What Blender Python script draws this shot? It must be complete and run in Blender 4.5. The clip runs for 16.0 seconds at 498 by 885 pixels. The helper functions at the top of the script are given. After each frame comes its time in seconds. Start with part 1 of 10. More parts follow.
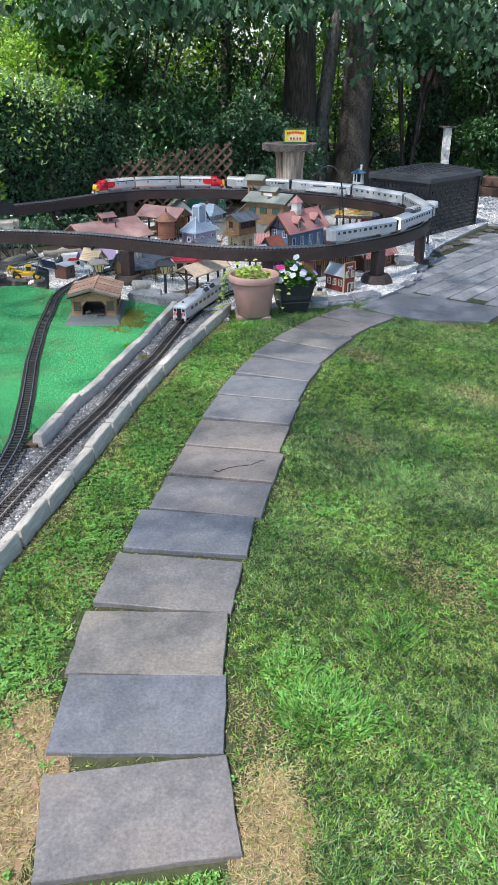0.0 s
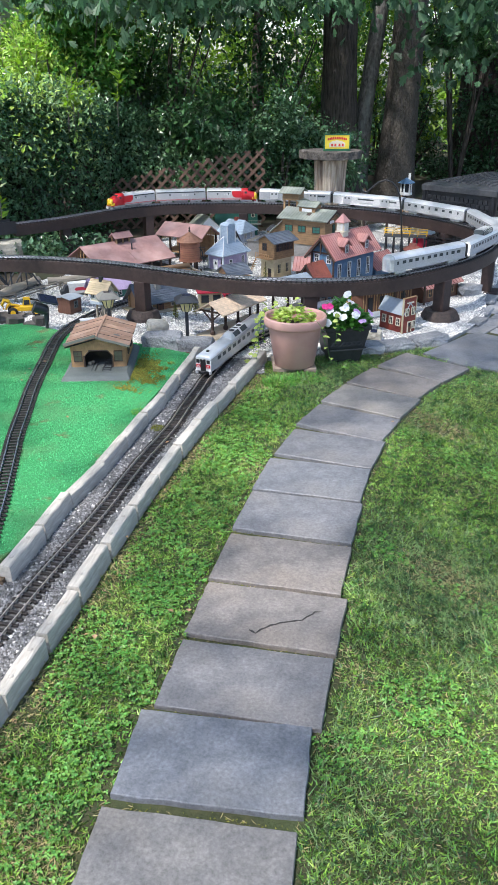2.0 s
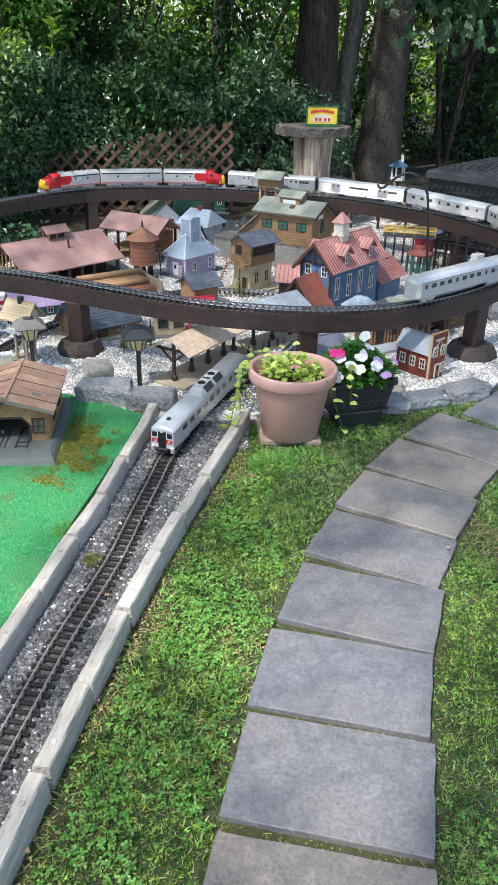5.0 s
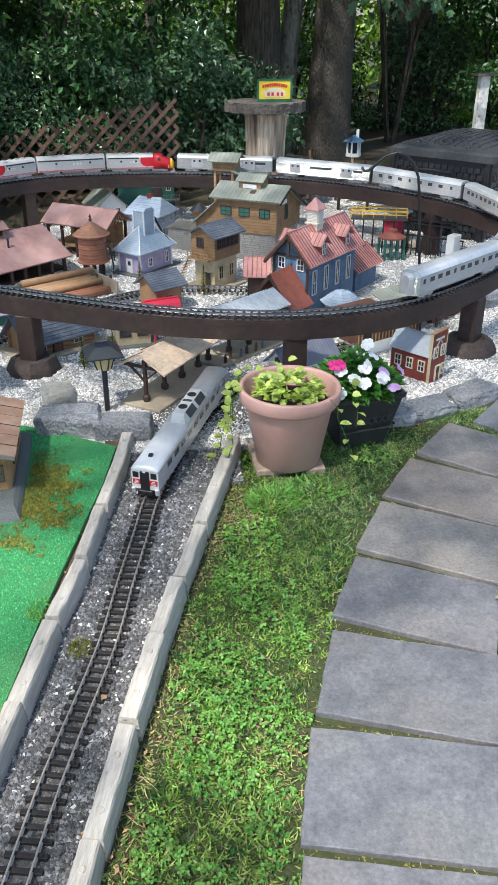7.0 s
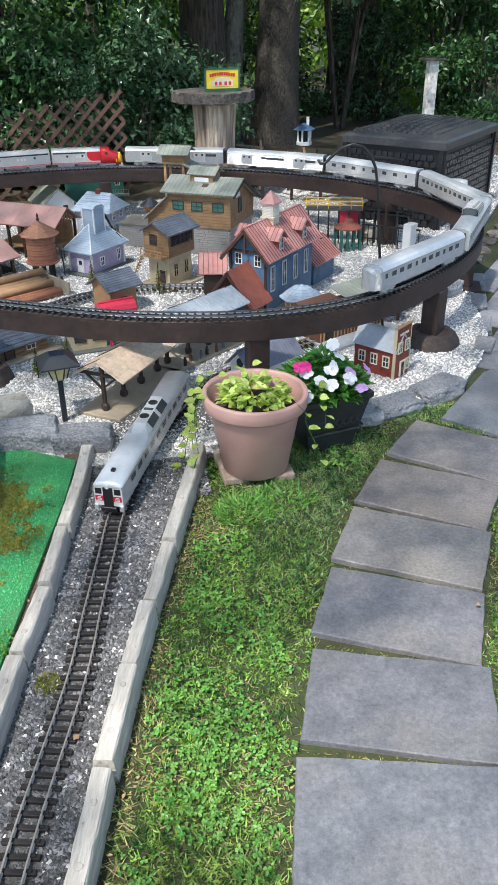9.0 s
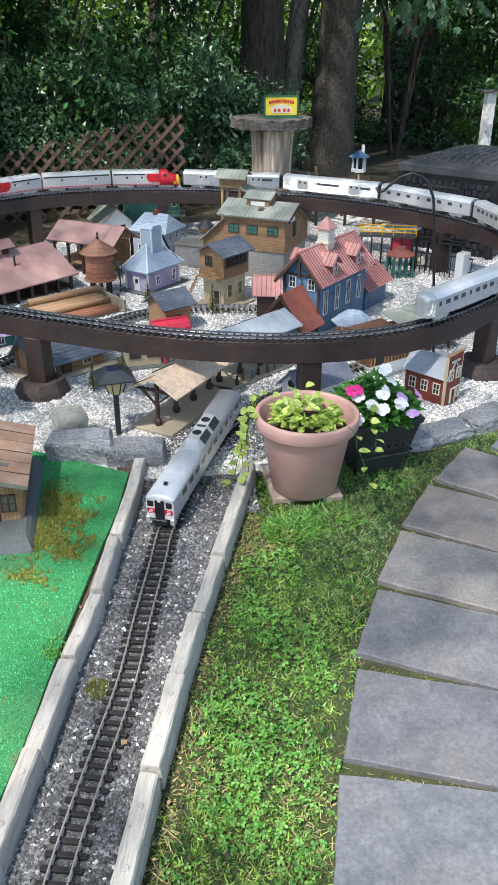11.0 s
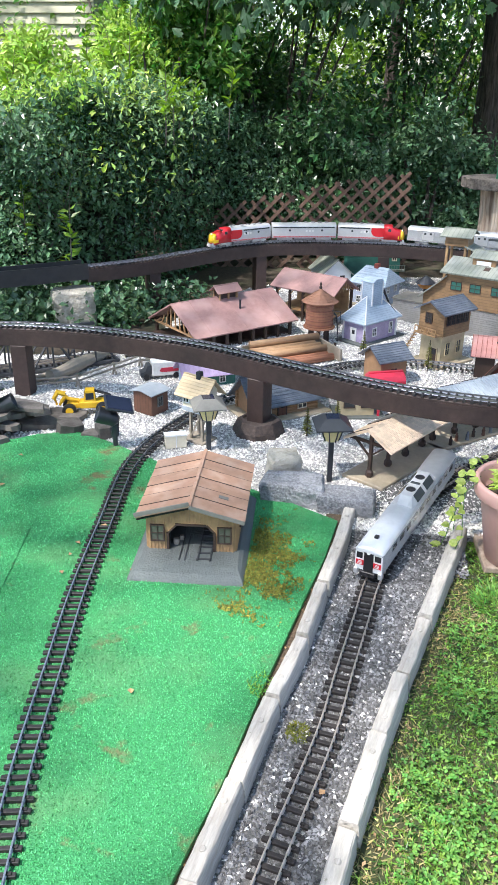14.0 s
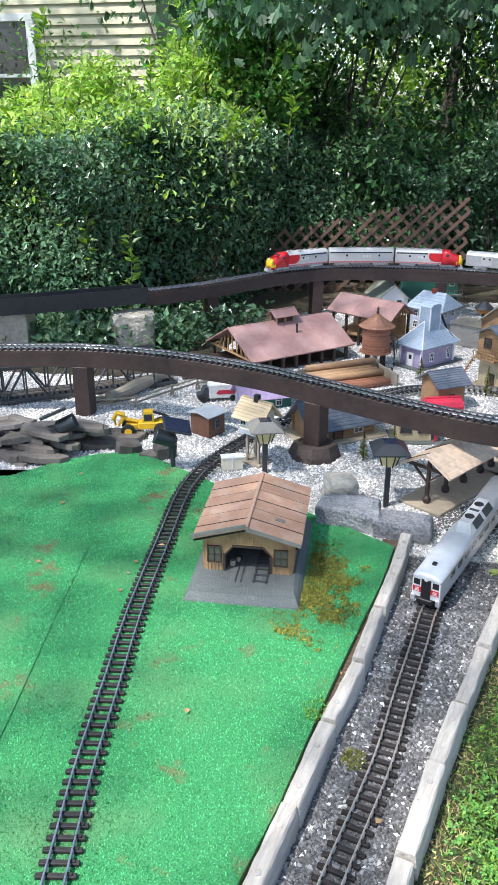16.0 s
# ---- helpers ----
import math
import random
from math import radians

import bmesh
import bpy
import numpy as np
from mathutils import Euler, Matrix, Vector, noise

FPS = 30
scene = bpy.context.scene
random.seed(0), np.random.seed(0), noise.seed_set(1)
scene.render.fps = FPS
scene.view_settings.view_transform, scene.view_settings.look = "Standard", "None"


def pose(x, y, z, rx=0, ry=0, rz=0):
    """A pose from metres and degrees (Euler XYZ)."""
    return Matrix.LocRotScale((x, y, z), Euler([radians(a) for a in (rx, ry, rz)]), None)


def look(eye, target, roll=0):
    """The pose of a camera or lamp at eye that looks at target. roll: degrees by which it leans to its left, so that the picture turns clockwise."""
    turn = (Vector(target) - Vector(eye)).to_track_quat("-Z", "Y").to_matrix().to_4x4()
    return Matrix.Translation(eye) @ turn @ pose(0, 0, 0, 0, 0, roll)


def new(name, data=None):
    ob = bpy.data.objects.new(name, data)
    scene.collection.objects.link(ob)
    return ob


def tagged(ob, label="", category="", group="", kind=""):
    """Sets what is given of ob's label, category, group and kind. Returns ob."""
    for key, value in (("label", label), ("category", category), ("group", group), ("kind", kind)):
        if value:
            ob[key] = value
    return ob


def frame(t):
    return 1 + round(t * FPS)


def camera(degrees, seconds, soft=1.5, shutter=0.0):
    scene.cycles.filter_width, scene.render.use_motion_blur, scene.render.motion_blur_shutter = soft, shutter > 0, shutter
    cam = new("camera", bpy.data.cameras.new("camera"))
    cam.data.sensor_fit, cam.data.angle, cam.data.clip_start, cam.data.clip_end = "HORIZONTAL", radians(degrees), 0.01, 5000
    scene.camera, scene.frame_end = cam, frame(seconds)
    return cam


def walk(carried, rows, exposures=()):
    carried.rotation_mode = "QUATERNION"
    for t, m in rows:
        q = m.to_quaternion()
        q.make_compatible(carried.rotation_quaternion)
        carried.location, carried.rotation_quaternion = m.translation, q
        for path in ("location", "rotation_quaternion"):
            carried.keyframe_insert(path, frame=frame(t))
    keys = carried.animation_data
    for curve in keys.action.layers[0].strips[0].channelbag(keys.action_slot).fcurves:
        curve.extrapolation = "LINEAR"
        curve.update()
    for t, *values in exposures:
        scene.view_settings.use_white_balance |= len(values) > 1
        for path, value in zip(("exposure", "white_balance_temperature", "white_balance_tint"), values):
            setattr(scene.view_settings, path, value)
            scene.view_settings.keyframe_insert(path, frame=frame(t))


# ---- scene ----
cam = camera(34.6, 16.0, soft=0.55)
PATH = [
    (0, (-0.022, 0.017, 1.744), (-0.029, 1.828, 0.894), 0.1),
    (0.5, (-0.001, 0.251, 1.718), (-0.063, 2.058, 0.863), -0.2),
    (1, (-0.059, 0.604, 1.712), (-0.122, 2.414, 0.863), 0.2),
    (1.5, (-0.092, 0.928, 1.708), (-0.157, 2.737, 0.858), -0.4),
    (2, (-0.113, 1.25, 1.697), (-0.184, 3.061, 0.852), -0.4),
    (2.5, (-0.158, 1.522, 1.672), (-0.228, 3.334, 0.828), -0.6),
    (3, (-0.23, 1.826, 1.65), (-0.232, 3.637, 0.801), 0.0),
    (3.5, (-0.252, 2.089, 1.622), (-0.246, 3.894, 0.759), 0.1),
    (3.7, (-0.261, 2.196, 1.614), (-0.253, 3.996, 0.745), 0.3),
    (5.8, (-0.284, 3.031, 1.593), (-0.22, 4.803, 0.667), 1.8),
    (6, (-0.289, 3.075, 1.581), (-0.22, 4.844, 0.65), 1.7),
    (6.5, (-0.353, 3.193, 1.572), (-0.232, 4.953, 0.632), 2.1),
    (7, (-0.448, 3.307, 1.572), (-0.264, 5.056, 0.619), 0.2),
    (7.5, (-0.464, 3.39, 1.572), (-0.177, 5.116, 0.602), -0.3),
    (8, (-0.453, 3.435, 1.582), (-0.159, 5.152, 0.6), -0.5),
    (8.2, (-0.451, 3.446, 1.578), (-0.152, 5.16, 0.592), -0.5),
    (10.5, (-0.489, 3.402, 1.604), (-0.268, 5.151, 0.659), -0.3),
    (11, (-0.506, 3.397, 1.601), (-0.316, 5.157, 0.669), 0.3),
    (11.5, (-0.535, 3.384, 1.609), (-0.496, 5.163, 0.696), -0.4),
    (12, (-0.54, 3.376, 1.611), (-0.601, 5.165, 0.719), -0.6),
    (12.5, (-0.54, 3.373, 1.612), (-0.628, 5.17, 0.737), -0.4),
    (13, (-0.562, 3.378, 1.616), (-0.668, 5.178, 0.752), 0.5),
    (13.5, (-0.625, 3.378, 1.626), (-0.841, 5.176, 0.778), 0.3),
    (14, (-0.642, 3.373, 1.628), (-0.9, 5.174, 0.797), 0.6),
    (14.5, (-0.657, 3.354, 1.63), (-0.957, 5.153, 0.809), 0.7),
    (15, (-0.661, 3.347, 1.632), (-0.994, 5.146, 0.823), 0.6),
    (15.5, (-0.658, 3.353, 1.632), (-1.002, 5.156, 0.836), 0.4),
    (16, (-0.665, 3.352, 1.635), (-1.052, 5.153, 0.856), -0.0),
]
walk(cam, [(t, look(eye, target, roll)) for t, eye, target, roll in PATH], [(0, 0.7, 6100, 13), (1.5, 0.82, 6150, 13), (2.5, 0.93, 6200, 13), (3.5, 0.88, 6250, 13), (6, 0.82, 6400, 11), (8, 0.74, 6350, 11), (10.5, 0.76, 6300, 11), (13, 1.16, 6300, 13), (14.3, 1.16, 6250, 13), (15, 1.07, 6200, 13), (16, 0.99, 6150, 13)])
# ---- light: sun through the trees, open sky above ----
SUN_EL, SUN_AZ = 58.0, -138.0      # degrees above the horizon; from +y towards -x is minus
world = bpy.data.worlds.new("garden_sky")
scene.world = world
world.use_nodes = True
wn = world.node_tree
sky = wn.nodes.new("ShaderNodeTexSky")
sky.sky_type = "NISHITA"
sky.sun_disc = False
sky.sun_elevation = radians(SUN_EL)
sky.sun_rotation = radians(SUN_AZ)
sky.air_density, sky.dust_density, sky.ozone_density = 1.0, 1.5, 1.0
wn.links.new(sky.outputs[0], wn.nodes["Background"].inputs[0])
wn.nodes["Background"].inputs[1].default_value = 0.15
sun_data = bpy.data.lights.new("sun", "SUN")
sun_data.energy, sun_data.angle, sun_data.color = 3.7, radians(1.2), (1.0, 0.96, 0.89)
sun = new("sun", sun_data)
sun_dir = Vector((math.sin(radians(SUN_AZ)) * math.cos(radians(SUN_EL)), math.cos(radians(SUN_AZ)) * math.cos(radians(SUN_EL)), math.sin(radians(SUN_EL))))
sun.matrix_world = look(sun_dir * 30, (0, 0, 0))

# ---- materials ----
def make_mat(name, c0, c1, rough=0.6, scale=30.0, metal=0.0, bump=0.0, bscale=120.0, island=0.0, obj_random=0.0, stain=None, stain_scale=4.0, spec=0.5, trans=0.0, stretch=(1, 1, 1), hue=0.0, spots=None, spot_scale=9.0, spot_at=0.64, bdist=0.004):
    """Two tones mixed by fine noise, a broad stain, piece-by-piece variation and relief."""
    m = bpy.data.materials.new(name)
    m.use_nodes = True
    nt = m.node_tree
    N, L = nt.nodes, nt.links
    bsdf = N["Principled BSDF"]
    tc = N.new("ShaderNodeTexCoord")
    mp = N.new("ShaderNodeMapping")
    mp.inputs["Scale"].default_value = stretch
    L.new(tc.outputs["Object"], mp.inputs[0])
    n1 = N.new("ShaderNodeTexNoise")
    n1.inputs["Scale"].default_value, n1.inputs["Detail"].default_value, n1.inputs["Roughness"].default_value = scale, 6, 0.65
    L.new(mp.outputs[0], n1.inputs["Vector"])
    ramp = N.new("ShaderNodeMapRange")
    ramp.inputs[1].default_value, ramp.inputs[2].default_value = 0.32, 0.68
    L.new(n1.outputs[0], ramp.inputs[0])
    mix = N.new("ShaderNodeMix")
    mix.data_type = "RGBA"
    mix.inputs["A"].default_value, mix.inputs["B"].default_value = (*c0, 1), (*c1, 1)
    L.new(ramp.outputs[0], mix.inputs["Factor"])
    col = mix.outputs["Result"]
    if stain is not None:
        n2 = N.new("ShaderNodeTexNoise")
        n2.inputs["Scale"].default_value, n2.inputs["Detail"].default_value = stain_scale, 4
        L.new(mp.outputs[0], n2.inputs["Vector"])
        r2 = N.new("ShaderNodeMapRange")
        r2.inputs[1].default_value, r2.inputs[2].default_value = 0.48, 0.72
        L.new(n2.outputs[0], r2.inputs[0])
        m2 = N.new("ShaderNodeMix")
        m2.data_type = "RGBA"
        m2.inputs["B"].default_value = (*stain, 1)
        L.new(col, m2.inputs["A"])
        L.new(r2.outputs[0], m2.inputs["Factor"])
        col = m2.outputs["Result"]
    if spots is not None:
        n4 = N.new("ShaderNodeTexNoise")
        n4.inputs["Scale"].default_value, n4.inputs["Detail"].default_value, n4.inputs["Roughness"].default_value = spot_scale, 5, 0.7
        L.new(tc.outputs["Object"], n4.inputs["Vector"])
        r4 = N.new("ShaderNodeMapRange")
        r4.inputs[1].default_value, r4.inputs[2].default_value = spot_at, spot_at + 0.1
        L.new(n4.outputs[0], r4.inputs[0])
        m4_ = N.new("ShaderNodeMix")
        m4_.data_type = "RGBA"
        m4_.inputs["B"].default_value = (*spots, 1)
        L.new(col, m4_.inputs["A"])
        L.new(r4.outputs[0], m4_.inputs["Factor"])
        col = m4_.outputs["Result"]
    if island or obj_random:
        src = N.new("ShaderNodeNewGeometry") if island else N.new("ShaderNodeObjectInfo")
        rnd = src.outputs["Random Per Island"] if island else src.outputs["Random"]
        amt = island or obj_random
        mr = N.new("ShaderNodeMapRange")
        mr.inputs[3].default_value, mr.inputs[4].default_value = 1 - amt, 1 + amt
        L.new(rnd, mr.inputs[0])
        hs = N.new("ShaderNodeHueSaturation")
        L.new(mr.outputs[0], hs.inputs["Value"])
        if hue:
            wnoise = N.new("ShaderNodeTexWhiteNoise")
            wnoise.noise_dimensions = "1D"
            L.new(rnd, wnoise.inputs["W"])
            hr = N.new("ShaderNodeMapRange")
            hr.inputs[3].default_value, hr.inputs[4].default_value = 0.5 - hue, 0.5 + hue
            L.new(wnoise.outputs[0], hr.inputs[0])
            L.new(hr.outputs[0], hs.inputs["Hue"])
        L.new(col, hs.inputs["Color"])
        col = hs.outputs[0]
    L.new(col, bsdf.inputs["Base Color"])
    bsdf.inputs["Roughness"].default_value = rough
    bsdf.inputs["Metallic"].default_value = metal
    bsdf.inputs["Specular IOR Level"].default_value = spec
    if bump:
        n3 = N.new("ShaderNodeTexNoise")
        n3.inputs["Scale"].default_value, n3.inputs["Detail"].default_value = bscale, 5
        L.new(mp.outputs[0], n3.inputs["Vector"])
        bp = N.new("ShaderNodeBump")
        bp.inputs["Strength"].default_value, bp.inputs["Distance"].default_value = bump, bdist
        L.new(n3.outputs[0], bp.inputs["Height"])
        L.new(bp.outputs[0], bsdf.inputs["Normal"])
    if trans:
        out = N["Material Output"]
        tr = N.new("ShaderNodeBsdfTranslucent")
        g = N.new("ShaderNodeHueSaturation")
        g.inputs["Saturation"].default_value, g.inputs["Value"].default_value = 1.15, 1.6
        L.new(col, g.inputs["Color"])
        L.new(g.outputs[0], tr.inputs["Color"])
        ms = N.new("ShaderNodeMixShader")
        ms.inputs[0].default_value = trans
        L.new(bsdf.outputs[0], ms.inputs[1])
        L.new(tr.outputs[0], ms.inputs[2])
        L.new(ms.outputs[0], out.inputs["Surface"])
    return m


def seamed(m, axis, pitch, depth=0.0015, width=0.12, dark=0.55):
    """Adds regular grooves (boards, courses) across one object axis to a material: relief and a darker joint."""
    nt = m.node_tree
    N, L = nt.nodes, nt.links
    bsdf = N["Principled BSDF"]
    tc = N.new("ShaderNodeTexCoord")
    sp = N.new("ShaderNodeSeparateXYZ")
    L.new(tc.outputs["Object"], sp.inputs[0])
    d = N.new("ShaderNodeMath")
    d.operation = "DIVIDE"
    L.new(sp.outputs[axis], d.inputs[0])
    d.inputs[1].default_value = pitch
    fr = N.new("ShaderNodeMath")
    fr.operation = "FRACT"
    L.new(d.outputs[0], fr.inputs[0])
    lt = N.new("ShaderNodeMath")
    lt.operation = "GREATER_THAN"
    L.new(fr.outputs[0], lt.inputs[0])
    lt.inputs[1].default_value = width
    old = bsdf.inputs["Base Color"].links[0].from_socket
    mx = N.new("ShaderNodeMix")
    mx.data_type, mx.blend_type = "RGBA", "MULTIPLY"
    mx.inputs["Factor"].default_value = 1
    cr = N.new("ShaderNodeMapRange")
    cr.inputs[3].default_value, cr.inputs[4].default_value = dark, 1.0
    L.new(lt.outputs[0], cr.inputs[0])
    L.new(old, mx.inputs["A"])
    L.new(cr.outputs[0], mx.inputs["B"])
    L.new(mx.outputs["Result"], bsdf.inputs["Base Color"])
    bp = N.new("ShaderNodeBump")
    bp.inputs["Strength"].default_value, bp.inputs["Distance"].default_value = 0.8, depth
    L.new(lt.outputs[0], bp.inputs["Height"])
    if bsdf.inputs["Normal"].links:
        L.new(bsdf.inputs["Normal"].links[0].from_socket, bp.inputs["Normal"])
    L.new(bp.outputs[0], bsdf.inputs["Normal"])
    return m


M = {}
M["soil"] = make_mat("lawn_soil", (0.03, 0.04, 0.015), (0.075, 0.075, 0.032), 0.95, 40, stain=(0.04, 0.06, 0.018), stain_scale=6, bump=1.0, bscale=120)
M["grass"] = make_mat("grass_blade", (0.15, 0.285, 0.045), (0.29, 0.46, 0.1), 0.4, 3.0, island=0.75, trans=0.3, hue=0.03, stain=(0.33, 0.41, 0.12), stain_scale=1.6, spots=(0.05, 0.13, 0.028), spot_scale=20, spot_at=0.48)
M["grass_blue"] = make_mat("blue_green_grass_blade", (0.13, 0.235, 0.075), (0.27, 0.37, 0.15), 0.4, 3.0, island=0.7, trans=0.25, hue=0.02, spots=(0.05, 0.12, 0.042), spot_scale=18, spot_at=0.48)
M["drygrass"] = make_mat("dry_grass_blade", (0.34, 0.28, 0.13), (0.5, 0.42, 0.22), 0.7, 3.0, island=0.4, trans=0.2)
M["clover"] = make_mat("clover_leaf", (0.1, 0.26, 0.045), (0.21, 0.41, 0.09), 0.45, 4.0, island=0.45, trans=0.3, hue=0.025)
M["thatch"] = make_mat("mossy_yellow_thatch", (0.2, 0.19, 0.06), (0.4, 0.33, 0.14), 0.8, 25, island=0.55, hue=0.03)
M["earth_dark"] = make_mat("crumbly_brown_soil", (0.06, 0.042, 0.028), (0.2, 0.14, 0.09), 0.95, 120, bump=1.0, bscale=170, bdist=0.01)
M["earth"] = make_mat("bare_earth", (0.24, 0.15, 0.085), (0.36, 0.24, 0.145), 0.95, 45, bump=1.0, bscale=160, stain=(0.3, 0.23, 0.14), stain_scale=12)
M["moss"] = make_mat("moss", (0.1, 0.125, 0.02), (0.24, 0.235, 0.04), 0.95, 40, bump=1.0, bscale=220, island=0.35)
def bluestone(m):
    """Each slab takes its own tone from blue-grey to warm brown, with speckle and low cleft ridges."""
    nt = m.node_tree
    N, L = nt.nodes, nt.links
    bsdf = N["Principled BSDF"]
    old = bsdf.inputs["Base Color"].links[0].from_socket
    oi = N.new("ShaderNodeObjectInfo")
    ramp = N.new("ShaderNodeValToRGB")
    e = ramp.color_ramp.elements
    e[0].color, e[1].color = (0.86, 0.9, 0.97, 1), (1.22, 1.2, 1.16, 1)
    e.new(0.25).color = (1.14, 1.04, 0.95, 1)
    e.new(0.5).color = (0.9, 0.97, 1.08, 1)
    e.new(0.75).color = (1.16, 1.08, 0.96, 1)
    L.new(oi.outputs["Random"], ramp.inputs[0])
    mx = N.new("ShaderNodeMix")
    mx.data_type, mx.blend_type = "RGBA", "MULTIPLY"
    mx.inputs["Factor"].default_value = 1
    L.new(old, mx.inputs["A"])
    L.new(ramp.outputs[0], mx.inputs["B"])
    tc = N.new("ShaderNodeTexCoord")
    off = N.new("ShaderNodeVectorMath")
    sc = N.new("ShaderNodeVectorMath")
    sc.operation = "SCALE"
    sc.inputs[0].default_value = (37.0, 19.0, 7.0)
    L.new(oi.outputs["Random"], sc.inputs["Scale"])
    L.new(tc.outputs["Object"], off.inputs[0])
    L.new(sc.outputs[0], off.inputs[1])
    fine = N.new("ShaderNodeTexNoise")
    fine.inputs["Scale"].default_value, fine.inputs["Detail"].default_value, fine.inputs["Roughness"].default_value = 90, 6, 0.8
    L.new(off.outputs[0], fine.inputs["Vector"])
    fr_ = N.new("ShaderNodeMapRange")
    fr_.inputs[1].default_value, fr_.inputs[2].default_value, fr_.inputs[3].default_value, fr_.inputs[4].default_value = 0.3, 0.7, 0.6, 1.42
    L.new(fine.outputs[0], fr_.inputs[0])
    mx2 = N.new("ShaderNodeMix")
    mx2.data_type, mx2.blend_type = "RGBA", "MULTIPLY"
    mx2.inputs["Factor"].default_value = 1
    L.new(mx.outputs["Result"], mx2.inputs["A"])
    L.new(fr_.outputs[0], mx2.inputs["B"])
    L.new(mx2.outputs["Result"], bsdf.inputs["Base Color"])
    cleft = N.new("ShaderNodeTexNoise")
    cleft.inputs["Scale"].default_value, cleft.inputs["Detail"].default_value = 7, 3
    L.new(off.outputs[0], cleft.inputs["Vector"])
    st = N.new("ShaderNodeMath")
    st.operation = "MULTIPLY"
    st.inputs[1].default_value = 9
    L.new(cleft.outputs[0], st.inputs[0])
    fl_ = N.new("ShaderNodeMath")
    fl_.operation = "FLOOR"
    L.new(st.outputs[0], fl_.inputs[0])
    ad = N.new("ShaderNodeMath")
    ad.operation = "MULTIPLY_ADD"
    ad.inputs[1].default_value = 1.2
    L.new(fine.outputs[0], ad.inputs[0])
    L.new(fl_.outputs[0], ad.inputs[2])
    bp = N.new("ShaderNodeBump")
    bp.inputs["Strength"].default_value, bp.inputs["Distance"].default_value = 0.6, 0.002
    L.new(ad.outputs[0], bp.inputs["Height"])
    L.new(bp.outputs[0], bsdf.inputs["Normal"])
    return m


M["slab"] = bluestone(make_mat("bluestone", (0.128, 0.127, 0.131), (0.208, 0.203, 0.203), 0.42, 16, stain=(0.205, 0.19, 0.176), stain_scale=3.5, spots=(0.36, 0.21, 0.13), spot_scale=6.5, spot_at=0.73))
M["paver"] = make_mat("grey_paver", (0.19, 0.195, 0.205), (0.29, 0.29, 0.3), 0.8, 40, bump=0.6, bscale=160, obj_random=0.15, stain=(0.29, 0.28, 0.27), stain_scale=6)
M["gravel_bed"] = make_mat("pale_gravel_bed", (0.2, 0.19, 0.18), (0.55, 0.54, 0.53), 0.95, 170, bump=1.0, bscale=190)
M["pebble"] = make_mat("white_pebble", (0.6, 0.575, 0.54), (0.84, 0.82, 0.78), 0.7, 20, island=0.35, hue=0.02)
M["ballast_bed"] = make_mat("dark_ballast_bed", (0.06, 0.058, 0.056), (0.19, 0.185, 0.18), 0.95, 160, bump=1.0, bscale=190)
M["ballast"] = make_mat("grey_ballast_chip", (0.1, 0.1, 0.103), (0.275, 0.27, 0.27), 0.65, 20, island=0.75, hue=0.02)
M["turf_pile"] = make_mat("green_turf_pile", (0.055, 0.355, 0.11), (0.165, 0.6, 0.26), 0.85, 60, spec=0.15, island=0.55, stain=(0.12, 0.31, 0.125), stain_scale=3.4, spots=(0.2, 0.17, 0.08), spot_scale=4.2, spot_at=0.59)
M["turf"] = make_mat("green_artificial_turf", (0.016, 0.165, 0.048), (0.08, 0.41, 0.15), 0.8, 200, bump=1.0, bscale=260, bdist=0.006, stain=(0.11, 0.31, 0.125), stain_scale=3.4, spots=(0.2, 0.17, 0.08), spot_scale=4.2, spot_at=0.59)
M["block"] = make_mat("cast_concrete_block", (0.36, 0.325, 0.28), (0.56, 0.52, 0.455), 0.9, 75, bump=1.0, bscale=85, bdist=0.006, obj_random=0.1, stain=(0.33, 0.295, 0.25), stain_scale=22, spots=(0.15, 0.13, 0.09), spot_scale=30, spot_at=0.66, stretch=(0.16, 1, 1))
M["granite"] = make_mat("grey_granite", (0.1, 0.104, 0.112), (0.36, 0.365, 0.375), 0.75, 110, bump=1.0, bscale=55, bdist=0.014, stain=(0.42, 0.42, 0.42), stain_scale=7, obj_random=0.15)
M["slate_rock"] = make_mat("brown_slate_rock", (0.09, 0.075, 0.062), (0.2, 0.178, 0.155), 0.8, 16, bump=1.0, bscale=40, obj_random=0.35)
M["tan_stone"] = make_mat("tan_sandstone", (0.38, 0.34, 0.27), (0.58, 0.53, 0.44), 0.9, 40, bump=1.0, bscale=45, bdist=0.012)
M["girder"] = make_mat("dark_brown_stained_lumber", (0.032, 0.019, 0.016), (0.056, 0.034, 0.029), 0.55, 22, bump=0.35, bscale=60)
M["pier_base"] = make_mat("brown_black_cast_footing", (0.04, 0.03, 0.027), (0.085, 0.062, 0.052), 0.85, 60, bump=1.0, bscale=70)
M["trough"] = make_mat("black_bridge_channel", (0.018, 0.019, 0.022), (0.03, 0.031, 0.035), 0.4, 20)
M["tie"] = make_mat("black_plastic_tie", (0.016, 0.014, 0.014), (0.038, 0.034, 0.033), 0.6, 60)
M["tie_brown"] = make_mat("dusty_brown_tie", (0.016, 0.013, 0.012), (0.04, 0.033, 0.03), 0.7, 60, obj_random=0.3)
M["rail"] = make_mat("weathered_brass_rail", (0.42, 0.35, 0.29), (0.68, 0.58, 0.49), 0.4, 60, metal=0.6)
M["rail_dark"] = make_mat("tarnished_rail", (0.3, 0.3, 0.32), (0.6, 0.6, 0.62), 0.3, 60, metal=0.85)
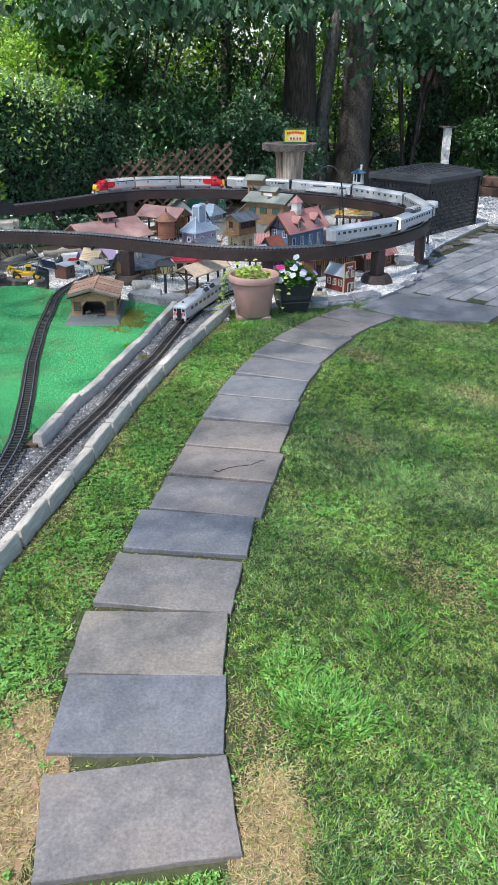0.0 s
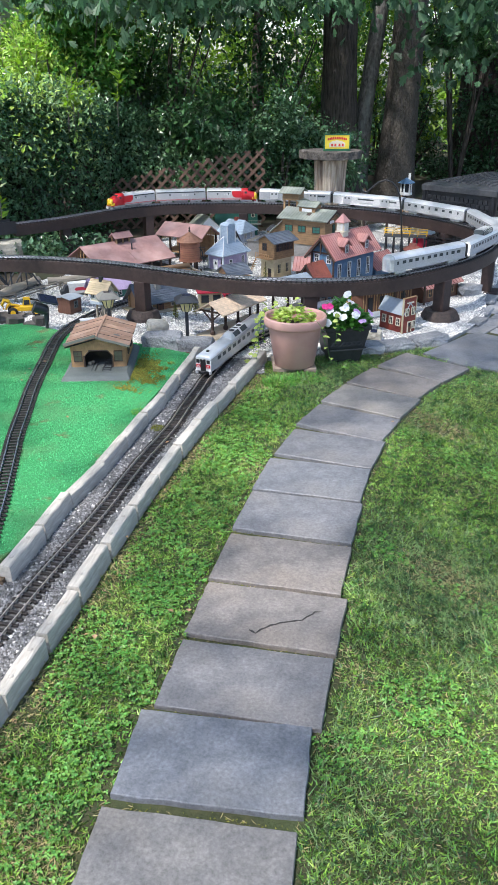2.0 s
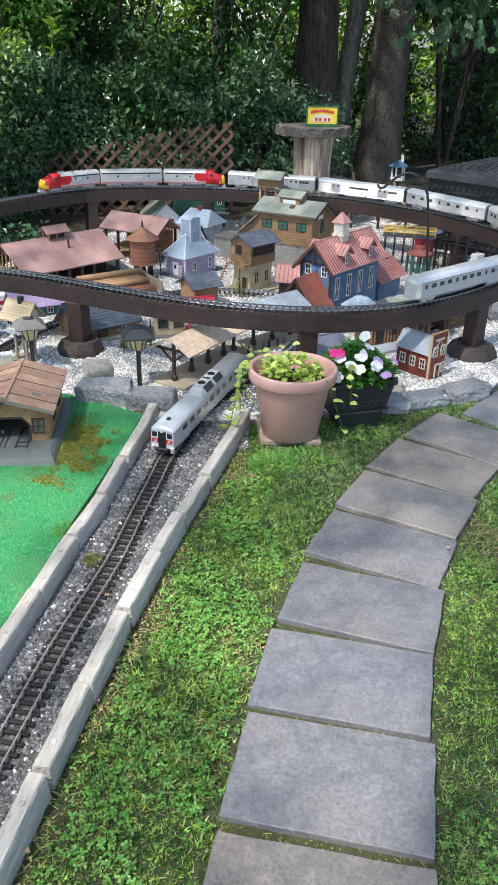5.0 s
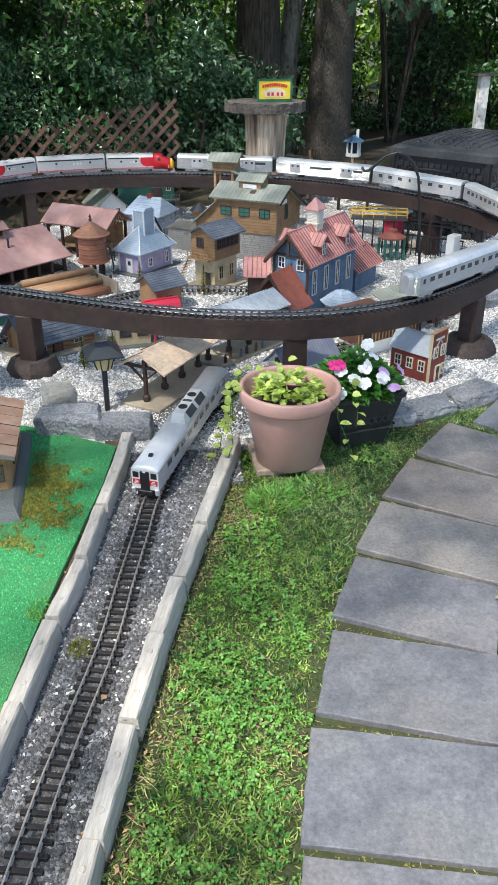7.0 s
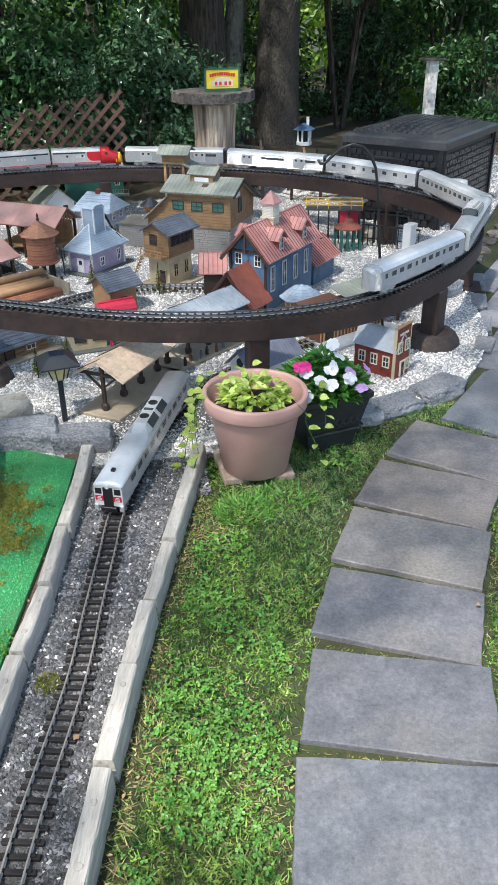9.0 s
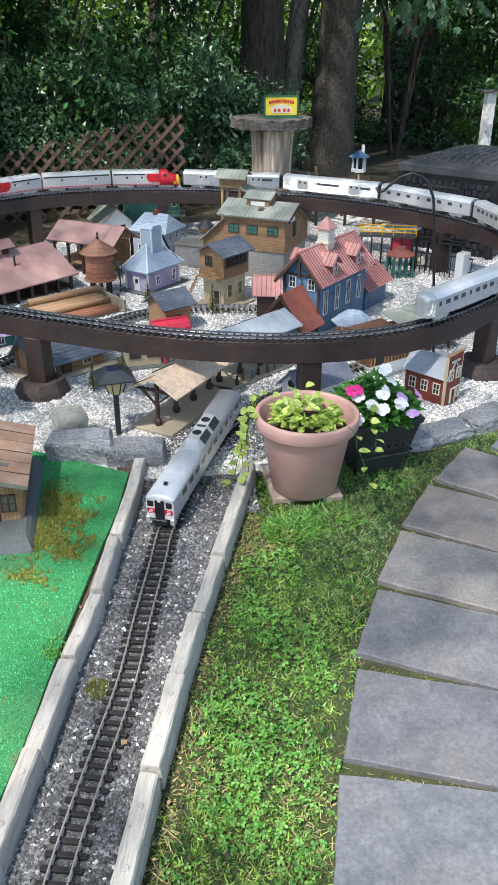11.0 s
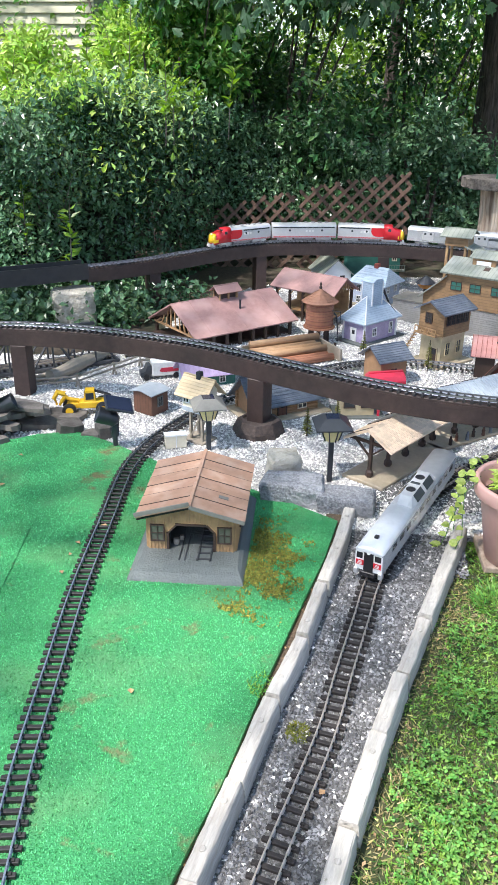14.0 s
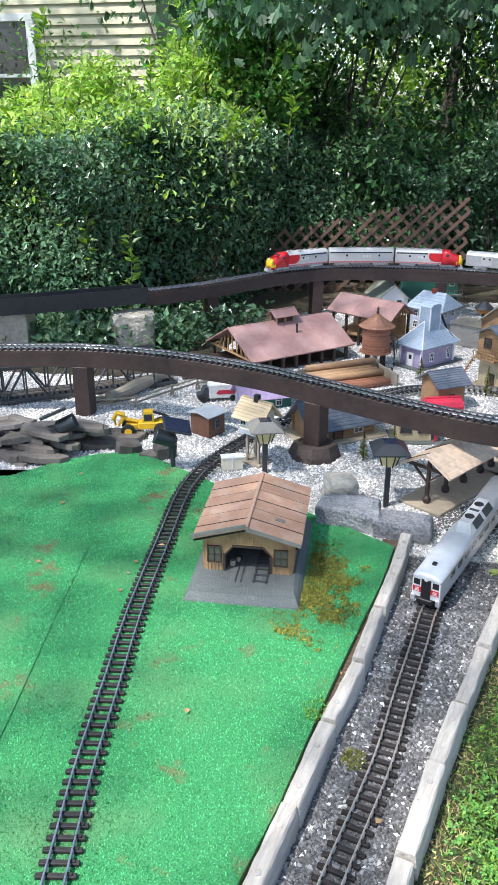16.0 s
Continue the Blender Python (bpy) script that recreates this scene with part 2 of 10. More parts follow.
M["bark"] = make_mat("tree_bark", (0.022, 0.018, 0.015), (0.125, 0.102, 0.085), 0.95, 38, bump=1.0, bscale=34, bdist=0.04, stretch=(1, 1, 0.16))
M["bark_brown"] = make_mat("furrowed_brown_bark", (0.04, 0.034, 0.028), (0.135, 0.116, 0.095), 0.95, 55, bump=1.0, bscale=45, bdist=0.035, stretch=(1, 1, 0.5), stain=(0.085, 0.078, 0.062), stain_scale=6, spots=(0.02, 0.017, 0.014), spot_scale=14, spot_at=0.66)
M["bark_pale"] = make_mat("lichen_grey_bark", (0.06, 0.055, 0.048), (0.3, 0.28, 0.25), 0.95, 30, bump=1.0, bscale=38, bdist=0.03, stretch=(1, 1, 0.4), stain=(0.24, 0.25, 0.22), stain_scale=7)
M["bark_grey"] = make_mat("grey_bark", (0.035, 0.03, 0.025), (0.19, 0.165, 0.14), 0.95, 40, bump=1.0, bscale=38, bdist=0.04, stretch=(1, 1, 0.25), stain=(0.17, 0.16, 0.145), stain_scale=9)
M["stump"] = make_mat("weathered_stump_wood", (0.4, 0.28, 0.19), (0.8, 0.68, 0.54), 0.9, 40, bump=1.0, bscale=40, bdist=0.02, stretch=(1, 1, 0.1), stain=(0.13, 0.085, 0.06), stain_scale=12)
M["plank_old"] = make_mat("weathered_slab_wood", (0.045, 0.038, 0.032), (0.17, 0.15, 0.132), 0.9, 50, bump=1.0, bscale=60, bdist=0.01)
M["lattice"] = make_mat("brown_lattice_wood", (0.085, 0.048, 0.034), (0.16, 0.098, 0.07), 0.85, 30, bump=0.3)
M["hedge_leaf"] = make_mat("hedge_leaf", (0.052, 0.125, 0.062), (0.145, 0.245, 0.125), 0.24, 2.0, island=0.6, trans=0.25, hue=0.025)
M["tree_leaf"] = make_mat("tree_leaf", (0.055, 0.145, 0.035), (0.125, 0.25, 0.06), 0.38, 1.5, island=0.5, trans=0.48, hue=0.03)
M["oak_leaf"] = make_mat("oak_leaf", (0.04, 0.105, 0.05), (0.1, 0.19, 0.095), 0.5, 1.5, island=0.55, trans=0.35)
# Pale hue of young shoots; on the saplings it paints in sunlight.
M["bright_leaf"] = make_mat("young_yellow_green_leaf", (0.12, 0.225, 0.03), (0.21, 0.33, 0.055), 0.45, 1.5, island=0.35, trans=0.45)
# Darker copy of tree_leaf; the shade of the wood is in its colour.
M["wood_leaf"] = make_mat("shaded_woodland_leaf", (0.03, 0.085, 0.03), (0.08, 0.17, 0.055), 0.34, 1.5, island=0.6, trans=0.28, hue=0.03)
M["mulch"] = make_mat("leaf_mould", (0.028, 0.022, 0.015), (0.075, 0.055, 0.035), 0.95, 35, bump=1.0, bscale=60, stain=(0.05, 0.06, 0.025), stain_scale=3)
M["siding"] = make_mat("cream_vinyl_siding", (0.44, 0.41, 0.28), (0.5, 0.47, 0.33), 0.55, 5)
M["white_paint"] = make_mat("white_paint", (0.72, 0.72, 0.71), (0.8, 0.8, 0.79), 0.5, 12)
M["glass"] = make_mat("dark_window_glass", (0.03, 0.035, 0.04), (0.05, 0.055, 0.06), 0.08, 5)
# Near-black tint that imitates the shade inside the hedge.
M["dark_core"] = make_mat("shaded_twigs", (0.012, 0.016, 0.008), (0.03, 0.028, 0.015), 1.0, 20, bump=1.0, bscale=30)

# ---- mesh helpers ----
GZ, TURF = 0.03, 0.05


def thing(name, m, label, category, group="", kind=""):
    ob = new(name)
    ob.matrix_basis = m
    ob.empty_display_size = 0.02
    return tagged(ob, label, category, group, kind)


APART = {"diaphragm", "corner_board", "barge_board", "window_strip", "roof_fan", "cab_window", "porthole", "stripe", "stripe_mark", "end_stripe", "step", "picture_mark", "lettering_bar", "end_door"}


def islands(bm):
    """Copies of the connected pieces of a mesh, one bmesh each."""
    left = set(bm.verts)
    out = []
    while left:
        stack = [next(v for v in bm.verts if v in left)]
        piece = []
        left.discard(stack[0])
        while stack:
            v = stack.pop()
            piece.append(v)
            for e in v.link_edges:
                o = e.other_vert(v)
                if o in left:
                    left.discard(o)
                    stack.append(o)
        nb = bmesh.new()
        new_v = {v: nb.verts.new(v.co) for v in piece}
        for f in {f for v in piece for f in v.link_faces}:
            nb.faces.new([new_v[v] for v in f.verts])
        out.append(nb)
    return out


def part(name, bm, material, parent, label="", smooth=False, m=None):
    if name in APART:
        bm.verts.ensure_lookup_table()
        pieces = islands(bm)
        if len(pieces) > 1:
            bm.free()
            return [plain_part(name, b, material, parent, label, smooth, m) for b in pieces][0]
        for b in pieces:
            b.free()
    return plain_part(name, bm, material, parent, label, smooth, m)


def plain_part(name, bm, material, parent, label="", smooth=False, m=None):
    me = bpy.data.meshes.new(name)
    bmesh.ops.recalc_face_normals(bm, faces=bm.faces)
    bm.to_mesh(me)
    bm.free()
    if smooth:
        me.polygons.foreach_set("use_smooth", [True] * len(me.polygons))
    me.materials.append(M[material])
    ob = new(name, me)
    ob.parent = parent
    if m is not None:
        ob.matrix_basis = m
    if label:
        ob["label"] = label
    return ob


def again(ob, m, parent=None):
    """One more piece on the same mesh, at m within its parent."""
    o = new(ob.name.split(".")[0], ob.data)
    o.parent = parent or ob.parent
    o.matrix_basis = m
    return o


def arr_mesh(name, verts, faces, material, parent=None, smooth=False, kind="", label="", category=""):
    me = bpy.data.meshes.new(name)
    me.from_pydata(verts.tolist() if hasattr(verts, "tolist") else verts, [], faces.tolist() if hasattr(faces, "tolist") else faces)
    if smooth:
        me.polygons.foreach_set("use_smooth", [True] * len(me.polygons))
    me.materials.append(M[material])
    ob = new(name, me)
    ob.parent = parent
    return tagged(ob, label, category, "", kind)


def B():
    return bmesh.new()


def box(bm, x0, x1, y0, y1, z0, z1, bev=0.0, m=None):
    vs = [bm.verts.new(p) for p in ((x0, y0, z0), (x1, y0, z0), (x1, y1, z0), (x0, y1, z0), (x0, y0, z1), (x1, y0, z1), (x1, y1, z1), (x0, y1, z1))]
    fs = [bm.faces.new([vs[i] for i in f]) for f in ((3, 2, 1, 0), (4, 5, 6, 7), (0, 1, 5, 4), (1, 2, 6, 5), (2, 3, 7, 6), (3, 0, 4, 7))]
    if m is not None:
        for v in vs:
            v.co = m @ v.co
    if bev:
        es = list({e for f in fs for e in f.edges})
        bmesh.ops.bevel(bm, geom=es, offset=bev, segments=1, affect="EDGES")
    return bm


def prism(bm, poly, a0, a1, axis="y"):
    """A polygon (u, z) pushed along an axis from a0 to a1."""
    def P(u, w, a):
        return (u, a, w) if axis == "y" else ((a, u, w) if axis == "x" else (u, w, a))
    f = [bm.verts.new(P(u, w, a0)) for u, w in poly]
    g = [bm.verts.new(P(u, w, a1)) for u, w in poly]
    bm.faces.new(f)
    bm.faces.new(g[::-1])
    n = len(poly)
    for i in range(n):
        bm.faces.new((f[i], f[(i + 1) % n], g[(i + 1) % n], g[i]))
    return bm


def lathe(bm, prof, n=24, x=0.0, y=0.0, m=None, cap=True):
    """Rings of (radius, z) turned round z."""
    rings = []
    for r, z in prof:
        rings.append([bm.verts.new((x + r * math.cos(2 * math.pi * i / n), y + r * math.sin(2 * math.pi * i / n), z)) for i in range(n)])
    for a, b in zip(rings, rings[1:]):
        for i in range(n):
            bm.faces.new((a[i], a[(i + 1) % n], b[(i + 1) % n], b[i]))
    if cap:
        bm.faces.new(rings[0][::-1])
        bm.faces.new(rings[-1])
    if m is not None:
        for r in rings:
            for v in r:
                v.co = m @ v.co
    return bm


def tube(bm, pts, r, n=6):
    """A round rod along points; r is one radius or one for each point."""
    pts = [Vector(p) for p in pts]
    rings = []
    for i, p in enumerate(pts):
        t = (pts[min(i + 1, len(pts) - 1)] - pts[max(i - 1, 0)]).normalized()
        a = t.cross(Vector((0, 0, 1)))
        a = a.normalized() if a.length > 1e-3 else Vector((1, 0, 0))
        b = t.cross(a).normalized()
        rr = r[i] if isinstance(r, (list, tuple)) else r
        rings.append([bm.verts.new(p + a * rr * math.cos(2 * math.pi * k / n) + b * rr * math.sin(2 * math.pi * k / n)) for k in range(n)])
    for u, v in zip(rings, rings[1:]):
        for k in range(n):
            bm.faces.new((u[k], u[(k + 1) % n], v[(k + 1) % n], v[k]))
    bm.faces.new(rings[0][::-1])
    bm.faces.new(rings[-1])
    return bm


def slab4(bm, a, b, c, d, t):
    """A thick board from four corners, t metres deep below them."""
    a, b, c, d = (Vector(p) for p in (a, b, c, d))
    n = (b - a).cross(d - a).normalized() * t
    up = [bm.verts.new(p) for p in (a, b, c, d)]
    lo = [bm.verts.new(p - n) for p in (a, b, c, d)]
    bm.faces.new(up)
    bm.faces.new(lo[::-1])
    for i in range(4):
        bm.faces.new((up[i], lo[i], lo[(i + 1) % 4], up[(i + 1) % 4]))
    return bm


def rock(bm, sx, sy, sz, seed=0, rough=0.18, sub=2, flat=0.0):
    """A broken stone: a block cut into facets."""
    r = random.Random(seed)
    bmesh.ops.create_icosphere(bm, subdivisions=sub, radius=1)
    for v in bm.verts:
        c = v.co
        k = 1.0 / max(abs(c.x), abs(c.y), abs(c.z)) ** 0.72
        q = c * k
        q += Vector((r.uniform(-1, 1), r.uniform(-1, 1), r.uniform(-1, 1))) * rough * 0.4
        q += noise.noise_vector(c * 1.3 + Vector((seed * 3.1, 0, 0))) * rough
        v.co = Vector((q.x * sx / 2, q.y * sy / 2, (q.z * 0.5 + 0.5) * sz))
        if flat and v.co.z > sz * (1 - flat):
            v.co.z = sz * (1 - flat) + (v.co.z - sz * (1 - flat)) * 0.15
    return bm


def hewn(bm, sx, sy, sz, seed=0, rough=0.06):
    """A rough-split stone block with worn edges."""
    bmesh.ops.create_cube(bm, size=2)
    bmesh.ops.subdivide_edges(bm, edges=bm.edges[:], cuts=7, use_grid_fill=True)
    o = Vector((seed * 3.7, seed * 1.3, 0))
    for v in bm.verts:
        c = v.co.copy()
        r = (abs(c.x) ** 22 + abs(c.y) ** 22 + abs(c.z) ** 22) ** (1 / 22)
        q = c / r + noise.noise_vector(c * 0.9 + o) * rough * 2.2 + noise.noise_vector(c * 4.3 + o) * rough * 0.55 + noise.noise_vector(c * 10 + o) * rough * 0.4
        if abs(c.x) > 0.98 and abs(c.z) > 0.9 or abs(c.y) > 0.98 and abs(c.z) > 0.9:
            q *= 0.965 + 0.03 * noise.noise(c * 5 + o)      # chipped arrises
        v.co = Vector((q.x * sx / 2, q.y * sy / 2, (q.z * 0.5 + 0.5) * sz))
    return bm


def spline(pts, step, closed=False):
    """Evenly spaced points on a smooth curve through pts (2D), with headings."""
    P = [np.array(p, float) for p in pts]
    n = len(P)
    out = []
    segs = n if closed else n - 1
    for i in range(segs):
        p0 = P[(i - 1) % n] if closed or i > 0 else 2 * P[0] - P[1]
        p1, p2 = P[i], P[(i + 1) % n]
        p3 = P[(i + 2) % n] if closed or i + 2 < n else 2 * P[-1] - P[-2]
        for t in np.linspace(0, 1, 24, endpoint=False):
            out.append(0.5 * ((2 * p1) + (-p0 + p2) * t + (2 * p0 - 5 * p1 + 4 * p2 - p3) * t * t + (-p0 + 3 * p1 - 3 * p2 + p3) * t ** 3))
    if closed:
        out.append(out[0])
    else:
        out.append(P[-1])
    out = np.array(out)
    s = np.r_[0, np.cumsum(np.linalg.norm(np.diff(out, axis=0), axis=1))]
    k = max(2, int(round(s[-1] / step)) + 1)
    ss = np.linspace(0, s[-1], k)
    q = np.c_[np.interp(ss, s, out[:, 0]), np.interp(ss, s, out[:, 1])]
    d = np.gradient(q, axis=0)
    return q, np.arctan2(d[:, 1], d[:, 0]), ss


def sweep(bm, pts, heads, section, zs=0.0, cap=True):
    """A section (across, up) carried along plan points."""
    rings = []
    for i, ((x, y), h) in enumerate(zip(pts, heads)):
        nx, ny = -math.sin(h), math.cos(h)
        z = zs[i] if hasattr(zs, "__len__") else zs
        rings.append([bm.verts.new((x + nx * u, y + ny * u, z + w)) for u, w in section])
    n = len(section)
    for a, b in zip(rings, rings[1:]):
        for k in range(n):
            bm.faces.new((a[k], a[(k + 1) % n], b[(k + 1) % n], b[k]))
    if cap:
        bm.faces.new(rings[0][::-1])
        bm.faces.new(rings[-1])
    return bm


def leaf_mesh(name, P, D, U, L, W, material, parent=None, kind="", label="", category=""):
    """Folded leaves: base points P, pointing along D, facing U, of length L and width W."""
    D = D / np.linalg.norm(D, axis=1, keepdims=True)
    S = np.cross(D, U)
    S /= np.linalg.norm(S, axis=1, keepdims=True) + 1e-9
    Nn = np.cross(S, D)
    L, W = np.broadcast_to(L, len(P))[:, None], np.broadcast_to(W, len(P))[:, None]
    mid = P + D * L * 0.45
    v = np.stack([P, mid + S * W * 0.5 + Nn * W * 0.16, P + D * L - Nn * L * 0.08, mid - S * W * 0.5 + Nn * W * 0.16], 1).reshape(-1, 3)
    i = np.arange(len(P))[:, None] * 4
    f = np.concatenate([i + [0, 1, 2], i + [0, 2, 3]], 1).reshape(-1, 3)
    return arr_mesh(name, v, f, material, parent, kind=kind, label=label, category=category)


def blades(name, P, D, U, L, W, material, label, category):
    """Short grass: a tapering blade from base points P along D."""
    D = D / np.linalg.norm(D, axis=1, keepdims=True)
    S = np.cross(D, U)
    S /= np.linalg.norm(S, axis=1, keepdims=True) + 1e-9
    L, W = np.broadcast_to(L, len(P))[:, None], np.broadcast_to(W, len(P))[:, None]
    v = np.stack([P + S * W * 0.5, P + D * L, P - S * W * 0.5], 1).reshape(-1, 3)
    return arr_mesh(name, v, np.arange(3 * len(P)).reshape(-1, 3), material, None, kind="stuff", label=label, category=category)


def round_leaves(name, P, D, U, L, W, material, parent=None, label=""):
    """Rounded, cupped leaves with a pointed tip."""
    D = D / np.linalg.norm(D, axis=1, keepdims=True)
    S = np.cross(D, U)
    S /= np.linalg.norm(S, axis=1, keepdims=True) + 1e-9
    Nn = np.cross(S, D)
    L, W = np.broadcast_to(L, len(P))[:, None], np.broadcast_to(W, len(P))[:, None]
    rim = [(0.0, 0.0), (0.1, 0.34), (0.38, 0.5), (0.68, 0.4), (1.0, 0.0), (0.68, -0.4), (0.38, -0.5), (0.1, -0.34)]
    v = [P + D * L * 0.42 - Nn * W * 0.02] + [P + D * L * u - Nn * L * 0.12 * u * u + S * W * s + Nn * W * abs(s) * 0.35 for u, s in rim]
    v = np.stack(v, 1).reshape(-1, 3)
    i = np.arange(len(P))[:, None] * 9
    f = np.concatenate([i + [0, k + 1, (k + 1) % 8 + 1] for k in range(8)], 1).reshape(-1, 3)
    return arr_mesh(name, v, f, material, parent, label=label)


def rand_dirs(n, rng):
    v = rng.normal(size=(n, 3))
    return v / np.linalg.norm(v, axis=1, keepdims=True)
# ---- ground, lawn, path ----
def flat_poly(name, poly, z0, z1, material, label="", category="", kind="structure"):
    bm = B()
    prism(bm, poly, z0, z1, axis="z")
    bmesh.ops.triangulate(bm, faces=[f for f in bm.faces if len(f.verts) > 4])
    me = bpy.data.meshes.new(name)
    bmesh.ops.recalc_face_normals(bm, faces=bm.faces)
    bm.to_mesh(me)
    bm.free()
    me.materials.append(M[material])
    return tagged(new(name, me), label, category, "", kind)


def inside(P, poly):
    x, y = P[:, 0], P[:, 1]
    r = np.zeros(len(P), bool)
    n = len(poly)
    for i in range(n):
        (x0, y0), (x1, y1) = poly[i], poly[(i + 1) % n]
        if y0 != y1:
            r ^= ((y0 > y) != (y1 > y)) & (x < (x1 - x0) * (y - y0) / (y1 - y0) + x0)
    return r


ground = flat_poly("ground", [(-250, -250), (250, -250), (250, 250), (-250, 250)], -0.2, 0.0, "soil", "patchy lawn soil with moss and dry thatch", "ground")

TURF_POLY = [(-4.6, 3.3), (-1.9, 3.35), (-1.2, 3.5), (-1.15, 3.85), (-1.05, 4.1), (-0.97, 4.4), (-0.9, 4.8), (-0.845, 5.15), (-0.79, 5.5), (-0.745, 5.85), (-0.715, 6.12), (-0.85, 6.22), (-1.05, 6.33), (-1.35, 6.42), (-1.6, 6.58), (-1.8, 6.7), (-1.98, 6.78), (-2.15, 6.72), (-2.3, 6.6), (-2.45, 6.4), (-3.0, 6.2), (-4.6, 6.1)]
GRAVEL_POLY = [(-6.0, 6.0), (-3.0, 6.15), (-2.43, 6.35), (-2.25, 6.6), (-1.98, 6.7), (-1.75, 6.62), (-1.5, 6.45), (-1.2, 6.3), (-0.95, 6.2), (-0.72, 6.1), (-0.2, 6.12), (0.2, 6.2), (0.5, 6.28), (0.8, 6.4), (1.05, 6.54), (1.25, 6.8), (1.42, 7.1), (1.55, 7.6), (1.72, 8.0), (1.85, 8.4), (2.1, 8.85), (2.9, 10.1), (2.7, 10.9), (1.4, 11.3), (0.6, 10.7), (-1.0, 10.45), (-1.6, 9.9), (-1.95, 9.1), (-2.05, 8.3), (-2.5, 7.95), (-6.0, 7.7)]
TRACK1 = [(-1.28, 1.2), (-1.2, 2.2), (-1.1, 2.95), (-0.985, 3.55), (-0.85, 4.12), (-0.765, 4.57), (-0.664, 5.0), (-0.62, 5.28), (-0.575, 5.55), (-0.54, 5.76), (-0.45, 6.1), (-0.31, 6.42), (-0.08, 6.74), (0.25, 7.02), (0.7, 7.25), (1.05, 7.6)]
TRACK2 = [(-1.22, 2.3), (-1.185, 3.43), (-1.255, 4.0), (-1.36, 4.55), (-1.41, 4.8), (-1.46, 5.12), (-1.52, 5.51), (-1.57, 5.985), (-1.605, 6.31), (-1.605, 6.53), (-1.565, 6.76), (-1.487, 7.0), (-1.36, 7.29), (-1.1, 7.6), (-0.72, 7.98), (-0.35, 8.1), (0.1, 8.05)]
WALL_R = [(-1.16, 1.5), (-1.07, 2.1), (-0.985, 2.6), (-0.903, 3.06), (-0.86, 3.27), (-0.8, 3.59), (-0.752, 3.92), (-0.682, 4.23), (-0.613, 4.53), (-0.582, 4.77), (-0.558, 4.92), (-0.486, 5.16), (-0.39, 5.46), (-0.322, 5.71), (-0.265, 5.92), (-0.215, 6.13)]
WALL_L = [(-1.1, 3.62), (-1.055, 3.87), (-1.01, 4.15), (-0.935, 4.45), (-0.885, 4.69), (-0.842, 4.97), (-0.813, 5.1), (-0.766, 5.3), (-0.722, 5.6), (-0.669, 5.93), (-0.638, 6.2)]
fit_r = np.polyfit([p[1] for p in WALL_R], [p[0] for p in WALL_R], 5)
WALL_R = [(float(np.polyval(fit_r, y)), y) for _, y in WALL_R]
TURF_POLY = [(float(np.interp(y, [q[1] for q in WALL_L], [q[0] for q in WALL_L])) - 0.04 - 0.008 * math.sin(y * 5), y) if x > -1.19 and 3.6 < y < 6.15 else (x, y) for x, y in TURF_POLY]
q1, h1, s1 = spline(TRACK1, 0.05)
left = [(x - math.sin(h) * 0.24, y + math.cos(h) * 0.24) for (x, y), h in zip(q1, h1) if y < 6.12]
right = [(x, y) for (x, y) in WALL_R if y < 6.12]
bal_poly = [(-1.75, 1.2), (-1.8, 3.4)] + [p for p in left if p[1] > 3.4] + right[::-1]
mulch_bed = flat_poly("mulch_bed", [(-12, 7.4), (-2.5, 7.6), (-1.9, 8.2), (-1.5, 9.8), (-1.0, 10.4), (0.6, 10.6), (1.4, 11.2), (2.9, 10.0), (6.0, 9.6), (14, 12), (14, 24), (-12, 24)], -0.01, 0.006, "mulch", "dark leaf mould under the hedge and trees", "mulch bed")
ballast_bed = flat_poly("ballast_bed", bal_poly, -0.02, 0.012, "ballast_bed", "dark grey gravel track bed between block walls", "gravel bed")
bm = B()
rows = [[bm.verts.new((x0 + (x1 - x0) * k / 4, y, z)) for k in range(5)] for y, x0, x1, z in ((5.9, -0.77, -0.26, 0.0115), (6.05, -0.73, -0.22, 0.0135), (6.2, -0.72, -0.12, 0.022), (6.38, -0.6, 0.02, 0.03), (6.66, -0.3, 0.07, 0.0305))]
for ra, rb in zip(rows, rows[1:]):
    for k in range(4):
        bm.faces.new((ra[k], ra[k + 1], rb[k + 1], rb[k]))
tagged(part("ballast_apron", bm, "ballast_bed", None), "dark gravel ramp where the track enters the town", "gravel bed", "", "structure")
gravel_bed = flat_poly("gravel_bed", GRAVEL_POLY, -0.02, GZ - 0.004, "gravel_bed", "pale gravel bed under the model town", "gravel bed")
flat_poly("gravel_bed", [(2.85, 9.95), (3.4, 9.8), (4.8, 10.4), (4.8, 12.4), (3.3, 12.2), (2.75, 11.3)], -0.02, GZ - 0.006, "gravel_bed", "pale gravel patch beyond the storage box", "gravel bed")
flat_poly("soil_strip", [(x - 0.09, y) for x, y in WALL_L] + [(x, y) for x, y in WALL_L[::-1]], -0.01, 0.034, "earth_dark", "crumbly brown soil between the turf and the block wall", "soil strip")
turf = flat_poly("artificial_turf", TURF_POLY, -0.01, TURF, "turf", "bright green artificial turf mat with brown scorched patches", "turf mat")


TURF2_POLY = [(-4.6, 3.4), (-1.56, 3.45), (-1.63, 4.5), (-1.69, 4.93), (-1.765, 5.37), (-1.84, 5.86), (-1.92, 5.97), (-2.19, 6.4), (-2.28, 6.52), (-2.45, 6.38), (-3.0, 6.18), (-4.6, 6.08)]
flat_poly("artificial_turf", TURF2_POLY, TURF - 0.01, TURF + 0.0035, "turf", "second overlapping sheet of bright green artificial turf", "turf mat")


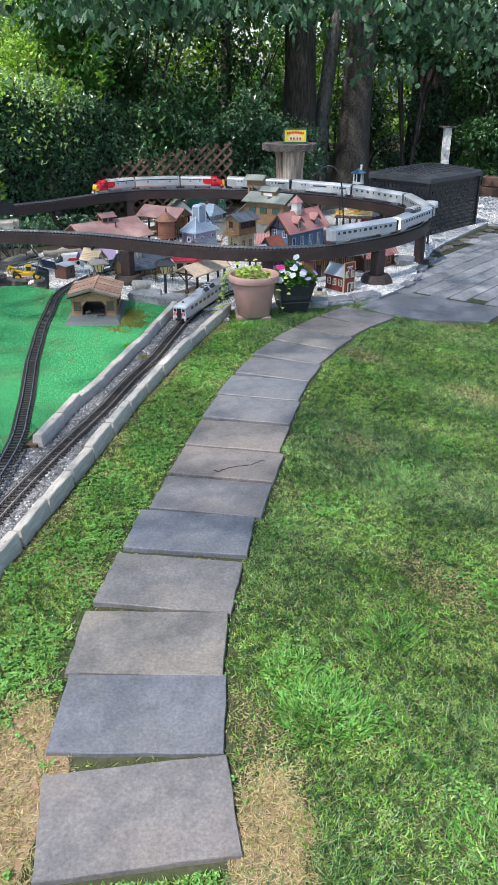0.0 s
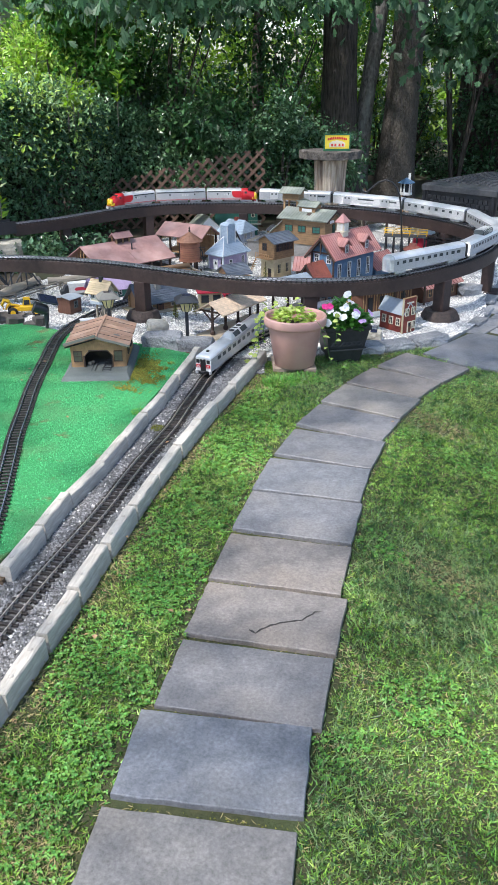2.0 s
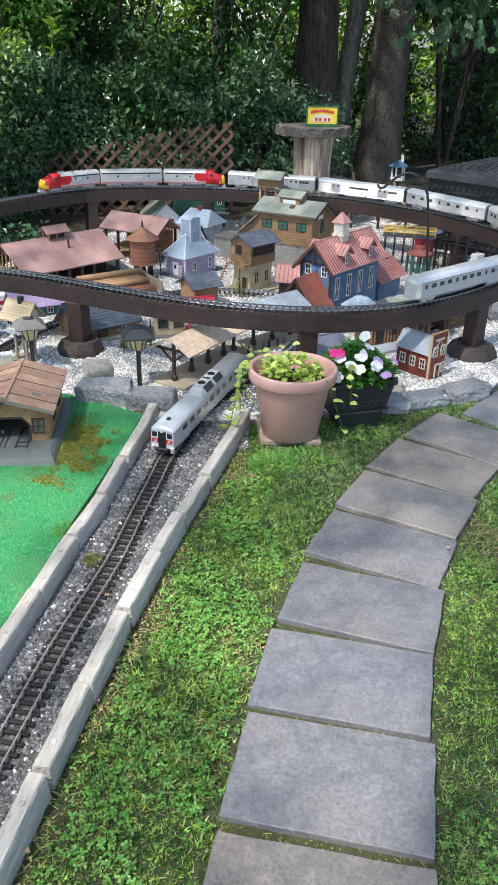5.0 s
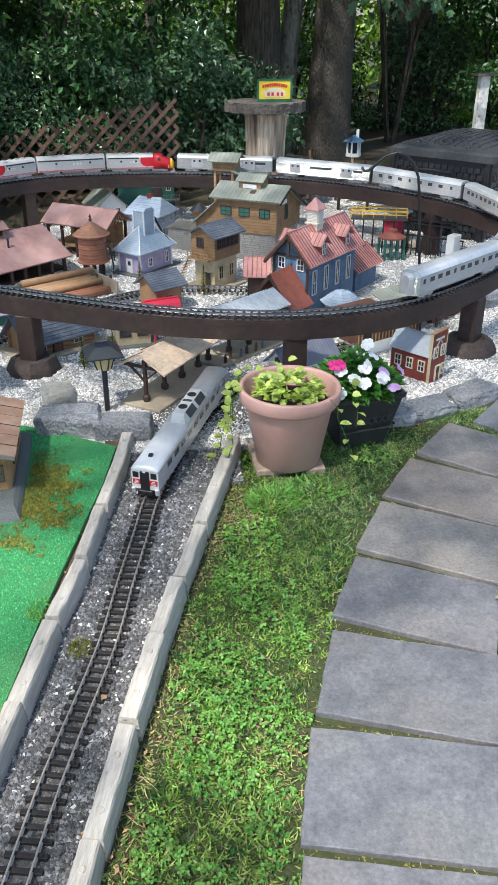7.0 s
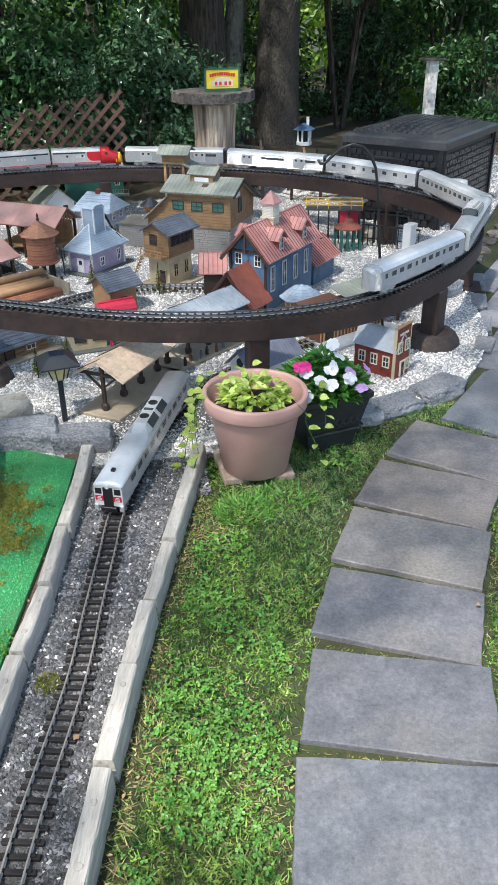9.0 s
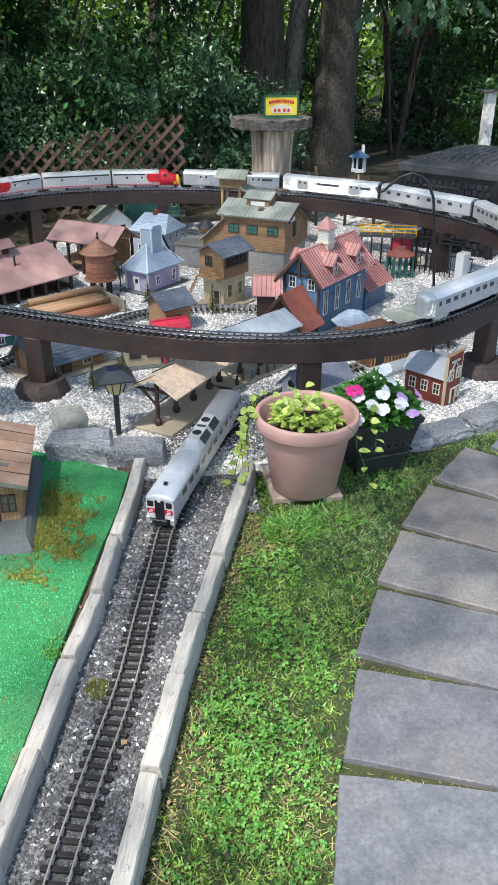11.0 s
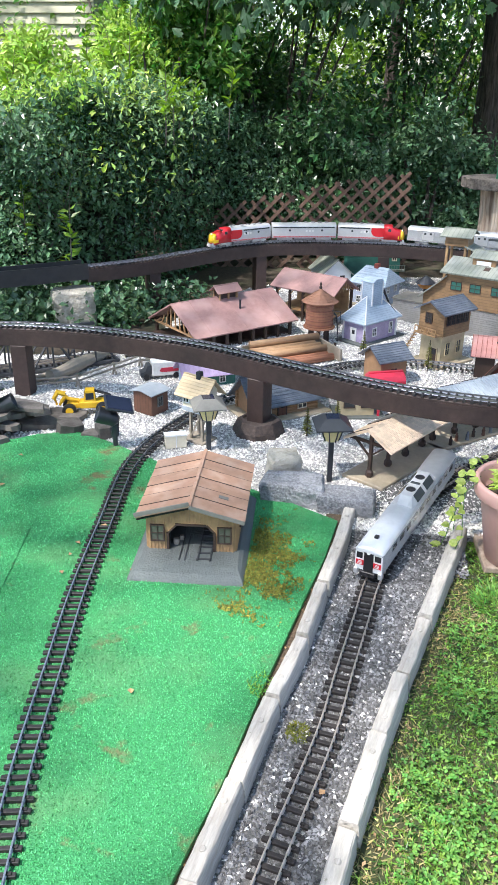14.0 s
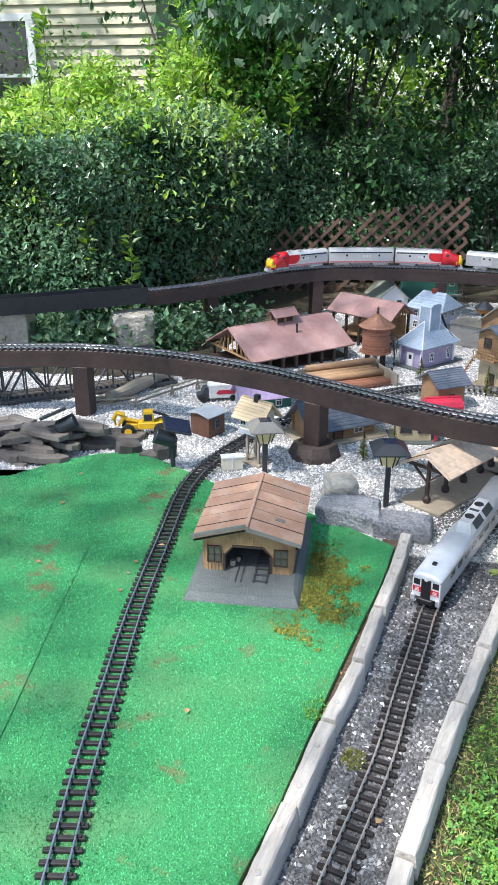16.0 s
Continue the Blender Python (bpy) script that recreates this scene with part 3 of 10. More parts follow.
def fold(line, h=0.004, w=0.014):
    """A low crease where the sheet has buckled."""
    bm = B()
    rows = []
    for k, (x, y) in enumerate(line):
        (xa, ya), (xb, yb) = line[max(k - 1, 0)], line[min(k + 1, len(line) - 1)]
        L_ = math.hypot(xb - xa, yb - ya)
        nx, ny = -(yb - ya) / L_, (xb - xa) / L_
        t = 0.15 if k in (0, len(line) - 1) else 1.0
        rows.append([bm.verts.new((x + nx * u * w, y + ny * u * w, TURF + z * h * t)) for u, z in ((-1.0, -0.3), (-0.35, 0.5), (0.1, 1.0), (0.4, 0.35), (0.55, -0.3))])
    for ra, rb in zip(rows, rows[1:]):
        for k in range(4):
            bm.faces.new((ra[k], ra[k + 1], rb[k + 1], rb[k]))
    return part("crease", bm, "turf", turf, "buckled crease in the turf", smooth=True)


fold([(-1.973, 5.443), (-1.941, 5.425), (-1.929, 5.409), (-1.896, 5.411), (-1.864, 5.406), (-1.845, 5.386), (-1.805, 5.377), (-1.766, 5.381), (-1.747, 5.371)], 0.006, 0.018)


def inside_slab_margin(P):
    keep = np.ones(len(P), bool)
    for cx, cy, a, w, d in SLABS:
        c, s = math.cos(a), math.sin(a)
        u = (P[:, 0] - cx) * c + (P[:, 1] - cy) * s
        v = -(P[:, 0] - cx) * s + (P[:, 1] - cy) * c
        keep &= ~((abs(u) < w / 2 - 0.004) & (abs(v) < d / 2 - 0.003))
    return keep


# slabs: centre x, y, heading, width, depth
SLABS = [(-0.255, 0.93, 0.12, 0.5, 0.31), (-0.312, 1.463, 0.16, 0.50, 0.315), (-0.346, 1.82, 0.005, 0.497, 0.315), (-0.356, 2.138, -0.02, 0.5, 0.316), (-0.32, 2.483, -0.118, 0.497, 0.325), (-0.27, 2.834, -0.105, 0.497, 0.302),
         (-0.198, 3.141, -0.17, 0.492, 0.302), (-0.139, 3.461, -0.195, 0.503, 0.296), (-0.09, 3.79, -0.2, 0.485, 0.318), (-0.02, 4.135, -0.225, 0.485, 0.325), (0.049, 4.473, -0.24, 0.482, 0.316), (0.149, 4.798, -0.33, 0.475, 0.31), (0.261, 5.121, -0.45, 0.468, 0.305),
         (0.408, 5.423, -0.52, 0.47, 0.31), (0.573, 5.716, -0.6, 0.46, 0.315), (0.79, 5.985, -0.72, 0.46, 0.315)]
path = thing("stone_path", pose(0, 0, 0), "curving garden path of weathered bluestone slabs set in the lawn", "path", kind="structure")
slab_rng = random.Random(4)
for i, (cx, cy, a, w, d) in enumerate(SLABS):
    bm = B()
    n = 7
    rim = []
    for k in range(4 * n):
        e, t = divmod(k, n)
        u, v = [(-0.5 + t / n, -0.5), (0.5, -0.5 + t / n), (0.5 - t / n, 0.5), (-0.5, 0.5 - t / n)][e]
        jit = 0.0026 if t else 0.001
        rim.append((u * w + slab_rng.uniform(-jit, jit), v * d + slab_rng.uniform(-jit, jit)))
    lo = [bm.verts.new((x, y, -0.02)) for x, y in rim]
    hi = [bm.verts.new((x, y, 0.0145 + slab_rng.uniform(-0.001, 0.001))) for x, y in rim]
    top = [bm.verts.new((x * 0.991, y * 0.986, 0.0185 + slab_rng.uniform(-0.0005, 0.0005))) for x, y in rim]
    m4 = len(rim)
    for k in range(m4):
        bm.faces.new((lo[k], lo[(k + 1) % m4], hi[(k + 1) % m4], hi[k]))
        bm.faces.new((hi[k], hi[(k + 1) % m4], top[(k + 1) % m4], top[k]))
    bm.faces.new(top)
    part("stone_slab", bm, "slab", path, "cracked blue-grey slab" if i == 7 else "", m=pose(cx, cy, 0.002 * (i % 2), slab_rng.uniform(-0.5, 0.5), slab_rng.uniform(-0.5, 0.5), math.degrees(a)))
# the crack across one slab, a thin dark split
M["crack"] = make_mat("crack_shadow", (0.03, 0.03, 0.03), (0.06, 0.055, 0.05), 1.0, 40)
bm = B()
crack = [(-0.045, -0.092), (-0.03, -0.098), (-0.02, -0.105), (-0.008, -0.082), (0.006, -0.07), (0.02, -0.052), (0.034, -0.046), (0.05, -0.032), (0.076, -0.022), (0.095, -0.012), (0.118, -0.004), (0.13, 0.018), (0.147, 0.036), (0.152, 0.05), (0.172, 0.055)]
rows = []
for k, (xa, ya) in enumerate(crack):
    (x0, y0), (x1, y1) = crack[max(k - 1, 0)], crack[min(k + 1, len(crack) - 1)]
    L_ = math.hypot(x1 - x0, y1 - y0)
    wd = (0.0022, 0.0034, 0.0016, 0.0028)[k % 4] * (0.3 if k in (0, len(crack) - 1) else 1)
    nx, ny = -(y1 - y0) / L_ * wd, (x1 - x0) / L_ * wd
    rows.append([bm.verts.new((xa + nx, ya + ny, 0.0205)), bm.verts.new((xa - nx, ya - ny, 0.0205)), bm.verts.new((xa - nx, ya - ny, 0.012)), bm.verts.new((xa + nx, ya + ny, 0.012))])
for ra, rb in zip(rows, rows[1:]):
    for k in range(4):
        bm.faces.new((ra[k], ra[(k + 1) % 4], rb[(k + 1) % 4], rb[k]))
part("crack", bm, "crack", path, "dark split in the slab", m=pose(-0.139, 3.461, 0.002, 0, 0, math.degrees(-0.195)))

# large end slab and the paved patio beyond
bm = B()
prism(bm, [(0.83, 6.25), (1.03, 6.03), (1.3, 5.88), (1.75, 5.84), (2.0, 6.2), (1.66, 6.42), (1.3, 6.7), (1.2, 6.66)], -0.02, 0.0185, axis="z")
part("stone_slab", bm, "slab", path, "large irregular end slab")
patio = thing("patio", pose(0, 0, 0), "patio of pale grey rectangular pavers", "patio", kind="structure")
bm = B()
box(bm, -0.1095, 0.1095, -0.0725, 0.0725, -0.02, 0.011, 0.004)
pv = part("paver", bm, "paver", patio, m=pose(1.5, 7.0, 0, 0, 0, 52))
cnt = 0
PATIO = [(1.3, 6.8), (1.7, 6.5), (2.08, 6.28), (2.5, 6.3), (3.6, 7.2), (4.4, 9.0), (3.3, 9.9), (2.5, 9.15), (1.88, 8.15), (1.62, 7.65), (1.4, 7.1)]
for i in range(-14, 15):
    for j in range(-20, 21):
        u, v = i * 0.228 + (0.114 if j % 2 else 0), j * 0.154
        a = radians(52)
        x, y = 2.4 + u * math.cos(a) - v * math.sin(a), 7.7 + u * math.sin(a) + v * math.cos(a)
        if inside(np.array([[x, y]]), PATIO)[0] and cnt < 290:
            again(pv, pose(x, y, slab_rng.uniform(-0.0015, 0.0015), 0, 0, 52))
            cnt += 1
bpy.data.objects.remove(pv)

# ---- block walls along the track bed ----
def block_wall(name, line, label, cuts):
    w = thing(name, pose(0, 0, 0), label, "wall", kind="structure")
    q, h, s = spline(line, 0.02)
    r = random.Random(len(line))
    a = 0.0
    k = 0
    while a < s[-1] - 0.08:
        ln = cuts * r.uniform(0.85, 1.15)
        b = min(a + ln, s[-1])
        i0, i1 = np.searchsorted(s, a + 0.002), min(np.searchsorted(s, b - 0.006), len(s) - 1)
        p, e = Vector(q[i0]), Vector(q[i1])
        L_ = (e - p).length
        hd = math.atan2(e.y - p.y, e.x - p.x)
        t = 0.0215 + r.uniform(-0.002, 0.002)
        hgt = 0.076 + r.uniform(-0.006, 0.006)
        bm = B()
        n = 8
        rows = []
        for g in range(n + 1):
            x = L_ * g / n
            wob = lambda: r.uniform(-0.0013, 0.0013)
            rows.append([bm.verts.new(c) for c in ((x, -t - 0.009 + wob(), -0.01), (x, t + 0.009 + wob(), -0.01), (x, t + wob(), hgt * 0.94), (x, t - 0.004 + wob(), hgt + wob() * 0.6), (x, -t + 0.004 + wob(), hgt + wob() * 0.6), (x, -t + wob(), hgt * 0.94))])
        for ra, rb in zip(rows, rows[1:]):
            for m6 in range(6):
                bm.faces.new((ra[m6], ra[(m6 + 1) % 6], rb[(m6 + 1) % 6], rb[m6]))
        bm.faces.new(rows[0])
        bm.faces.new(rows[-1][::-1])
        blk = part("wall_block", bm, "block", w, m=pose(p.x, p.y, 0, r.uniform(-3, 3), r.uniform(-0.8, 0.8), math.degrees(hd) + r.uniform(-0.9, 0.9)))
        for u in (0.22, 0.7):
            pb = B()
            lathe(pb, [(0.0085, hgt - 0.004), (0.0085, hgt + 0.0022), (0.0065, hgt + 0.0034)], 10, x=L_ * (u + (0.06 if k % 2 else 0.0)))
            part("peg", pb, "block", blk)
        a = b + 0.003
        k += 1
    return w


block_wall("wall_garden", WALL_R, "low kerb of pale cast concrete blocks beside the lawn", 0.285)
block_wall("wall_turf", WALL_L, "low retaining wall of pale cast concrete blocks holding the turf", 0.3)

# ---- tracks ----
def tie_mesh(bm, w=0.093, d=0.0125, h=0.011):
    box(bm, -d / 2, d / 2, -w / 2, w / 2, 0, h, 0.0015)
    for y in (-0.0285, 0.0285):
        box(bm, -d / 2 + 0.002, d / 2 - 0.002, y - 0.008, y + 0.008, h - 0.0005, h + 0.003)
    return bm


RAIL = [(-0.0035, 0.0), (0.0035, 0.0), (0.003, 0.0015), (0.001, 0.0025), (0.001, 0.006), (0.0019, 0.0068), (0.0019, 0.0088), (-0.0019, 0.0088), (-0.0019, 0.0068), (-0.001, 0.006), (-0.001, 0.0025), (-0.003, 0.0015)]


def ramp(y):
    """The lower line climbs a little as it enters the town."""
    return float(np.interp(y, [5.85, 6.4], [0.0, 0.02]))


def track(name, pts, z, label, tie_mat, rail_mat, closed=False, near=None, pitch=0.0335, climb=lambda y: 0.0):
    t = thing(name, pose(0, 0, 0), label, "railway track", kind="")
    q, h, s = spline(pts, 0.03, closed)
    for side in (-0.0245, 0.0245):
        sec = [(u * 1.1 + side, w * 1.12) for u, w in RAIL]
        rail_bm = sweep(B(), q, h, sec, z + 0.0105, cap=not closed)
        for v in rail_bm.verts:
            v.co.z += climb(v.co.y)
        part("rail", rail_bm, rail_mat, t)
    q, h, s = spline(pts, pitch, closed)
    first = part("tie", tie_mesh(B()), tie_mat, t, m=pose(q[0][0], q[0][1], z, 0, 0, math.degrees(h[0])))
    rest_v, rest_f = [], []
    base_v = np.array([v.co[:] for v in first.data.vertices])
    base_f = [list(p.vertices) for p in first.data.polygons]
    made = 1
    for (x, y), a in list(zip(q, h))[1:]:
        if (near is None or near(x, y)) and made < 300:
            again(first, pose(x, y, z + climb(y), 0, 0, math.degrees(a)))
            made += 1
        else:
            c, sn = math.cos(a), math.sin(a)
            R = np.array([[c, sn, 0], [-sn, c, 0], [0, 0, 1]])
            k = len(rest_v) * len(base_v)
            rest_v.append(base_v @ R + [x, y, z + climb(y)])
            rest_f += [[i + k for i in f] for f in base_f]
    if rest_v:
        arr_mesh("tie", np.concatenate(rest_v), rest_f, tie_mat, t, kind="stuff")
    return t


track("ground_track", TRACK1, 0.012, "garden railway track with brown ties and brassy rails on dark ballast", "tie_brown", "rail", climb=ramp)
track("turf_track", TRACK2, TURF + 0.001, "black plastic garden railway track laid across green turf", "tie", "rail_dark", near=lambda x, y: True)

# ---- elevated loop on brown lumber ----
LOOP = [(-2.9, 7.21), (-2.42, 7.30), (-1.91, 7.265), (-1.41, 7.13), (-0.95, 6.905), (-0.55, 6.71), (-0.22, 6.61), (0.15, 6.575), (0.52, 6.65), (0.88, 6.87), (1.27, 7.25), (1.55, 7.68), (1.67, 8.1), (1.6, 8.55), (1.38, 8.98), (1.02, 9.38), (0.6, 9.68), (0.05, 9.92), (-0.4, 10.02), (-0.85, 10.02), (-1.3, 9.95), (-1.68, 9.72), (-2.0, 9.35), (-2.3, 8.98), (-2.76, 8.6), (-3.35, 8.2), (-4.0, 7.9), (-4.35, 7.65), (-4.3, 7.3), (-3.9, 7.15), (-3.4, 7.14)]
LOOPZ, GIRD = 0.405, 0.31
loop_track = track("loop_track", LOOP, LOOPZ, "black garden railway loop track raised on lumber girders", "tie", "rail_dark", closed=True, near=lambda x, y: y < 7.9 and x > -3)
ql, hl, sl = spline(LOOP, 0.05, True)
LOOPLEN = sl[-1]


def loop_at(s):
    s = s % LOOPLEN
    hx, hy = np.interp(s, sl, np.cos(hl)), np.interp(s, sl, np.sin(hl))
    return float(np.interp(s, sl, ql[:, 0])), float(np.interp(s, sl, ql[:, 1])), math.atan2(hy, hx)


viaduct = thing("viaduct", pose(0, 0, 0), "raised railway viaduct of dark brown stained lumber on square posts", "viaduct")
a = 0.0
while a < LOOPLEN - 0.05:
    b = min(a + 15 * sl[1], LOOPLEN)
    idx = [i for i in range(len(sl)) if a - 1e-4 <= sl[i] <= b + 1e-4]
    mid = ql[idx[len(idx) // 2]]
    if len(idx) >= 2:
        if mid[0] < -2.35 and mid[1] > 7.6:      # black channel bridge at the far side
            sec = [(-0.075, -0.06), (0.075, -0.06), (0.075, 0.05), (0.066, 0.05), (0.066, -0.005), (-0.066, -0.005), (-0.066, 0.05), (-0.075, 0.05)]
            part("bridge_channel", sweep(B(), ql[idx], hl[idx], sec, LOOPZ - 0.004), "trough", viaduct, "black steel bridge channel")
        else:
            sec = [(-0.042, GIRD - LOOPZ), (0.042, GIRD - LOOPZ), (0.045, GIRD - LOOPZ + 0.003), (0.045, -0.003), (0.042, 0), (-0.042, 0), (-0.045, -0.003), (-0.045, GIRD - LOOPZ + 0.003)]
            part("girder", sweep(B(), ql[idx], hl[idx], sec, LOOPZ), "girder", viaduct)
            sec2 = [(-0.047, -0.03), (0.047, -0.03), (0.047, -0.012), (-0.047, -0.012)]
            part("trim_strip", sweep(B(), ql[idx], hl[idx], sec2, LOOPZ), "girder", viaduct)
    a = b


def pier(x, y, base=True, rot=0.0, big=1.0):
    m = pose(x, y, 0, 0, 0, rot)
    bm = B()
    box(bm, -0.045, 0.045, -0.045, 0.045, 0.0, GIRD + 0.002, 0.003)
    part("post", bm, "girder", viaduct, m=m)
    if base:
        bm = B()
        lathe(bm, [(0.135 * big, 0.0), (0.125 * big, 0.05), (0.105 * big, 0.095), (0.085, 0.1), (0.08, 0.09)], 8, m=pose(0, 0, 0, 0, 0, 22.5))
        for v in bm.verts:
            v.co += noise.noise_vector(v.co * 9 + Vector((x * 5, y, 0))) * 0.008
        part("footing", bm, "pier_base", viaduct, "rough cast footing", m=m)


pier(-1.11, 6.985, True, -22)
pier(-2.45, 7.29, False, 0)
pier(0.10, 6.585, False, 5)
pier(1.075, 7.03, True, 45, 1.1)
pier(1.6, 7.85, False, 70)
pier(1.44, 8.86, False, 100)
pier(-0.5, 10.02, False)
pier(-1.5, 9.86, False, 30)
pier(-2.2, 9.12, False, 40)
pier(0.45, 9.76, False, -20)
for x, y, a_ in ((1.66, 7.86, 70),):
    bm = B()
    box(bm, -0.1, 0.1, -0.055, 0.055, 0, 0.035, 0.004)
    part("foot_board", bm, "girder", viaduct, m=pose(1.64, 7.83, 0.0, 0, 0, 70))


# short looped pile of the turf mats
def turf_pile(n, seed):
    rg = np.random.default_rng(seed)
    P = np.c_[rg.uniform(-2.9, -0.7, n), rg.uniform(3.35, 6.8, n)]
    P = P[inside(P, TURF_POLY)]
    n = len(P)
    z = np.where(inside(P, TURF2_POLY), TURF + 0.0035, TURF)
    an, lean = rg.uniform(0, 2 * math.pi, n), rg.uniform(0, 2 * math.pi, n)
    w, h = rg.uniform(0.0014, 0.0025, n), rg.uniform(0.0025, 0.0054, n)
    dx, dy = np.cos(an) * w, np.sin(an) * w
    V = np.empty((n, 3, 3))
    V[:, 0] = np.c_[P[:, 0] - dx, P[:, 1] - dy, z - 0.0005]
    V[:, 1] = np.c_[P[:, 0] + dx, P[:, 1] + dy, z - 0.0005]
    V[:, 2] = np.c_[P[:, 0] + np.cos(lean) * h * 0.7, P[:, 1] + np.sin(lean) * h * 0.7, z + h]
    me = bpy.data.meshes.new("turf_pile")
    me.from_pydata(V.reshape(-1, 3).tolist(), [], np.arange(3 * n).reshape(-1, 3).tolist())
    me.materials.append(M["turf_pile"])
    return tagged(new("turf_pile", me), "short springy green pile of the artificial turf", "turf pile", "", "stuff")


turf_pile(430000, 91)
# ---- hedge, trees, fence, neighbour's house ----
rng = np.random.default_rng(7)
# Crest colours carry the light: yellow-green for sun, grey-green for glints.
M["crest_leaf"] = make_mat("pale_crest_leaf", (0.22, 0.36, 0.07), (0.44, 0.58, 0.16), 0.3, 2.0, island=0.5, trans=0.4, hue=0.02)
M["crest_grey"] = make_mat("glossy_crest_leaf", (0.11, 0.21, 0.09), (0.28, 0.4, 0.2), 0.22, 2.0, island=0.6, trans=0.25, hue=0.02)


def clump_points(n, centre, radii, rng, hollow=0.55, lump=0.25):
    d = rand_dirs(n, rng)
    r = (hollow + (1 - hollow) * rng.random(n)) * (1 + lump * np.sin(d[:, 0] * 5 + centre[0]) * np.cos(d[:, 2] * 6 + centre[1]))
    return np.array(centre) + d * r[:, None] * np.array(radii), d


def foliage(name, P, D, size, material, parent, spread=1.0, seed=1, droop=0.3, kind="", label="", category="", aspect=0.5):
    rg = np.random.default_rng(seed)
    n = len(P)
    Dn = D * 0.6 + rand_dirs(n, rg) * spread
    Dn[:, 2] -= droop
    U = D * 0.4 + rand_dirs(n, rg) * 0.6 + [0, 0, 0.7]
    Ls = size * rg.uniform(0.6, 1.35, n)
    return leaf_mesh(name, P, Dn, U, Ls, Ls * aspect * rg.uniform(0.75, 1.25, n), material, parent, kind, label, category)


# hedge along the back
hedge = thing("hedge", pose(0, 0, 0), "overgrown dark green broadleaf hedge with pale young shoots", "hedge")
n = 115000
hx = rng.uniform(-7.5, -0.5, n)
face = np.interp(hx, [-7.5, -2.85, -2.5, -2.2, -1.95, -1.6], [8.85, 9.13, 9.4, 10.1, 10.95, 11.4])
lump = 0.16 * np.sin(hx * 2.3) + 0.10 * np.sin(hx * 5.1 + 1)
top = 1.4 + 0.1 * np.sin(hx * 1.7 + 0.5) + 0.07 * np.sin(hx * 4.3) - np.clip((hx + 1.9) * 0.25, 0, 0.3)
u = rng.random(n)
isface = u < 0.62
depth = rng.random(n) ** 1.6 * 0.5
hz = np.where(isface, rng.random(n) * top, top - depth * 0.6 + 0.06 * rng.normal(size=n))
hy = np.where(isface, face + lump + 0.14 * np.sin(hz * 6 + hx * 3) + depth - 0.12 * np.sin(hz / top * math.pi), face + rng.random(n) * 1.5)
P = np.c_[hx, hy, np.clip(hz, 0.03, None)]
D = np.where(isface[:, None], [0, -0.8, 0.3], [0, -0.1, 0.9]) + 0 * P
foliage("leaves", P, D, 0.05, "hedge_leaf", hedge, seed=3, aspect=0.56)
# Plain dark boxes fill the hedge and stand for its inner shade.
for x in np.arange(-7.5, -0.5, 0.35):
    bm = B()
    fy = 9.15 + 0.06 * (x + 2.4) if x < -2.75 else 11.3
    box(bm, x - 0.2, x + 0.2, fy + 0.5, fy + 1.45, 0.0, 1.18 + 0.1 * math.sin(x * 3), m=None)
    part("inner_growth", bm, "dark_core", hedge, "near-black block imitating the shade inside the hedge")
bm = B()
rr = random.Random(5)
for k in range(90):
    x = rr.uniform(-6, -1.3)
    fy = 9.15 + 0.06 * (x + 2.4) if x < -2.75 else 11.3 + rr.uniform(0.05, 0.35)
    z0 = rr.uniform(0.0, 0.9)
    p = [(x, fy, z0)]
    for g in range(4):
        p.append((p[-1][0] + rr.uniform(-0.12, 0.12), p[-1][1] + rr.uniform(-0.06, 0.05), p[-1][2] + rr.uniform(0.08, 0.2)))
    tube(bm, p, [0.007, 0.006, 0.005, 0.004, 0.002], 5)
tagged(part("bare_twig", bm, "bark_grey", hedge, "thin bare twigs"), kind="stuff")
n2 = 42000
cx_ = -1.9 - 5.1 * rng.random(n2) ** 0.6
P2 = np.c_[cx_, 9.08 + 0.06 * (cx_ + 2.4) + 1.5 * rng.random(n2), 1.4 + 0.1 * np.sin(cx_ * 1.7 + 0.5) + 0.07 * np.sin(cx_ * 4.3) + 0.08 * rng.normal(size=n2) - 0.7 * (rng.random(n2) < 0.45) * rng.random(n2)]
# Leaves past this line take the painted sunlit colour, the rest the glint colour.
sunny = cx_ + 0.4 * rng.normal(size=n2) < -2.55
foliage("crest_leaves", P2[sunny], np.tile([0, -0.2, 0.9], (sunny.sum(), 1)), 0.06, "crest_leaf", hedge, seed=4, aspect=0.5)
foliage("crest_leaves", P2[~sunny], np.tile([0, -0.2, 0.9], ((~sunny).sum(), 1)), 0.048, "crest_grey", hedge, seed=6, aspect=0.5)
# pale shoots standing out of the hedge and its sunlit crest
sp, sd = [], []
bm = B()
for k in range(46):
    x = rr.uniform(-5.2, -1.8)
    fy = 9.15 + 0.05 * (x + 2.4) + rr.uniform(0.15, 1.3)
    h_ = rr.uniform(0.15, 0.5) if k > 6 else rr.uniform(0.6, 0.95)
    z0 = 1.36
    lean = rr.uniform(-0.2, 0.2)
    tube(bm, [(x, fy, z0 - 0.2), (x + lean * 0.3 * h_, fy, z0 + h_ * 0.5), (x + lean * h_, fy, z0 + h_)], [0.004, 0.003, 0.0015], 4)
    for g in range(int(14 + h_ * 30)):
        t = rr.random()
        sp.append((x + lean * h_ * t, fy, z0 + h_ * t))
        an = rr.uniform(0, 6.28)
        sd.append((math.cos(an), math.sin(an), 0.6))
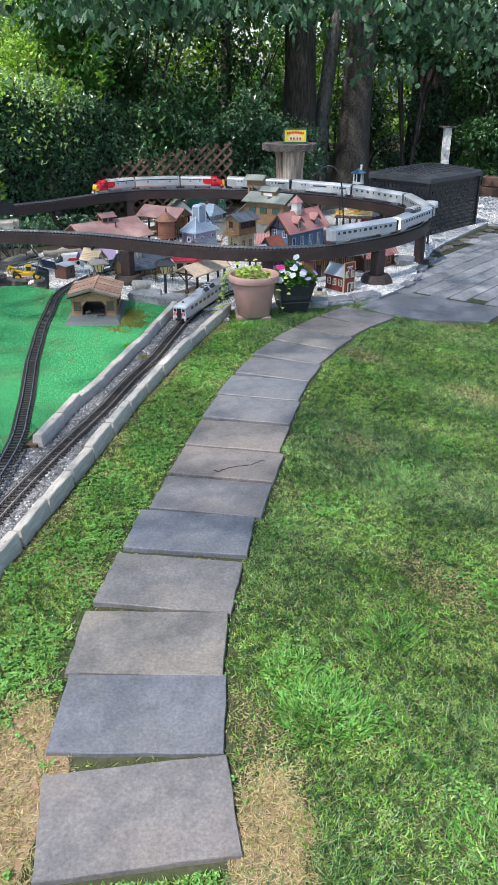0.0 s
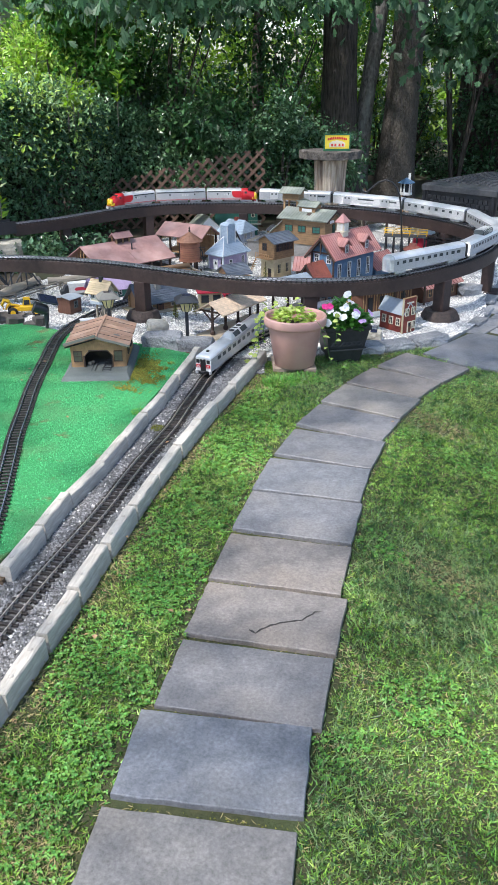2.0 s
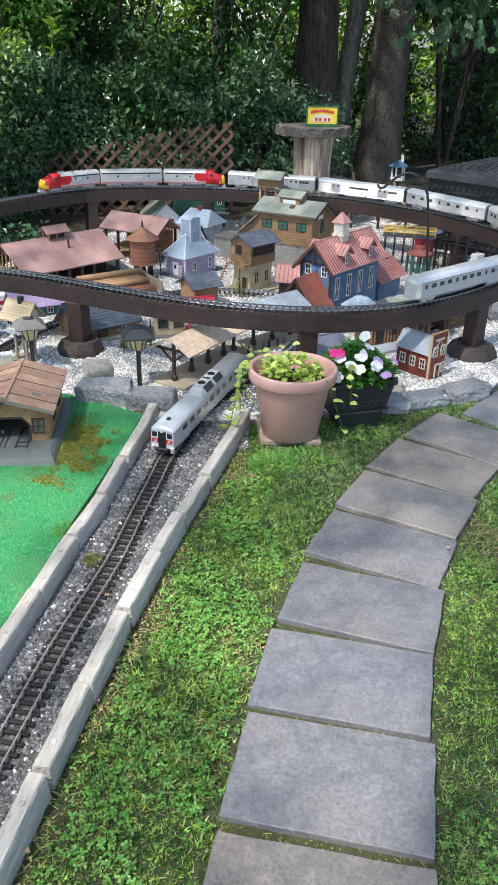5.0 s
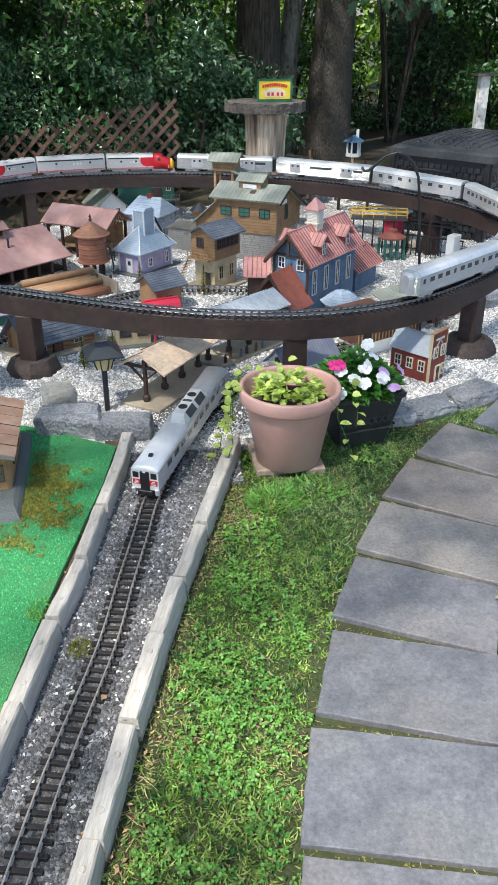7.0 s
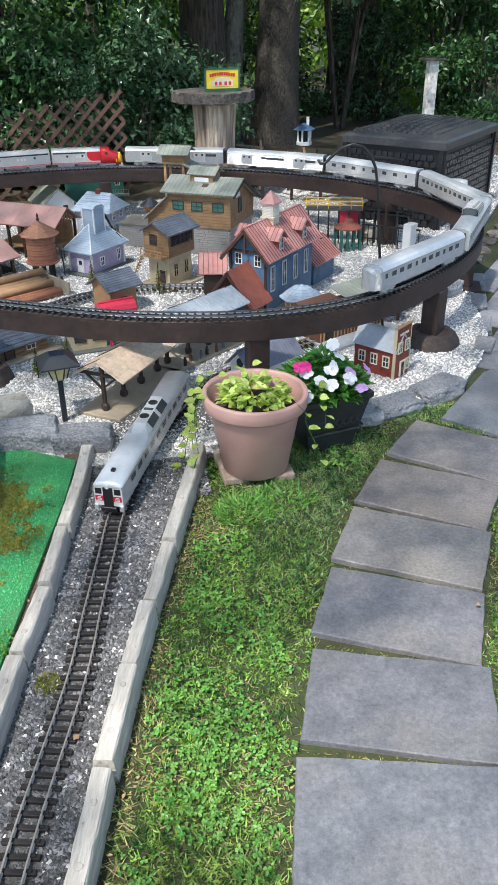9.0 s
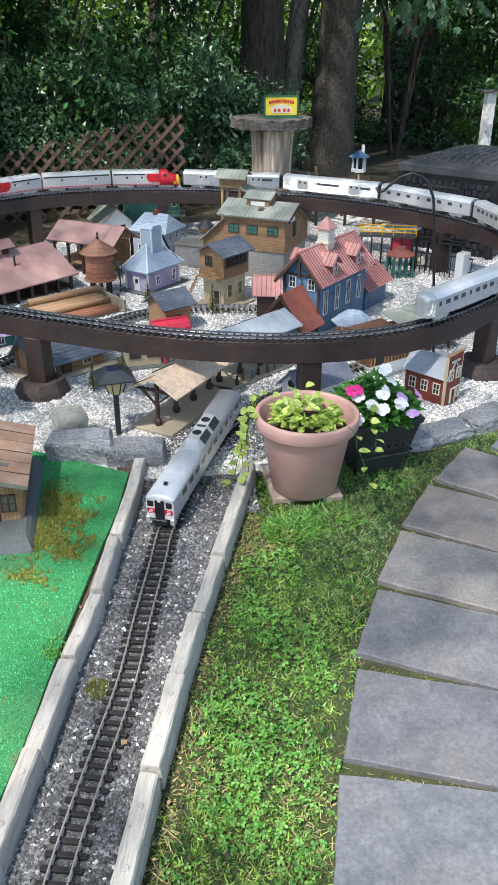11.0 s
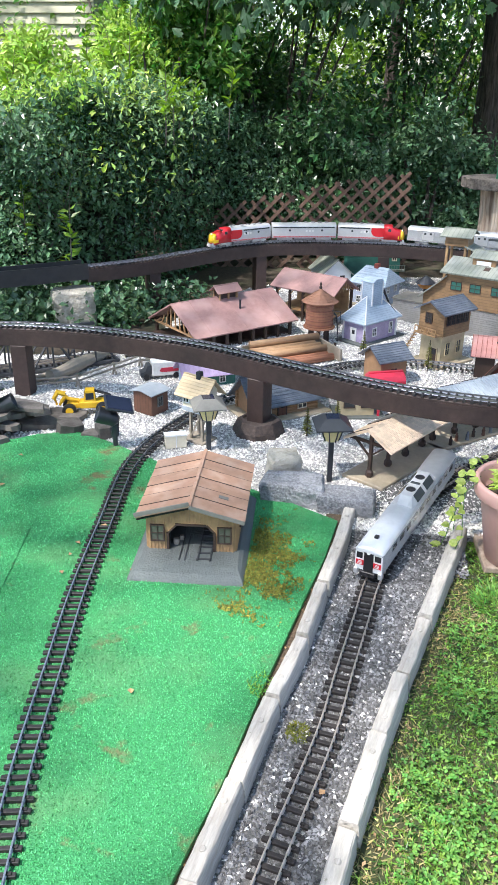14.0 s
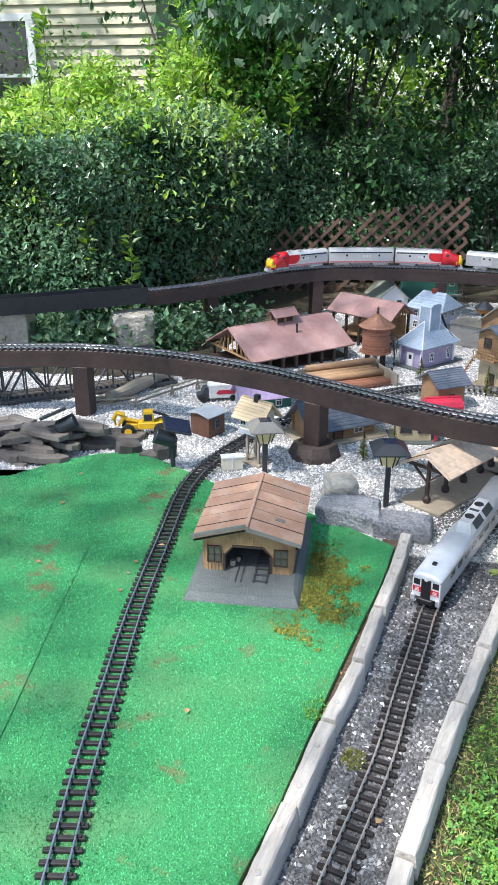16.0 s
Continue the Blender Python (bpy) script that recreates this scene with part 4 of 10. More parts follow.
for k, (x, y, z) in enumerate(((-3.1, 8.95, 0.3), (-2.75, 8.9, 0.2))):
    tube(bm, [(x, y, z), (x + 0.03, y - 0.03, z + 0.35), (x + 0.05, y - 0.05, z + 0.65)], [0.005, 0.004, 0.002], 5)
    for g in range(34):
        t = rr.random()
        sp.append((x + 0.05 * t, y - 0.05 * t, z + 0.65 * t))
        an = rr.uniform(0, 6.28)
        sd.append((math.cos(an), math.sin(an), 0.5))
tagged(part("shoot", bm, "bark_grey", hedge), kind="stuff")
foliage("young_leaves", np.array(sp), np.array(sd), 0.085, "bright_leaf", hedge, spread=0.25, seed=9, droop=0.0, aspect=0.42)

# low ivy and seedlings between the hedge and the viaduct
n = 13000
ivy = np.c_[rng.uniform(-4.6, -1.75, n), rng.uniform(8.1, 9.3, n), 0.02 + 0.24 * rng.random(n) ** 2]
ivy = ivy[(ivy[:, 1] > np.interp(ivy[:, 0], [-4.6, -3.0, -2.5, -2.1, -1.75], [8.1, 8.2, 8.45, 8.9, 9.1]) + 0.1 * np.sin(ivy[:, 0] * 9))]
foliage("ground_ivy", ivy, np.tile([0, -0.4, 0.8], (len(ivy), 1)), 0.05, "hedge_leaf", None, seed=12, kind="stuff", label="dark ivy and seedlings at the foot of the hedge", category="ivy", aspect=0.7)

# brown lattice fence
fence = thing("lattice_fence", pose(0, 0, 0), "leaning brown wooden diagonal lattice fence panels half swallowed by shrubs", "fence")
def lattice(x0, x1, y0, y1, zb, ht0, ht1):
    L_ = math.hypot(x1 - x0, y1 - y0)
    m0 = pose(x0, y0, 0, 0, 0, math.degrees(math.atan2(y1 - y0, x1 - x0)))
    for side, dy in ((1, 0.0), (-1, 0.012)):
        k = -2.0
        while k < L_ + 2.0:
            # strip from the bottom edge rising at 45 degrees, clipped to the panel
            pts = []
            for t in np.linspace(0, 1.4, 57):
                x, z = k + side * t, zb + t
                if 0 <= x <= L_ and z <= ht0 + (ht1 - ht0) * x / L_:
                    pts.append((x, z))
            if len(pts) > 2:
                (xa, za), (xb, zb2) = pts[0], pts[-1]
                bm = B()
                ln = math.hypot(xb - xa, zb2 - za)
                box(bm, 0, ln, dy, dy + 0.008, -0.015, 0.015)
                part("lath", bm, "lattice", fence, m=m0 @ pose(xa, 0, za, 0, -math.degrees(math.atan2(zb2 - za, xb - xa)), 0))
            k += 0.13
lattice(-2.2, -1.3, 10.75, 10.85, -0.02, 0.52, 0.72)
lattice(-1.28, -0.28, 10.86, 10.9, -0.02, 0.74, 0.9)

# trees
def trunk(name, pts, radii, mat_name, label, n=14, flare=0.0, furrow=0.05):
    t = thing(name, pose(0, 0, 0), label, "tree")
    P3 = np.array(pts, float)
    tt = np.linspace(0, len(pts) - 1, 40)
    bm = B()
    rings = []
    for a in tt:
        i = min(int(a), len(pts) - 2)
        c = P3[i] + (P3[i + 1] - P3[i]) * (a - i)
        r = radii[i] + (radii[i + 1] - radii[i]) * (a - i)
        r *= 1 + flare * math.exp(-c[2] * 3)
        ring = []
        for k in range(n * 2):
            an = math.pi * k / n
            f = 1 + furrow * (1 if k % 2 else -1) * (0.6 + 0.4 * math.sin(a * 3 + k)) + 0.05 * noise.noise(Vector((math.cos(an) * 2, math.sin(an) * 2, c[2] * 1.5 + c[0])))
            ring.append(bm.verts.new((c[0] + r * f * math.cos(an), c[1] + r * f * math.sin(an), c[2])))
        rings.append(ring)
    for a, b in zip(rings, rings[1:]):
        for k in range(2 * n):
            bm.faces.new((a[k], a[(k + 1) % (2 * n)], b[(k + 1) % (2 * n)], b[k]))
    part("trunk", bm, mat_name, t, smooth=True)
    return t


t1 = trunk("tree", [(0.72, 13.3, -0.05), (0.68, 13.3, 2.0), (0.66, 13.3, 4.0), (0.6, 13.3, 7.5)], [0.26, 0.23, 0.21, 0.12], "bark", "tall dark-barked oak with a high drooping crown", flare=0.35)
t2 = trunk("tree", [(1.02, 13.6, -0.05), (1.08, 13.6, 1.2), (1.3, 13.6, 3.0), (1.55, 13.6, 5.5)], [0.13, 0.115, 0.1, 0.05], "bark_pale", "slender grey-barked leaning tree", flare=0.2)
t3 = trunk("tree", [(1.53, 13.4, -0.05), (1.58, 13.4, 1.5), (1.64, 13.4, 3.2), (1.75, 13.4, 7.5)], [0.25, 0.225, 0.205, 0.12], "bark_brown", "broad brown-grey trunk beside the storage box", flare=0.3)
trunk("tree", [(3.22, 16.0, -0.05), (3.25, 16.0, 2.0), (3.28, 16.0, 7.0)], [0.36, 0.33, 0.2], "bark", "dark trunk deep in the shade behind the box", flare=0.3)
trunk("tree", [(-0.55, 14.8, -0.05), (-0.5, 14.8, 1.5), (-0.35, 14.8, 4.5)], [0.09, 0.08, 0.05], "bark", "thin dark understorey tree behind the lattice", flare=0.2)


def limbs(t, base, n, reach, seed, z0, z1, direction=None, mat_name="bark"):
    r = random.Random(seed)
    tips = []
    for k in range(n):
        bm = B()
        an = r.uniform(0, 6.28) if direction is None else direction + r.uniform(-1.1, 1.1)
        z = r.uniform(z0, z1)
        p = [Vector((base[0], base[1], z))]
        L_ = reach * r.uniform(0.6, 1.0)
        for g in range(5):
            p.append(p[-1] + Vector((math.cos(an) * L_ / 5 + r.uniform(-0.15, 0.15), math.sin(an) * L_ / 5 + r.uniform(-0.15, 0.15), r.uniform(0.0, 0.28) - 0.10 * g)))
        tube(bm, p, [0.07, 0.055, 0.042, 0.03, 0.02, 0.008], 6)
        tips += p[2:]
        part("limb", bm, mat_name, t)
    return tips


tips1 = limbs(t1, (0.66, 13.3), 10, 4.5, 11, 3.4, 7.0)
tips3 = limbs(t3, (1.9, 13.4), 8, 4.5, 12, 3.4, 7.0)
def crown(t, tips, per, rad, size, material, seed):
    rg = np.random.default_rng(seed)
    Ps, Ds = [], []
    for k, c in enumerate(tips):
        P_, D_ = clump_points(per, (c.x, c.y, c.z), (rad, rad, rad * 0.55), rg, 0.3)
        Ps.append(P_), Ds.append(D_)
    return foliage("crown", np.concatenate(Ps), np.concatenate(Ds), size, material, t, seed=seed, droop=0.5, aspect=0.55)


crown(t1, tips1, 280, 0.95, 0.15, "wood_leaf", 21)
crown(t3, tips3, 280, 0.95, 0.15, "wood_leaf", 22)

# hanging oak sprays at the foot of the crown
def lobed_leaf(n_l=3):
    pts = [(0.0, 0.0)]
    right = []
    for k in range(n_l):
        y = 0.18 + k * 0.24
        w = [0.22, 0.36, 0.26][k]
        right += [(0.05, y - 0.06), (w, y + 0.05), (w * 0.86, y + 0.13), (0.06, y + 0.10)]
    right += [(0.0, 1.0)]
    pts += right
    pts += [(-x, y) for x, y in right[-2::-1]]
    return pts


def oak_spray(t, centre, n, rad, seed, size=0.13):
    rg = random.Random(seed)
    outline = lobed_leaf()
    V, F = [], []
    for k in range(n):
        c = Vector(centre) + Vector((rg.gauss(0, rad), rg.gauss(0, rad), rg.gauss(0, rad * 0.55)))
        m = Matrix.Translation(c) @ Euler((rg.uniform(-2.4, -0.7), rg.uniform(-0.6, 0.6), rg.uniform(0, 6.28))).to_matrix().to_4x4()
        s = size * rg.uniform(0.7, 1.2)
        o = len(V)
        for x, y in outline:
            V.append((m @ Vector((x * s, y * s, 0.05 * s * math.sin(y * 3) + abs(x) * s * 0.2)))[:])
        nn = len(outline)
        for i in range(1, nn - 1):
            F.append((o, o + i, o + i + 1))
    arr_mesh("oak_spray", V, F, "oak_leaf", t, kind="stuff")


for k, c in enumerate(((-1.35, 9.9, 2.3), (-0.7, 10.2, 2.45), (-0.2, 10.3, 2.5), (0.5, 10.2, 2.45), (1.5, 10.3, 2.35), (2.2, 10.6, 2.25), (2.9, 10.8, 2.1), (3.6, 11.2, 1.9), (1.7, 11.0, 1.85), (-2.0, 10.2, 2.35), (3.2, 11.7, 2.65), (2.6, 11.3, 2.75), (3.9, 12.1, 2.55), (4.3, 12.6, 2.2), (3.0, 12.4, 2.3))):
    oak_spray(t1 if c[0] < 1 else t3, c, 110, 0.28, 40 + k)
for k in range(16):
    x = -2.9 + 0.34 * k
    oak_spray(t1 if x < 1 else t3, (x, 10.9 + 0.35 * math.sin(k * 2.1), 2.62 - 0.2 * math.sin(k * 1.3) - 0.03 * max(0, x)), 75, 0.3, 140 + k, 0.11)

# unseen tree behind the lawn, added so its crown dapples the garden with shade
shade = trunk("tree", [(-6.6, 2.2, -0.05), (-6.5, 2.2, 2.0), (-6.3, 2.3, 4.5), (-6.0, 2.4, 7.3)], [0.34, 0.3, 0.26, 0.14], "bark_grey", "unseen broad shade tree beside the lawn, crown opened for sunlight", flare=0.35)
sr = random.Random(76)
for k in range(6):
    bm = B()
    tip = Vector((sr.uniform(-7.5, 1.5), sr.uniform(-2.5, 7.5), sr.uniform(5.9, 7.2)))
    root = Vector((-6.3, 2.3, sr.uniform(4.0, 5.4)))
    mid = root.lerp(tip, 0.5) + Vector((0, 0, 0.7))
    tube(bm, [root, root.lerp(mid, 0.5) + Vector((0, 0, 0.25)), mid, mid.lerp(tip, 0.55) + Vector((0, 0, 0.15)), tip], [0.05, 0.036, 0.026, 0.016, 0.006], 7)
    part("limb", bm, "bark_grey", shade)
sg = np.random.default_rng(72)
n = 84000
P = np.c_[sg.uniform(-8.5, 2.6, n), sg.uniform(-4.0, 11.5, n), sg.uniform(5.6, 7.2, n)]
open_ = np.sin(P[:, 0] * 2.1 + 0.4) * np.sin(P[:, 1] * 1.9 + 1.0) + 0.55 * np.sin(P[:, 0] * 4.7 + P[:, 1] * 3.9)
keep = open_ < 1.3
foot = P[:, :2] - P[:, 2:] * np.array([sun_dir.x, sun_dir.y]) / sun_dir.z      # where its shade falls
# Crown gaps are aimed along the sun so light lands on chosen spots.
for gx, gy, rx, ry in ((-0.45, 1.5, 0.4, 0.28), (0.75, 1.25, 0.6, 0.42), (-0.72, 2.1, 0.12, 0.35), (0.44, 3.1, 0.2, 0.13), (0.9, 2.65, 0.14, 0.12), (-1.22, 5.4, 0.36, 0.15), (-0.98, 4.84, 0.18, 0.18), (-1.24, 4.42, 0.2, 0.32), (-1.95, 5.0, 0.25, 0.3), (0.0, 4.35, 0.3, 0.4), (-3.5, 11.4, 2.7, 2.6), (-4.8, 10.7, 1.6, 1.7), (4.2, 13.3, 1.1, 1.0)):
    keep &= np.hypot((foot[:, 0] - gx) / rx, (foot[:, 1] - gy) / ry) > 1
fleck = np.zeros(n)
fk = np.random.default_rng(5)
for _ in range(14):
    wa, wl = fk.uniform(0, 2 * math.pi), fk.uniform(0.55, 1.6)
    fleck += np.sin((foot[:, 0] * math.cos(wa) + foot[:, 1] * math.sin(wa)) * 2 * math.pi / wl + fk.uniform(0, 6.28))
fleck[(foot[:, 1] > 5.75) & (foot[:, 1] < 10.5) & (foot[:, 0] > -2.4)] = 0      # the town lies in whole shade
thin = np.interp(foot[:, 1] + 0.25 * np.clip(foot[:, 0], -1, 3), [1.5, 2.3, 3.0, 5.2, 6.4], [0.16, 0.4, 0.8, 0.82, 0.92])
thin = np.where((foot[:, 0] < -1.0) & (foot[:, 1] > 3.3) & (foot[:, 1] < 5.5), 0.58, thin)
thin = np.where((foot[:, 0] > 0.05) & (foot[:, 0] < 1.0) & (foot[:, 1] > 2.9) & (foot[:, 1] < 5.2), 1.0, thin)
keep &= sg.random(n) < np.where(fleck / 2.65 > 0.5, 0.03, thin)     # thinner over the lawn side, open in patches
P = P[keep]
foliage("crown", P, np.tile([0, 0, 1.0], (len(P), 1)), 0.092, "tree_leaf", shade, spread=0.7, seed=73, droop=0.1, aspect=0.6)

# understorey: shrubs and saplings filling the wood behind
def shrub(name, x, y, z0, z1, r, n, size, material, seed, label, cat="shrub"):
    t = thing(name, pose(x, y, 0), label, cat)
    rg = np.random.default_rng(seed)
    Ps, Ds = [], []
    rr_ = random.Random(seed)
    for k in range(7):
        bm = B()
        an, el = rr_.uniform(0, 6.28), rr_.uniform(0.3, 0.95)
        tip = (math.cos(an) * r * 0.6, math.sin(an) * r * 0.6, z0 + (z1 - z0) * el)
        tube(bm, [(math.cos(an) * 0.04, math.sin(an) * 0.04, 0.0), (tip[0] * 0.4, tip[1] * 0.4, tip[2] * 0.55), tip], [0.03, 0.02, 0.008], 5)
        part("stem", bm, "bark", t)
    k = 9
    for g in range(k):
        c = (rr_.uniform(-0.7, 0.7) * r, rr_.uniform(-0.5, 0.5) * r, z0 + (z1 - z0) * rr_.random())
        P_, D_ = clump_points(n // k, c, (r * 0.55, r * 0.55, (z1 - z0) * 0.24), rg, 0.25)
        Ps.append(P_), Ds.append(D_)
    P_ = np.concatenate(Ps)
    P_[:, 2] = np.clip(P_[:, 2], 0.02, None)
    foliage("leaves", P_, np.concatenate(Ds), size, material, t, seed=seed, aspect=0.55)
    return t


# The sunlit look of these shrubs is in the crest_leaf colour.
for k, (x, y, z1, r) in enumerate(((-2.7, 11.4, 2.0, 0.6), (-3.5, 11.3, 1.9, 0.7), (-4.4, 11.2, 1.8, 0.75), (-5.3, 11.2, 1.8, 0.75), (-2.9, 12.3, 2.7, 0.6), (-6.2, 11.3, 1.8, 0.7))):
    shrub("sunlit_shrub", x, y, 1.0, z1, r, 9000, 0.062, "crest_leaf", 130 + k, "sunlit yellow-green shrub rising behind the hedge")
shrub("shrub", -0.1, 11.7, 0.0, 1.3, 0.55, 6500, 0.06, "hedge_leaf", 31, "dense dark evergreen shrub beside the stump")
shrub("shrub", 0.45, 11.9, 0.0, 1.1, 0.5, 4500, 0.06, "hedge_leaf", 30, "dark evergreen shrub behind the stump")
# Leaf colours paint which saplings look sunlit and which shaded.
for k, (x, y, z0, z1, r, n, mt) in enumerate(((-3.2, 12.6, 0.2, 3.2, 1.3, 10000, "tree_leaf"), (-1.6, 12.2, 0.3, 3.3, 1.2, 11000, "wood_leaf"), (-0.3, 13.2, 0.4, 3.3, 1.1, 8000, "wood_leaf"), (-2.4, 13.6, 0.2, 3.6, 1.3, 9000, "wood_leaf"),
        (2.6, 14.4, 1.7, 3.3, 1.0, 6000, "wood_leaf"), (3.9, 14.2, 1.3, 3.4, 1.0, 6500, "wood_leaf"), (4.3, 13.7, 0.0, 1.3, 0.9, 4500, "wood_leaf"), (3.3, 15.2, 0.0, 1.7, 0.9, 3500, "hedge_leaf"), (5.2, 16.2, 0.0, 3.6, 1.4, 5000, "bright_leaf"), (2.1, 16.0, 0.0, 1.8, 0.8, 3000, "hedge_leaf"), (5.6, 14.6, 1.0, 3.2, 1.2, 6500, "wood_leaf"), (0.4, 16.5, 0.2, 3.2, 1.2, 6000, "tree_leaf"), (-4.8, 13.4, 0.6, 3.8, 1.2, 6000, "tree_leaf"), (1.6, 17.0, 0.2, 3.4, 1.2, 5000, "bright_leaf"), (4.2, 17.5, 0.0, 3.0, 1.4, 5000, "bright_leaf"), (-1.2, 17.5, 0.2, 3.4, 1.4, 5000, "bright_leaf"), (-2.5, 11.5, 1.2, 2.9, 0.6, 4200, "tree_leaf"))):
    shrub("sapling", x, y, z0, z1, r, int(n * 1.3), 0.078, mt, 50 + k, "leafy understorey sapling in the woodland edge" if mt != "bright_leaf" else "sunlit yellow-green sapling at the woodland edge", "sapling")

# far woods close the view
# Bright leaf colour stands in for sun on the far trees.
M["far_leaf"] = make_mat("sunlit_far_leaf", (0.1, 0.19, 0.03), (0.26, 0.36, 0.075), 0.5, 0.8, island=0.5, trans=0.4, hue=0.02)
fr = np.random.default_rng(77)
n = 30000
P = np.c_[fr.uniform(-16, 18, n), fr.uniform(20, 25, n), fr.random(n) ** 1.1 * 7.5]
gap = np.sin(P[:, 0] * 1.9) * np.sin(P[:, 2] * 1.7 + P[:, 0]) + 0.5 * np.sin(P[:, 0] * 5.3 + P[:, 2] * 4)
P = P[(gap < 0.5) | ((P[:, 0] > 2) & (gap < 0.9))]
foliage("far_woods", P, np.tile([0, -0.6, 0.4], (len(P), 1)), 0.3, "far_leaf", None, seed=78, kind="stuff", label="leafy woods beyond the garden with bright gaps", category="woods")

# neighbour's house beyond the hedge
house = thing("neighbour_house", pose(-4.55, 13.0, 0), "cream vinyl-sided house with a white-trimmed window beyond the hedge", "house")
bm = B()
box(bm, -4.5, 0.75, 0.02, 4.5, 0, 4.2)
part("wall", bm, "siding", house)
bm = B()
for k in range(38):
    z = 0.1 + k * 0.108
    slab4(bm, (-4.5, -0.012, z), (0.75, -0.012, z), (0.75, 0.018, z + 0.108), (-4.5, 0.018, z + 0.108), 0.006)
part("lap_siding", bm, "siding", house)
bm = B()
slab4(bm, (-4.9, -0.5, 4.1), (1.15, -0.5, 4.1), (1.15, 2.3, 5.6), (-4.9, 2.3, 5.6), 0.12)
slab4(bm, (1.15, 5.0, 4.1), (-4.9, 5.0, 4.1), (-4.9, 2.3, 5.6), (1.15, 2.3, 5.6), 0.12)
M["roof_grey"] = make_mat("grey_roof_shingle", (0.1, 0.1, 0.1), (0.17, 0.17, 0.17), 0.9, 20, bump=0.5)
part("roof", bm, "roof_grey", house)
win = B()
for x0, x1, z0, z1 in ((-1.6, -0.72, 1.3, 1.37), (-1.6, -0.72, 2.52, 2.6), (-1.6, -1.52, 1.37, 2.52), (-0.82, -0.72, 1.37, 2.52)):
    box(win, x0, x1, -0.05, 0.03, z0, z1, 0.004)
w_ = part("window", win, "white_paint", house, "white vinyl window trim")
bm = B()
box(bm, -1.52, -0.82, -0.012, 0.0, 1.37, 2.52)
part("pane", bm, "glass", w_)
bm = B()
box(bm, -1.52, -0.82, -0.03, -0.014, 1.93, 1.97)
part("sash_bar", bm, "white_paint", w_)

# ---- stump with sign, white post, storage box ----
stump = thing("tree_stump", pose(0.43, 10.42, 0), "barkless split tree stump topped with a weathered plank slab", "stump")
bm = B()
rings = []
NS = 60
for z, r in ((0.0, 0.23), (0.08, 0.19), (0.2, 0.168), (0.4, 0.158), (0.6, 0.16), (0.74, 0.168), (0.83, 0.178)):
    ring = []
    for k in range(NS):
        an = 2 * math.pi * k / NS
        f = 1 + 0.06 * math.sin(an * 3 + 0.5) + 0.035 * math.sin(an * 7 + z * 2) + 0.03 * math.sin(an * 17 + z * 3) + (0.022 if k % 2 else -0.022) * (0.5 + 0.5 * math.sin(an * 5 + z * 4))
        ring.append(bm.verts.new((r * f * math.cos(an), r * f * math.sin(an), z)))
    rings.append(ring)
for a, b in zip(rings, rings[1:]):
    for k in range(NS):
        bm.faces.new((a[k], a[(k + 1) % NS], b[(k + 1) % NS], b[k]))
bm.faces.new(rings[-1])
part("stump_body", bm, "stump", stump)
bm = B()
rim = [(0.33 * math.cos(a) * (1 + 0.05 * math.sin(3 * a) + 0.03 * math.sin(11 * a + 1)), 0.27 * math.sin(a) * (1 + 0.06 * math.cos(4 * a) + 0.03 * math.cos(13 * a))) for a in np.linspace(0, 2 * math.pi, 48, endpoint=False)]
prism(bm, rim, 0.825, 0.905, axis="z")
bmesh.ops.bevel(bm, geom=[e for e in bm.edges if abs(e.verts[0].co.z - e.verts[1].co.z) < 1e-4], offset=0.008, segments=1, affect="EDGES")
part("plank_top", bm, "plank_old", stump, "grey weathered slab top with bark edge")

M["sign_yellow"] = make_mat("sign_yellow", (0.75, 0.55, 0.03), (0.8, 0.62, 0.06), 0.5, 30)
M["sign_red"] = make_mat("sign_red", (0.55, 0.03, 0.03), (0.6, 0.05, 0.04), 0.5, 30)
M["sign_green"] = make_mat("sign_green", (0.02, 0.10, 0.05), (0.03, 0.14, 0.07), 0.5, 30)
M["cream"] = make_mat("cream_paint", (0.62, 0.56, 0.42), (0.72, 0.66, 0.52), 0.6, 30)
sign = thing("billboard", pose(0.49, 10.33, 0.9055, 0, 0, 3) @ Matrix.Scale(0.86, 4), "small yellow and red billboard in a green frame", "sign")
bm = B()
box(bm, -0.15, 0.15, -0.008, 0.008, 0.025, 0.185)
part("panel", bm, "sign_yellow", sign, "yellow board")
bm = B()
for x0, x1, z0, z1 in ((-0.165, 0.165, 0.185, 0.2), (-0.165, 0.165, 0.012, 0.027), (-0.165, -0.15, 0.027, 0.185), (0.15, 0.165, 0.027, 0.185), (-0.17, 0.17, 0, 0.014)):
    box(bm, x0, x1, -0.012, 0.012, z0, z1)
part("frame", bm, "sign_green", sign, "green slatted frame")
bm = B()
rr = random.Random(3)
for k in range(11):
    x = -0.11 + k * 0.022
    z = 0.135 + 0.016 * math.cos((k - 5) / 5 * 1.4)
    box(bm, x - 0.009, x + 0.009, -0.011, -0.0085, z - 0.013, z + 0.014)
part("lettering_bar", bm, "sign_red", sign, "row of red bars")
bm = B()
prism(bm, [(-0.1, 0.045), (0.1, 0.045), (0.1, 0.09), (0.06, 0.115), (0, 0.125), (-0.06, 0.115), (-0.1, 0.09)], -0.0105, -0.0085)
part("picture", bm, "cream", sign, "pale cream centre shape")
bm = B()
for x in (-0.06, -0.02, 0.03, 0.07):
    box(bm, x - 0.012, x + 0.012, -0.012, -0.0108, 0.055, 0.085)
part("picture_mark", bm, "sign_red", sign)["kind"] = "stuff"

post = thing("white_post", pose(2.44, 10.85, 0, 0, 0, 8), "flaking white square post with a flat brown cap", "post")
bm = B()
